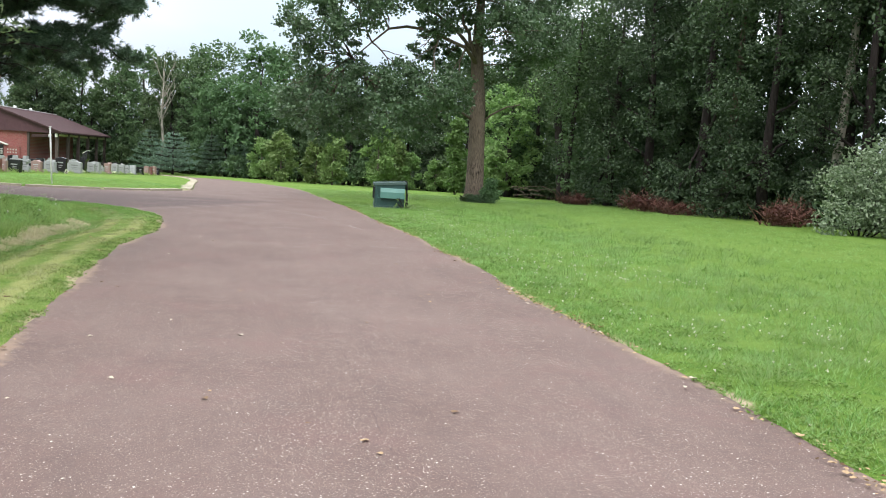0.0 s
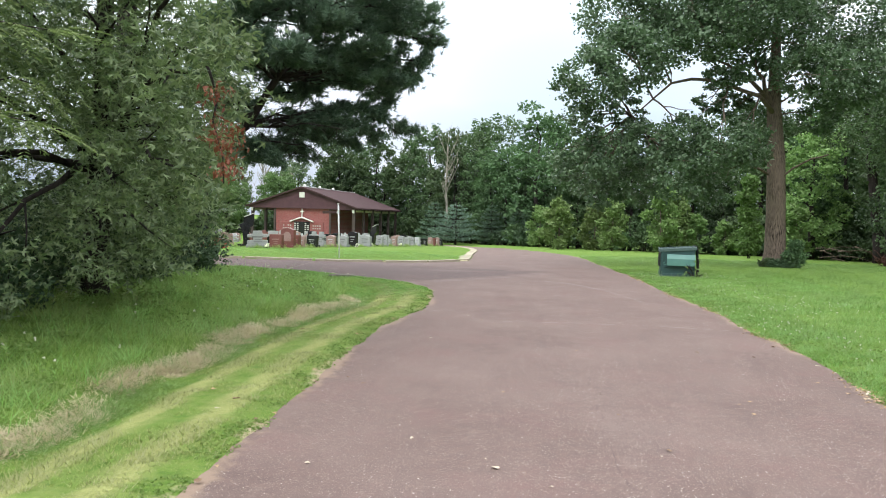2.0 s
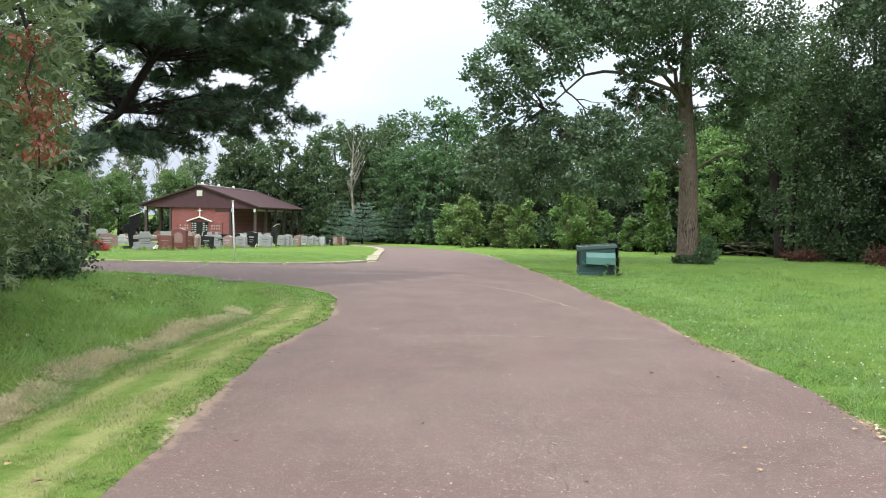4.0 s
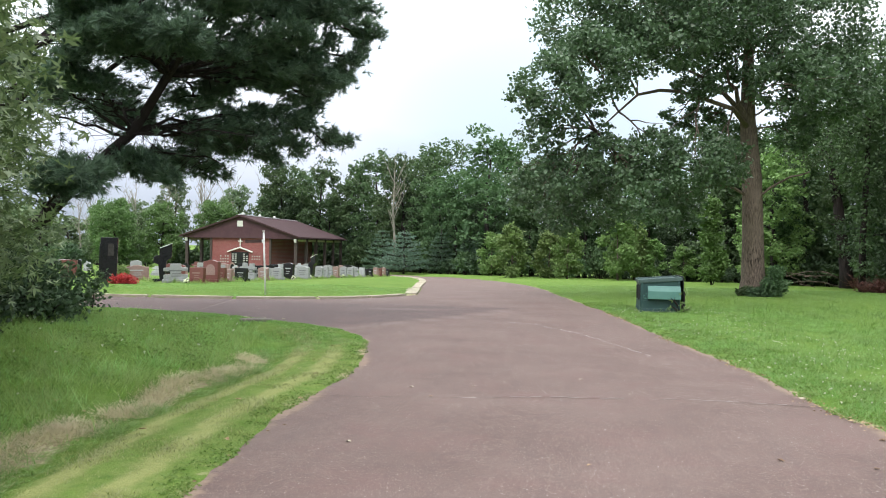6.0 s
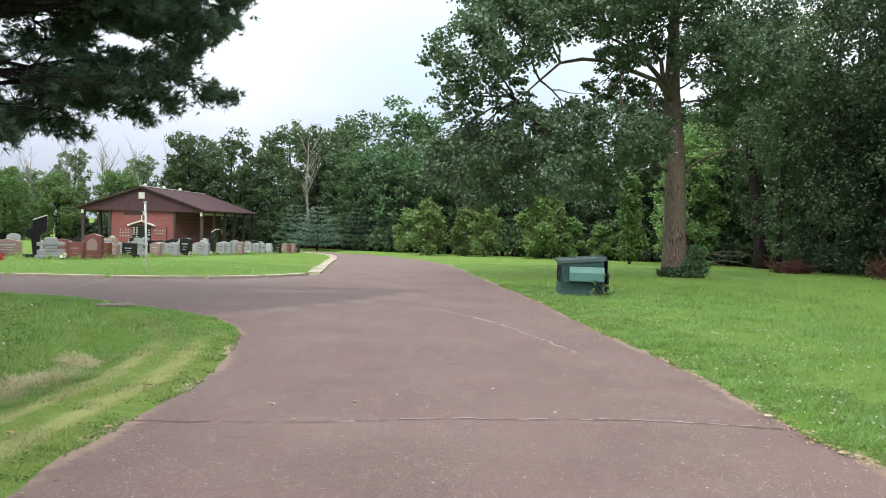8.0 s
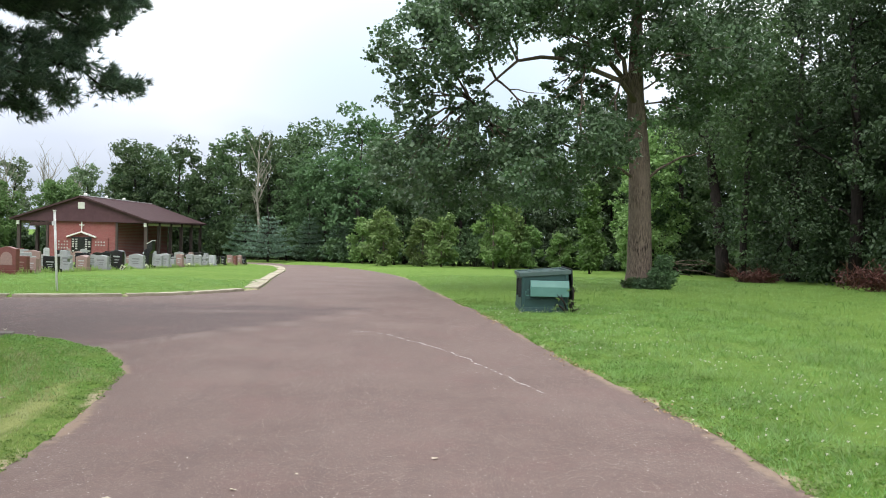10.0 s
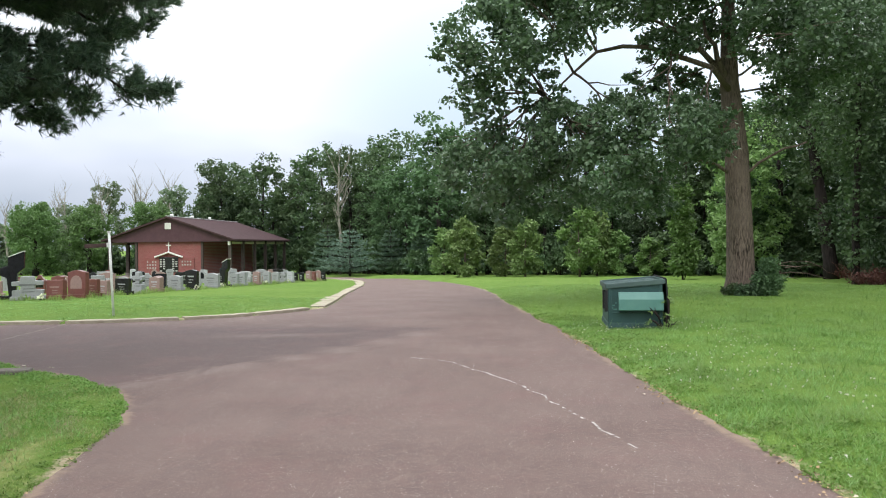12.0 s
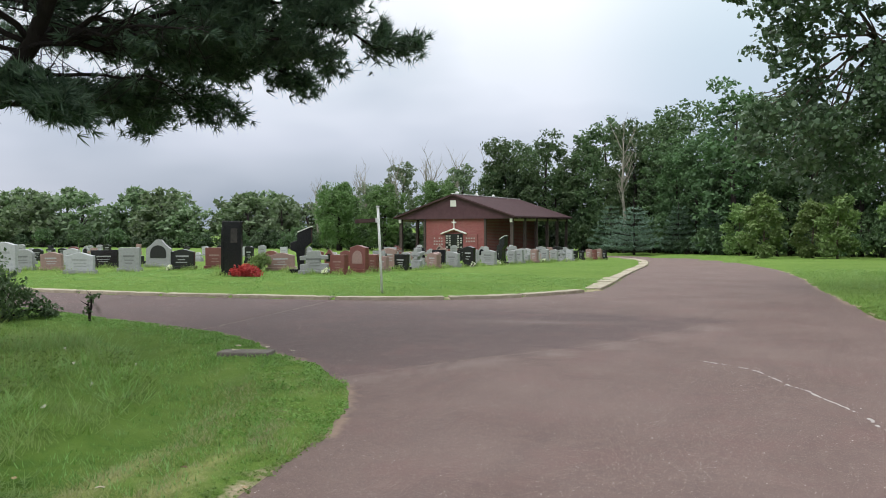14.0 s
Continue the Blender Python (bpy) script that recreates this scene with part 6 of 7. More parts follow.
shrub(22.8, 27.2, [(0, 0, 1.4, 1.3), (0.8, 0.5, 2.6, 1.4), (-0.8, -0.4, 0.9, 1.0)], 5200, 0.14, LEAF_SILVER, "silvery green shrub at the edge of the lawn", 332)


def brush_pile(x, y, w, h, seed):
    """Cut branches thrown together, with withered red-brown leaves."""
    e = thing("brush_pile", Matrix.Translation((x, y, ground_z(x, y) - 0.02)), "heap of cut branches with withered red-brown leaves", "brush pile", "brush piles")
    rng, nr = random.Random(seed), np.random.default_rng(seed)
    bm = bmesh.new()
    for k in range(46):
        a = rng.uniform(0, 6.28)
        p = Vector((rng.uniform(-w, w) * 0.45, rng.uniform(-0.5, 0.5), rng.uniform(0.02, 0.35 * h)))
        limb(p, p + Vector((math.cos(a) * rng.uniform(0.5, 1.0), math.sin(a) * 0.5, rng.uniform(0.1, 0.85) * h)), 0.02, 0.006, bm, rng, 0.05, 3, 4)
    part("brushwood", bm, BARK_RED, e)
    P = clumped([(rng.uniform(-w, w) * 0.4, rng.uniform(-0.4, 0.4), h * rng.uniform(0.2, 0.6), 0.4 * h) for _ in range(7)], 1500, nr, 8, 0.25, 0.3)
    P[:, 2] = np.maximum(P[:, 2], 0.02)
    part("withered_foliage", cloud_mesh("withered", P, 0.15, nr, LEAF_BRUSH, 0.4), None, e)


BARK_RED = bark("reddish_brush_bark", (0.07, 0.030, 0.026), (0.19, 0.095, 0.075))
for k, (x, y, w, h) in enumerate(((20.2, 35.2, 2.3, 1.2), (17.9, 46.2, 2.6, 1.2), (16.6, 55.2, 2.2, 0.9), (20.6, 67, 2.4, 1.1), (19.3, 43.4, 2.4, 0.8), (21.8, 36.8, 2.4, 1.4), (18.8, 45.2, 2.0, 0.9))):
    brush_pile(x, y, w, h, 340 + k)


def bare_branches(x, y, seed):
    e = thing("fallen_branch", Matrix.Translation((x, y, ground_z(x, y))), "bare grey fallen branches lying at the wood edge", "branch")
    rng = random.Random(seed)
    bm = bmesh.new()
    for k in range(9):
        p = Vector((rng.uniform(-2, 1), rng.uniform(-0.5, 0.5), rng.uniform(0.05, 1.2)))
        limb(p, p + Vector((rng.uniform(1.0, 2.6), rng.uniform(-0.5, 0.5), rng.uniform(-0.8, 0.7))), 0.04, 0.012, bm, rng, 0.1, 5, 5)
    part("brushwood", bm, BARK, e)


bare_branches(16.4, 66.5, 360)


def spruce(x, y, h, r, mat, label, seed, tufts=1500, name="spruce_tree"):
    """A broad spruce: tiers of drooping boughs with short needles."""
    e = thing(name, Matrix.Translation((x, y, ground_z(x, y))), label, "tree")
    rng, nr = random.Random(seed), np.random.default_rng(seed)
    bm = bmesh.new()
    tube([(0, 0, -0.2), (0, 0, h * 0.5), (0, 0, h)], [0.14, 0.09, 0.015], 8, bm)
    pts, ways = [], []
    tiers = 9
    for i in range(tiers):
        z = 0.25 + (h - 0.5) * (i / tiers) ** 0.95
        R = r * max(0.0, 1 - i / tiers) ** 0.75 * (0.92 + 0.16 * (i % 2)) + 0.12
        n = max(5, int(15 * (1 - i / tiers)) + 4)
        for k in range(n):
            a = 2 * math.pi * (k + rng.uniform(-0.3, 0.3)) / n + i
            L = R * rng.uniform(0.75, 1.12)
            tip = Vector((L * math.cos(a), L * math.sin(a), z + 0.22 * L))
            limb((0, 0, z), tip, 0.025, 0.006, bm, rng, -0.1 * L, 3, 4)
            d = tip.normalized()
            for q in range(max(4, int(16 * L / r))):
                t = rng.uniform(0.3, 1.0)
                pts.append(Vector((0, 0, z)).lerp(tip, t) + Vector((rng.gauss(0, 0.12), rng.gauss(0, 0.12), rng.gauss(0, 0.045))))
                ways.append((Vector((math.cos(a), math.sin(a), rng.uniform(-0.1, 0.6))) + Vector((rng.gauss(0, 0.4), rng.gauss(0, 0.4), 0))).normalized())
    part("trunk", bm, BARK_DARK, e)
    P, W = np.array(pts), np.array(ways)
    part("crown", cloud_mesh("crown", np.repeat(P, 5, axis=0), 0.34, nr, mat, 0.22, -0.1, np.repeat(W, 5, axis=0) * 1.5, 0.8), None, e)
    return e


spruce(-17.6, 96.5, 5.0, 2.9, NEEDLE_BLUE, "broad blue-green spruce beside the chapel", 371)
spruce(-10.5, 98, 4.2, 1.8, NEEDLE, "small dark spruce at the wood edge", 372)
spruce(-14.0, 100, 5.2, 2.0, NEEDLE, "small dark spruce at the wood edge", 373)
spruce(-21.5, 103, 5.5, 2.2, NEEDLE, "small dark spruce at the wood edge", 374)

# maples left of the chapel, bare trees and the distant wood beyond the graves
round_form = wood_tree(95, 8.2, 3.4, 0.9, LEAF_ROUND, "round-crowned maple beyond the graves", 11000, 0.3, "maples beyond the graves")
round_form.matrix_world = Matrix.Translation((-57.5, 106, ground_z(-57.5, 106)))
placed(round_form, -52.0, 108, 1.0, 0.98)
placed(round_form, -61.5, 112, 2.0, 1.0)
placed(round_form, -47.0, 113, 3.0, 1.05)


def bare_tree(x, y, h, seed, label="bare dead tree with pale thin branches"):
    e = thing("bare_tree", Matrix.Translation((x, y, ground_z(x, y))), label, "tree", "bare trees")
    rng = random.Random(seed)
    bm = bmesh.new()
    trunk = [(0, 0, -0.2), (rng.uniform(-0.2, 0.2), 0, h * 0.3), (rng.uniform(-0.4, 0.4), 0, h * 0.6), (rng.uniform(-0.6, 0.6), 0, h)]
    tube(trunk, [0.2, 0.16, 0.1, 0.02], 8, bm)
    for k in range(13):
        t = rng.uniform(0.4, 0.95)
        i = min(2, int(t * 3))
        s = Vector(trunk[i]).lerp(Vector(trunk[i + 1]), t * 3 - i)
        a = rng.uniform(0, 6.28)
        L = h * rng.uniform(0.15, 0.3)
        pts = limb(s, s + Vector((math.cos(a) * L * 0.5, math.sin(a) * L * 0.5, L)), 0.06, 0.012, bm, rng, 0, 5, 5)
        for q in range(4):
            b = rng.uniform(0, 6.28)
            limb(pts[2 + q % 3], pts[2 + q % 3] + Vector((math.cos(b) * L * 0.3, math.sin(b) * 0.3 * L, L * 0.45)), 0.022, 0.006, bm, rng, 0, 3, 4)
    part("trunk", bm, BARK_PALE, e)


for k, (x, y, h) in enumerate(((-20.3, 103.5, 12.0), (-56, 128, 13), (-52, 131, 13.5), (-60, 126, 12.5), (-63, 130, 12), (-47, 130, 13), (-67, 128, 11.5), (-71, 133, 12), (-44, 127, 11.5), (-76, 130, 10), (-80, 134, 10.5), (-58, 133, 14))):
    bare_tree(x, y, h, 380 + k)

mid_form = wood_tree(97, 11.5, 3.2, 1.2, LEAF_HAZED, "mid-sized leafy tree behind the graves", 6000, 0.36, "trees behind the graves")
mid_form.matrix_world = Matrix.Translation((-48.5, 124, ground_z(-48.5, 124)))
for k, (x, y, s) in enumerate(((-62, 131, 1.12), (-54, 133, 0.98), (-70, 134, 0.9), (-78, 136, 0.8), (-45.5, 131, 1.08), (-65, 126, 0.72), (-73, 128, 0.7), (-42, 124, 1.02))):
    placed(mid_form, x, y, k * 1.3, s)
far_form = wood_tree(98, 8.5, 4.6, 0.3, LEAF_HAZED, "distant leafy tree beyond the graveyard", 1700, 0.78, "distant trees")
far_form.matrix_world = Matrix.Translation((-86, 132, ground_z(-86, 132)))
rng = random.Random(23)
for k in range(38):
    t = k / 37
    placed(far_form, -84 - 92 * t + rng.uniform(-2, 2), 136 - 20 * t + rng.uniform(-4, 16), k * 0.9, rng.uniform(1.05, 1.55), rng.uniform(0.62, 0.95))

rng = random.Random(29)
for pts, n in (([(-40, 112), (-47, 110), (-58, 114), (-70, 119), (-84, 124)], 26), ([(-84, 124), (-110, 122), (-140, 118), (-172, 112)], 26)):
    for x, y in resample(pts, n):
        placed(under_forms[rng.randrange(3)], x + rng.uniform(-1, 1), y + rng.uniform(-1, 1), rng.uniform(0, 6.28), rng.uniform(1.0, 1.5))

# flowers among the graves, small plants by the verge
shrub(-17.6, 38.6, [(-0.3, 0, 0.16, 0.24), (0.05, 0, 0.24, 0.27), (0.4, 0, 0.17, 0.24)], 2200, 0.06, FLOWER_RED, "bed of bright red flowers by a black stone", 401, "flower_bed", stems=True, width=0.9)
shrub(-19.9, 42.2, [(0, 0, 0.4, 0.35), (0.2, 0, 0.5, 0.3)], 1500, 0.075, LEAF_LIGHT, "yellow-green bush among the graves", 402)
for k, (x, y, m) in enumerate(((-16.0, 40.9, FLOWER_WHITE), (-14.5, 50.4, FLOWER_WHITE), (-14.6, 53.8, FLOWER_WHITE), (-23.6, 41.3, FLOWER_WHITE), (-15.9, 42.0, LEAF_BRIGHT), (-14.3, 59.5, FLOWER_WHITE), (-14.0, 62.8, FLOWER_WHITE))):
    shrub(x, y, [(0, 0, 0.14, 0.1), (0.07, 0, 0.2, 0.08)], 110, 0.06, m, "small bunch of flowers at a gravestone", 410 + k, "flowers", "grave flowers", width=0.9)

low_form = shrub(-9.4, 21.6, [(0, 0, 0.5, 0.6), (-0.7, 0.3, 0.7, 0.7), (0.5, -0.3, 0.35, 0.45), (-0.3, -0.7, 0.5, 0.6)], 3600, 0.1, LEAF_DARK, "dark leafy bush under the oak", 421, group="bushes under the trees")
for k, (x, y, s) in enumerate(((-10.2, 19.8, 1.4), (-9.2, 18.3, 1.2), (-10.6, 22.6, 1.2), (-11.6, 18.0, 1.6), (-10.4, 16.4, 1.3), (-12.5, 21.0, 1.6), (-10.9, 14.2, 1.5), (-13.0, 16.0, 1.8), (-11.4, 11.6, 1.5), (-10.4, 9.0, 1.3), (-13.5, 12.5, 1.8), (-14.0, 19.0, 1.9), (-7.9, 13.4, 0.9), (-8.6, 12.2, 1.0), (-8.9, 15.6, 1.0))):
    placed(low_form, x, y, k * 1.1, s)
vine_form = shrub(-14.8, 27.3, [(0, 0, 0.6, 0.6), (0.8, 0, 0.45, 0.45), (-0.8, 0.1, 0.8, 0.8), (1.4, 0.2, 0.25, 0.3)], 4800, 0.1, LEAF_WOOD, "leafy bramble at the foot of the pine", 431)
placed(vine_form, -17.2, 26.4, 1.0, 1.3)
shrub(-12.0, 27.4, [(0, 0, 0.25, 0.13), (0.05, 0, 0.5, 0.11), (-0.08, 0.05, 0.36, 0.11)], 60, 0.085, LEAF_WOOD, "small seedling at the verge", 432, "seedling")
shrub(3.35, 31.55, [(0, 0, 0.3, 0.1), (0.05, 0, 0.62, 0.1), (-0.35, 0, 0.2, 0.1), (0.12, -0.05, 0.12, 0.14), (-0.3, -0.02, 0.42, 0.07)], 190, 0.06, LEAF_LIGHT, "tall weed growing against the dumpster", 433, "weed")

# a withered branch hanging in the oak
red = thing("dead_branch", Matrix.Translation((-3.45, 11.7, 2.5)), "hanging oak branch with dead rust-red leaves", "branch")
bm = bmesh.new()
limb((-0.5, 0.6, 0.9), (0.05, 0, -0.5), 0.02, 0.006, bm, random.Random(5), 0.1, 5, 5)
part("twig", bm, BARK_DARK, red)
nr5 = np.random.default_rng(55)
part("withered_foliage", cloud_mesh("withered", clumped([(0.0, 0, 0.1, 0.2), (0.08, 0, -0.3, 0.2), (-0.1, 0.1, 0.45, 0.18), (0.12, 0.0, -0.05, 0.2)], 420, nr5, 7, 0.28, 0.2), 0.07, nr5, LEAF_RUST, 0.4, 0.8), None, red)

# ---------------------------------------------------------------- grass, clover and litter


def grass_patch(name, n, x0, x1, y0, y1, keep, height, mat, label, seed, lean=0.5, width=0.006, combed=0.0):
    """Single blades scattered over the part of a rectangle that keep() allows."""
    nr = np.random.default_rng(seed)
    x, y = nr.uniform(x0, x1, n), nr.uniform(y0, y1, n)
    dl = np.minimum(polyline_distance(x, y, line_l[::12]), polyline_distance(x, y, line_i[::12]))
    dr = polyline_distance(x, y, line_r[::12])
    ok = keep(x, y, dl, dr) & ~inside(x, y, ROAD_RING)
    x, y = x[ok], y[ok]
    z = base_z(x, y) + bank(x, y) - 0.012
    m = len(x)
    clump = 0.5 + 0.25 * (np.sin(x * 2.3 + 1.7 * np.sin(y * 1.7)) + np.sin(y * 3.1 + 1.9 * np.sin(x * 1.3))) + 0.25 * np.sin(x * 7.9 + 2 * np.sin(y * 6.3))
    h = height * nr.uniform(0.5, 1.35, m) * np.clip(0.45 + 0.95 * clump, 0.3, 1.6)
    a = nr.uniform(0, 2 * np.pi, m)
    swirl = 2.6 * np.sin(x * 1.9 + 1.4 * np.sin(y * 1.3)) + 2.2 * np.sin(y * 2.3 + 1.7 * np.sin(x * 1.1))
    a = np.where(nr.random(m) < combed, swirl + nr.normal(0, 0.6, m), a)
    tip = np.stack([x + np.cos(a) * h * lean * nr.uniform(0, 1.4, m), y + np.sin(a) * h * lean * nr.uniform(0, 1.4, m), z + h], -1)
    b = a + np.pi / 2
    w = width * nr.uniform(0.6, 1.5, m)
    lft = np.stack([x + np.cos(b) * w, y + np.sin(b) * w, z], -1)
    rgt = np.stack([x - np.cos(b) * w, y - np.sin(b) * w, z], -1)
    ob = new(name, sunward(tris_mesh(name, np.stack([lft, rgt, tip], 1), mat), seed))
    return tagged(ob, label, "grass", kind="stuff")


left_side = lambda x, y, dl, dr: (x < -1) & (dl < dr)
swale_gap = lambda y: np.sin(y * 2.3 + 1.5 * np.sin(y * 0.9)) + 0.6 * np.sin(y * 6.1)
grass_patch("grass", 300000, 0.2, 9.5, 4.5, 34, lambda x, y, dl, dr: (dr < 1.2) | ((dr < 5.0) & (np.sin(x * 91.7 + y * 37.3) > 0.0)), 0.062, GRASS, "short green clover grass beside the road", 11, 1.5, 0.0048, 0.35)
grass_patch("grass", 90000, -2, 18, 8, 58, lambda x, y, dl, dr: (x > -1.5) & ((dr > 3.0) | (y > 33)), 0.065, GRASS, "short green lawn grass", 12, 1.6, 0.008, 0.5)
grass_patch("verge_grass", 330000, -6.5, -1.2, 4, 24.5, lambda x, y, dl, dr: left_side(x, y, dl, dr) & (dl < 1.5) & (dl > 0.02) & ((np.abs(np.abs(dl - 0.74) - 0.28) > 0.13) | (np.sin(x * 57.7 + y * 31.1) > 0.8)), 0.026, GRASS_VERGE, "short mown verge grass", 13, 1.3, 0.004)
grass_patch("dry_grass", 240000, -6.5, -1.2, 4, 24.5, lambda x, y, dl, dr: left_side(x, y, dl, dr) & (dl < 1.25) & ((np.abs(np.abs(dl - 0.74) - 0.28) < 0.15) | (np.sin(x * 77.7 + y * 51.1) > 0.93)), 0.035, GRASS_DRY, "dry mown grass in two mowing tracks", 14, 1.5, 0.004)


def tussocks(name, n, per, keep, length, mat, label, seed, rise=0.022, width=0.004, area=(-7, -2.4, 4.2, 23), spread=(0.075, 0.12), stand=0.15):
    """Heaped tufts whose blades fall outwards, set along the swale."""
    nr = np.random.default_rng(seed)
    x, y = nr.uniform(area[0], area[1], 40000), nr.uniform(area[2], area[3], 40000)
    dl = np.minimum(polyline_distance(x, y, line_l[::12]), polyline_distance(x, y, line_i[::12])) if area[0] < -1 else polyline_distance(x, y, line_r[::12])
    ok = np.flatnonzero(keep(y, dl) & ~inside(x, y, ROAD_RING))[:n]
    cx, cy = np.repeat(x[ok], per), np.repeat(y[ok], per)
    m = len(cx)
    ox, oy = nr.normal(0, spread[0], m), nr.normal(0, spread[1], m)
    bx, by = cx + ox, cy + oy
    hump = rise * np.repeat(nr.uniform(0.4, 1.2, len(ok)), per) * np.exp(-(ox ** 2 + oy ** 2) / 0.02)
    z = base_z(bx, by) + bank(bx, by) + hump * nr.uniform(0.2, 1.0, m)
    a = np.arctan2(oy, ox) + nr.normal(0, 0.9, m)
    L = length * nr.uniform(0.5, 1.4, m)
    up = nr.normal(stand, 0.35, m)
    tip = np.stack([bx + np.cos(a) * L, by + np.sin(a) * L, np.maximum(z + L * up, base_z(bx, by) + bank(bx, by) + 0.01)], -1)
    b = a + np.pi / 2
    w = width * nr.uniform(0.6, 1.5, m)
    lft = np.stack([bx + np.cos(b) * w, by + np.sin(b) * w, z], -1)
    rgt = np.stack([bx - np.cos(b) * w, by - np.sin(b) * w, z], -1)
    ob = new(name, sunward(tris_mesh(name, np.stack([lft, rgt, tip], 1), mat), seed))
    return tagged(ob, label, "grass", kind="stuff")


tussocks("straw", 760, 56, lambda y, dl: (np.abs(dl - 1.72 - 0.12 * np.sin(y * 1.9)) < 0.14) & (swale_gap(y) > -1.25) & (y < 20.0), 0.07, STRAW, "pale withered straw heaped along the swale", 15, 0.04)
tussocks("grass_tufts", 300, 45, lambda y, dl: (np.abs(dl - 1.5) < 0.18) & (swale_gap(y + 0.4) < 0.5) & (y < 20.5), 0.10, GRASS_TUFT, "fresh green tufts between the straw", 25, 0.04)
tussocks("lawn_tufts", 620, 46, lambda y, d: (d > 0.35) & (d < 7.5), 0.15, GRASS, "taller tufts of grass in the lawn", 27, 0.03, 0.004, (0.2, 11, 7.5, 36), (0.13, 0.13), 0.7)
tussocks("meadow_tufts", 420, 46, lambda y, d: (d > 2.0) & (d < 7.5), 0.20, GRASS_TUFT, "rank tufts of grass on the bank", 28, 0.05, 0.0045, (-11, -3, 5, 26), (0.14, 0.14), 0.65)
grass_patch("meadow_grass", 160000, -15, -2.8, 4.5, 29.5, lambda x, y, dl, dr: left_side(x, y, dl, dr) & (dl > 1.88), 0.13, GRASS_LONG, "longer meadow grass on the bank", 16, 1.3, 0.0055, 0.7)
grass_patch("island_grass", 60000, -16, -3.4, 20.5, 30, lambda x, y, dl, dr: left_side(x, y, dl, dr) & (dl < 1.8) & (dl > 0.02), 0.055, GRASS, "bright short grass at the road fork", 17, 1.0, 0.005)
grass_patch("lawn_grass", 60000, -24, -5.7, 33, 44, lambda x, y, dl, dr: (polyline_distance(x, y, line_k[::12]) > 0.12 + 0.14 * np.sin(x * 3.1) * np.sin(x * 1.3)) & (y > 33), 0.042, GRASS, "short lawn grass before the graves", 18, 1.2, 0.008)


def stone_weeds(n, seed):
    """Long uncut grass left standing round the feet of the front stones."""
    nr = np.random.default_rng(seed)
    feet = np.array([(x, y, w) for x, y, w, h, tone, form in FRONT_ROW + LONG_ROW + LEFT_ROW])
    f = feet[nr.integers(0, len(feet), n)]
    x = f[:, 0] + nr.normal(0, 0.5, n) * f[:, 2]
    y = f[:, 1] - 0.22 + nr.normal(0, 0.16, n)
    z = base_z(x, y) + bank(x, y) - 0.01
    tuft = 0.5 + 0.5 * np.sin(x * 5.3 + 2 * np.sin(y * 3.1))
    h = nr.uniform(0.06, 0.22, n) * (0.4 + tuft)
    a = nr.uniform(0, 6.28, n)
    tip = np.stack([x + np.cos(a) * h * 0.5, y + np.sin(a) * h * 0.5, z + h], -1)
    w = 0.012
    lft = np.stack([x - np.sin(a) * w, y + np.cos(a) * w, z], -1)
    rgt = np.stack([x + np.sin(a) * w, y - np.cos(a) * w, z], -1)
    ob = new("weeds", sunward(tris_mesh("weeds", np.stack([lft, rgt, tip], 1), GRASS_LONG)))
    return tagged(ob, "uncut weeds round the feet of the gravestones", "weeds", kind="stuff")


stone_weeds(15000, 52)


def blossoms(name, n, x0, x1, y0, y1, keep, z_up, size, label, seed):
    """Little white flower heads standing in the grass."""
    nr = np.random.default_rng(seed)
    x, y = nr.uniform(x0, x1, n), nr.uniform(y0, y1, n)
    dl = np.minimum(polyline_distance(x, y, line_l[::12]), polyline_distance(x, y, line_i[::12]))
    dr = polyline_distance(x, y, line_r[::12])
    ok = keep(x, y, dl, dr) & ~inside(x, y, ROAD_RING)
    x, y = x[ok], y[ok]
    z = base_z(x, y) + bank(x, y)
    P = np.stack([x, y, z], -1)
    P = np.repeat(P, 7, axis=0)
    P[:, 2] += z_up * np.repeat(nr.uniform(0.6, 1.2, len(x)), 7)
    ob = new(name, cloud_mesh(name, P, size, nr, FLOWER_WHITE, 0.8, -0.4))
    return tagged(ob, label, "flowers", kind="stuff")


blossoms("clover_flowers", 2300, 0, 8, 8, 34, lambda x, y, dl, dr: (dr < 3.2) & (dr > 0.15) & (np.sin(x * 1.3 + 1) * np.sin(y * 0.9) > -0.35), 0.06, 0.017, "white clover heads in the lawn", 21)
blossoms("meadow_flowers", 110, -12, -4, 8, 25, lambda x, y, dl, dr: (dl > 2.0) & (x < -3), 0.2, 0.024, "white umbels in the meadow grass", 22)


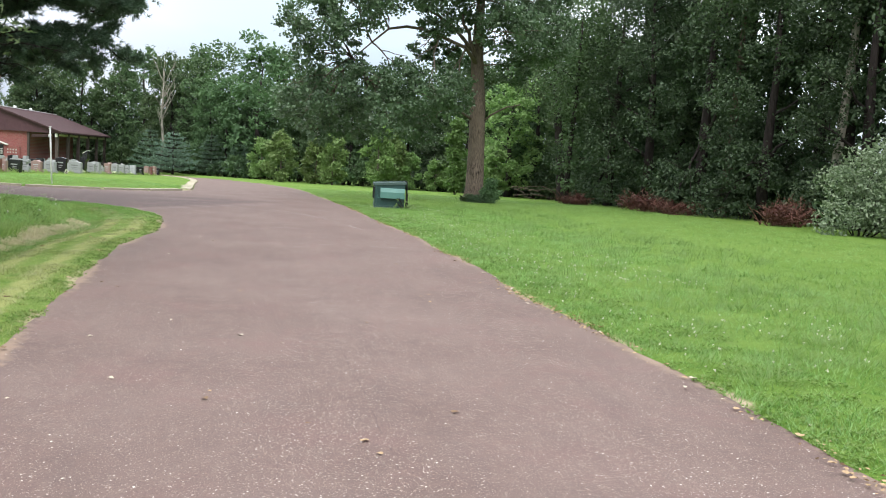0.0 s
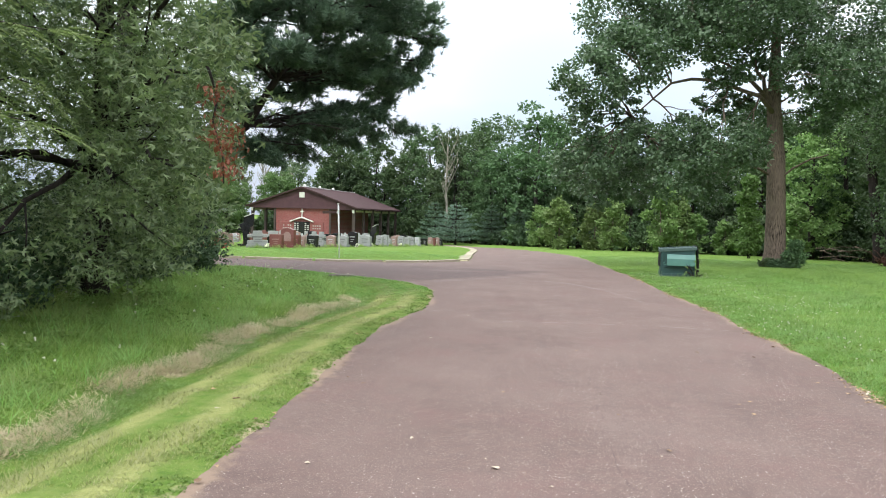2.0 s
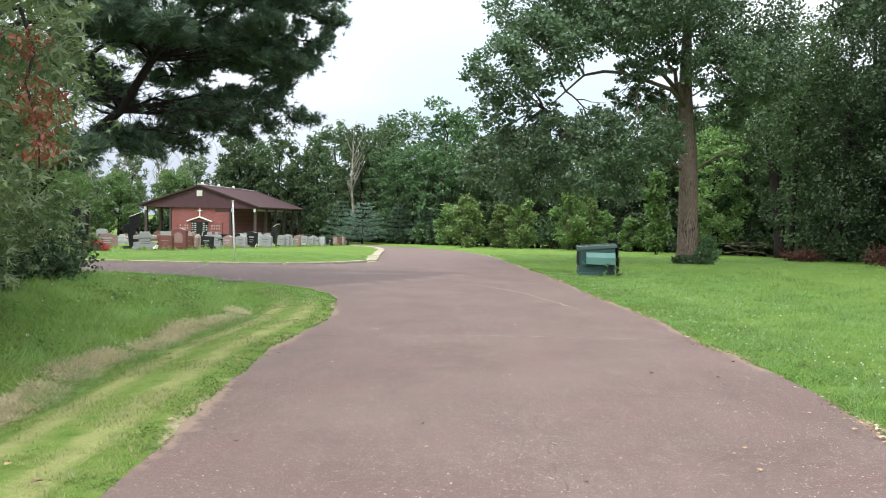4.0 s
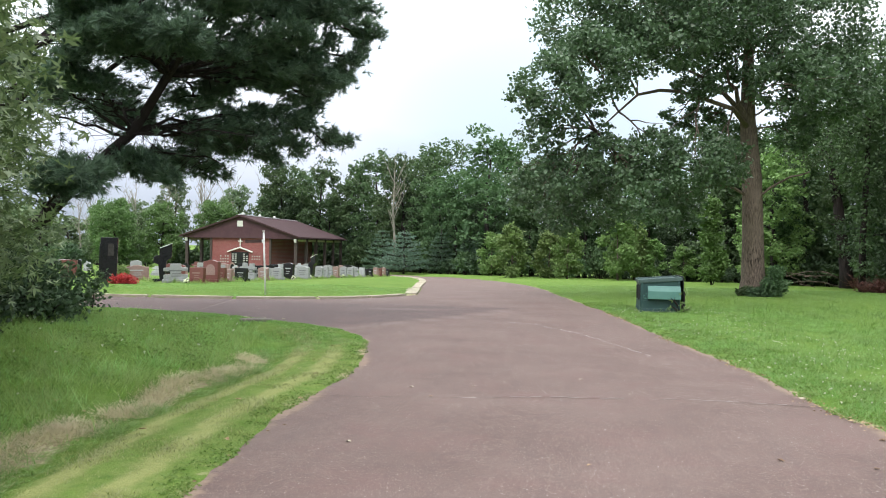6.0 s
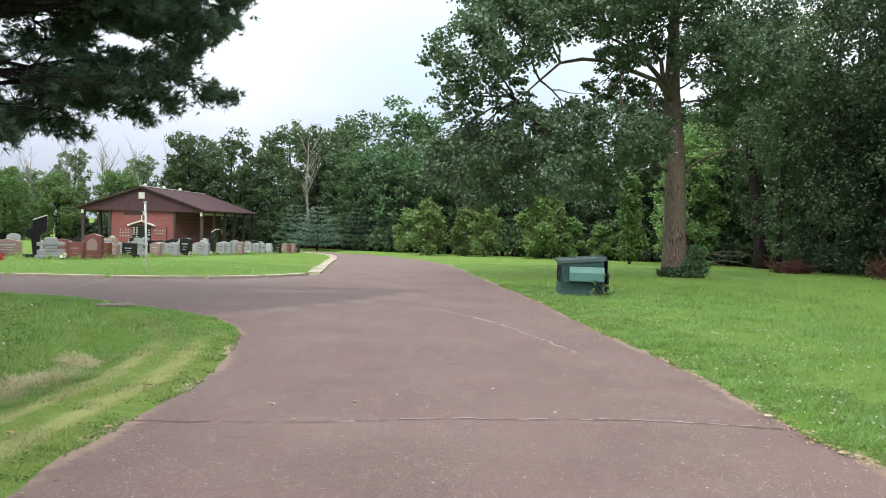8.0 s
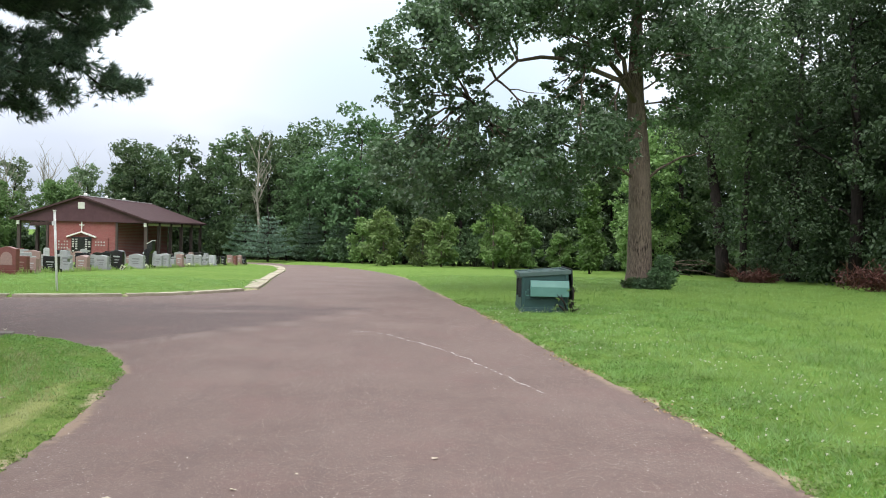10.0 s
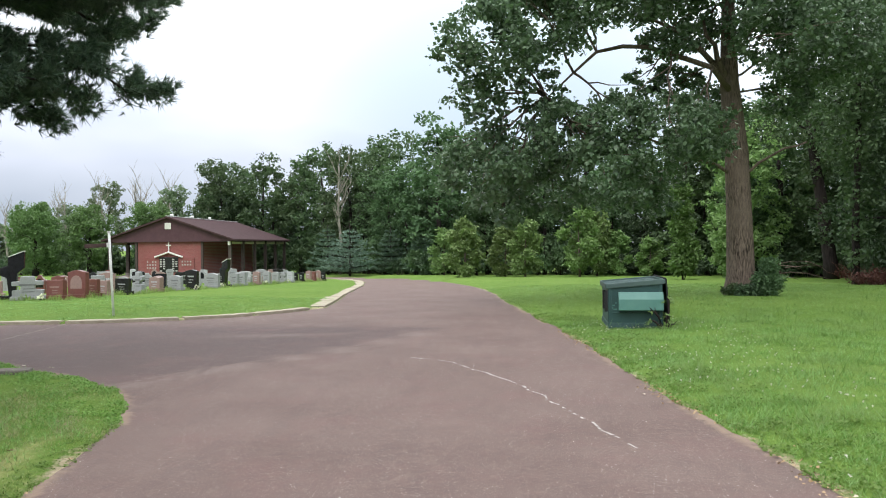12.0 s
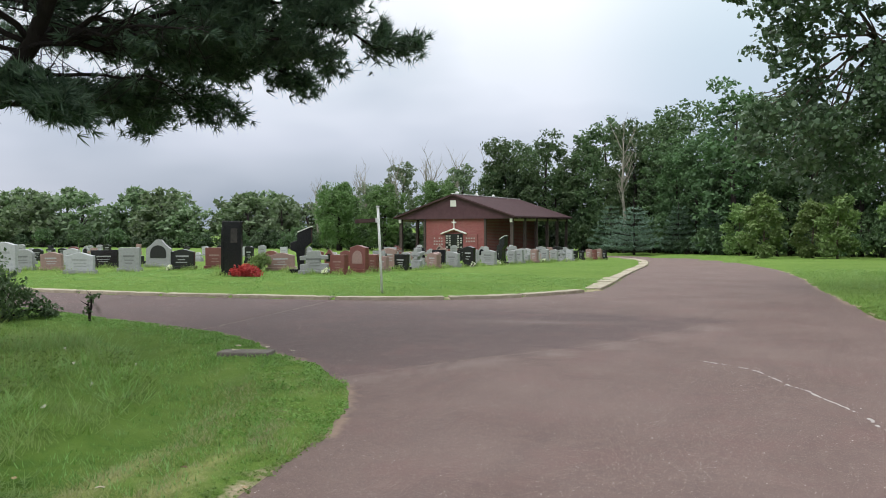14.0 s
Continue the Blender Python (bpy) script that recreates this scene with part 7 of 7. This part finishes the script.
def clover_fringe(name, line, side, n, reach, over, label, seed, mat, y0, y1, leaf, rise):
    """Low broad-leaved clumps that spill over the edge of the road; side: 1 if the grass lies right of the line."""
    nr = np.random.default_rng(seed)
    seg = np.diff(line, axis=0)
    k = nr.integers(0, len(seg), n)
    d = seg[k] / np.hypot(*seg[k].T)[:, None]
    out = np.stack([d[:, 1], -d[:, 0]], -1) * side
    base = line[k] + seg[k] * nr.random(n)[:, None]
    lush = 0.5 + 0.3 * np.sin(base[:, 1] * 2.1 + 1.3 * np.sin(base[:, 1] * 0.7 + seed)) + 0.3 * np.sin(base[:, 1] * 5.7 + seed)
    off = reach * nr.random(n) ** 1.5 - over * lush * nr.random(n)
    p = base + out * off[:, None]
    patch = np.sin(p[:, 0] * 9.1 + 2.0 * np.sin(p[:, 1] * 4.3)) + np.sin(p[:, 1] * 7.3 + 1.7 * np.sin(p[:, 0] * 5.1))
    ok = (base[:, 1] > y0) & (base[:, 1] < y1) & (lush > 0.12) & (patch + nr.normal(0, 0.5, n) > -0.3)
    p, off, lush = p[ok], off[ok], np.clip(lush[ok], 0, 1)
    z = base_z(p[:, 0], p[:, 1]) + np.where(off > 0, bank(p[:, 0], p[:, 1]), 0.0)
    m = len(p)
    up = rise * nr.uniform(0.006, 0.062, m) * np.clip(0.5 + off / 0.25, 0.4, 1.2) * (0.5 + 0.7 * lush)
    a = nr.uniform(0, 6.28, m)
    P = np.repeat(np.stack([p[:, 0], p[:, 1], z + up], -1), 3, axis=0)
    turn = np.repeat(a, 3) + np.tile([0, 2.1, 4.2], m)
    way = np.stack([np.cos(turn), np.sin(turn), nr.normal(0.15, 0.4, 3 * m)], -1) * 3
    ob = new(name, cloud_mesh(name, P, leaf, nr, mat, 0.85, 0.0, way, 0.5))
    return tagged(ob, label, "clover", kind="stuff")


def bank_weeds(n, per, seed):
    """Low broad-leaved plants in loose colonies on the grassy bank."""
    nr = np.random.default_rng(seed)
    x, y = nr.uniform(-11.5, -3.2, n), nr.uniform(5, 25, n)
    dl = np.minimum(polyline_distance(x, y, line_l[::12]), polyline_distance(x, y, line_i[::12]))
    colony = np.sin(x * 1.7 + 1.3 * np.sin(y * 0.9)) + np.sin(y * 1.4 + 1.1 * np.sin(x * 1.2))
    ok = (dl > 1.9) & (colony > -0.1) & ~inside(x, y, ROAD_RING)
    x, y = np.repeat(x[ok], per), np.repeat(y[ok], per)
    m = len(x)
    x, y = x + nr.normal(0, 0.10, m), y + nr.normal(0, 0.10, m)
    z = base_z(x, y) + bank(x, y) + nr.uniform(0.04, 0.16, m)
    a = nr.uniform(0, 6.28, m)
    way = np.stack([np.cos(a), np.sin(a), nr.normal(0.1, 0.4, m)], -1) * 3
    ob = new("bank_weeds", cloud_mesh("bank_weeds", np.stack([x, y, z], -1), 0.05, nr, CLOVER, 0.55, 0.0, way, 0.5))
    return tagged(ob, "broad-leaved weeds in the long grass of the bank", "weeds", kind="stuff")


bank_weeds(900, 26, 36)
clover_fringe("clover", line_r, 1, 80000, 1.3, 0.09, "clover and weeds spilling over the road edge", 31, CLOVER, 4.2, 36, 0.024, 0.8)
clover_fringe("verge_weeds", line_l, -1, 9000, 0.3, 0.07, "crabgrass and low clover along the verge edge", 32, CLOVER, 4.2, 23, 0.018, 0.3)
clover_fringe("island_weeds", line_i[:170], -1, 16000, 0.9, 0.08, "clover along the edge of the fork", 33, CLOVER, 21, 31, 0.022, 0.6)


def fallen_leaf(x, y, size, turn, mat, seed, z=None):
    rng = random.Random(seed)
    bm = bmesh.new()
    ring = []
    for k in range(10):
        a = 2 * math.pi * k / 10
        r = size * (0.55 + 0.45 * abs(math.cos(a * 1.5))) * rng.uniform(0.8, 1.1)
        ring.append(bm.verts.new((r * math.cos(a), 0.6 * r * math.sin(a), 0.004 + size * rng.uniform(0.05, 0.35) * abs(math.sin(a)))))
    mid = bm.verts.new((0, 0, 0.004))
    for k in range(10):
        bm.faces.new((mid, ring[k], ring[(k + 1) % 10]))
    ob = part("fallen_leaf", bm, mat)
    ob.matrix_world = Matrix.Translation((x, y, (float(base_z(x, y)) if z is None else z) + 0.004)) @ Euler((0, 0, turn)).to_matrix().to_4x4()
    return tagged(ob, "curled dry leaf lying on the asphalt", "leaf", "fallen leaves")


LEAF_PALE = plain("pale_dry_leaf", (0.42, 0.36, 0.27), (0.58, 0.52, 0.42), 30.0, 0.8)
LEAF_TAN = plain("tan_dry_leaf", (0.33, 0.22, 0.12), (0.46, 0.34, 0.21), 30.0, 0.8)
LEAF_BROWN = plain("brown_dry_leaf", (0.15, 0.095, 0.06), (0.24, 0.16, 0.10), 30.0, 0.8)
rl = random.Random(61)
for k in range(46):
    y = 4.2 + 15 * rl.random() ** 1.4
    xl, xr = np.interp(y, line_l[:, 1], line_l[:, 0]), np.interp(y, line_r[:, 1], line_r[:, 0])
    x = xl + (xr - xl) * rl.random()
    fallen_leaf(x, y, rl.uniform(0.018, 0.045), rl.uniform(0, 6.28), (LEAF_PALE, LEAF_BROWN, LEAF_TAN)[rl.choice((0, 0, 1, 1, 2))], 600 + k)
for k in range(60):
    y = 4.5 + 26 * rl.random() ** 1.6
    x = np.interp(y, line_r[:, 1], line_r[:, 0]) + rl.gauss(-0.06, 0.09)
    fallen_leaf(x, y, rl.uniform(0.02, 0.055), rl.uniform(0, 6.28), (LEAF_PALE, LEAF_TAN)[rl.choice((0, 1, 1))], 700 + k, float(base_z(x, y)) + 0.012)
for k in range(22):
    y = 6 + 15 * rl.random()
    x = np.interp(y, line_l[:, 1], line_l[:, 0]) + rl.gauss(0.02, 0.07)
    fallen_leaf(x, y, rl.uniform(0.02, 0.045), rl.uniform(0, 6.28), (LEAF_BROWN, LEAF_TAN)[rl.choice((0, 1))], 800 + k, float(base_z(x, y)) + 0.012)

for k in range(26):
    y = 5 + 16 * rl.random()
    x = np.interp(y, line_l[:, 1], line_l[:, 0]) - rl.uniform(0.1, 2.6)
    fallen_leaf(x, y, rl.uniform(0.02, 0.05), rl.uniform(0, 6.28), (LEAF_BROWN, LEAF_TAN, LEAF_PALE)[rl.choice((0, 1, 1, 2))], 850 + k, ground_z(x, y) + 0.035)
nl = np.random.default_rng(88)
ly = 4.5 + 30 * nl.random(2600) ** 1.5
lx = np.interp(ly, line_r[:, 1], line_r[:, 0]) + nl.normal(-0.03, 0.08, 2600)
drift = np.sin(ly * 1.3 + 2 * np.sin(ly * 0.31)) + nl.normal(0, 0.5, 2600) > 0.1
lx, ly = lx[drift], ly[drift]
flakes = cloud_mesh("leaf_litter", np.stack([lx, ly, base_z(lx, ly) + 0.02], -1), 0.035, nl, LEAF_TAN, 0.6, 0.0, np.stack([np.cos(ly * 99), np.sin(ly * 99), 0 * ly], -1) * 2, 0.5)
tagged(new("leaf_litter", flakes), "dry brown leaf litter along the road edge", "litter", kind="stuff")

# a flat concrete slab at the fork with paper scraps on it
slab = thing("drain_slab", pose(-6.75, 25.35, ground_z(-6.75, 25.35) + 0.03, 0, 0, 20), "grey concrete drain slab sunk in the grass", "slab")
bm = box(0, 0, -0.025, 0.7, 0.3, 0.1, 0.02)
part("slab", bm, CONCRETE_DARK, slab)
for k, (x, y) in enumerate(((-7.1, 25.6), (-6.85, 25.25), (-6.7, 25.75), (-6.2, 25.6))):
    fallen_leaf(x, y, 0.06, k, LEAF_PALE, 900 + k, ground_z(x, y) + 0.06)


def chip_material():
    k = Mat("loose_stone_chips", 0.8, 0, 0.3)
    k.color(k.ramp(k.island(), (0.0, (0.20, 0.13, 0.11)), (0.35, (0.34, 0.27, 0.24)), (0.75, (0.46, 0.40, 0.36)), (1.0, (0.70, 0.66, 0.61))))
    return k.m


def stone_chips(n, seed):
    """Pale chips of stone standing out of the worn asphalt, thicker in the wheel tracks."""
    nr = np.random.default_rng(seed)
    y = 3.2 + 24 * nr.random(n) ** 1.5
    xl, xr = np.interp(y, line_l[:, 1], line_l[:, 0]), np.interp(y, line_r[:, 1], line_r[:, 0])
    x = xl + 0.1 + (xr - xl - 0.2) * nr.random(n)
    f = (x - xl) / (xr - xl)
    joint = np.interp(y, [5, 9.9, 13.1, 17, 24, 31.5], [0.8, 0.43, 0.12, -0.3, -1.15, -2.05])
    worn = 1.6 * np.exp(-((x - joint) / 0.05) ** 2) + np.exp(-((f - 0.45) / 0.10) ** 2) + np.exp(-((f - 0.8) / 0.12) ** 2) + 0.35 * np.sin(x * 2.7 + 1.4 * np.sin(y * 0.9)) * np.sin(y * 1.1 + x)
    ok = (nr.random(n) < 0.16 + 0.55 * worn) & inside(x, y, ROAD_RING)
    x, y = x[ok], y[ok]
    m = len(x)
    size = 0.0030 + 0.0060 * nr.random(m) ** 3
    a = nr.uniform(0, 6.28, m)
    corner = []
    for q in range(4):
        t = a + q * np.pi / 2 + nr.normal(0, 0.3, m)
        r = size * nr.uniform(0.6, 1.2, m)
        corner.append(np.stack([x + r * np.cos(t), y + r * np.sin(t), base_z(x, y) + 0.003 + nr.uniform(0, 0.003, m)], -1))
    ob = new("stone_chips", quads_mesh("stone_chips", np.stack(corner, 1), chip_material()))
    return tagged(ob, "pale stone chips bared in the worn asphalt", "gravel", kind="stuff")


stone_chips(90000, 93)
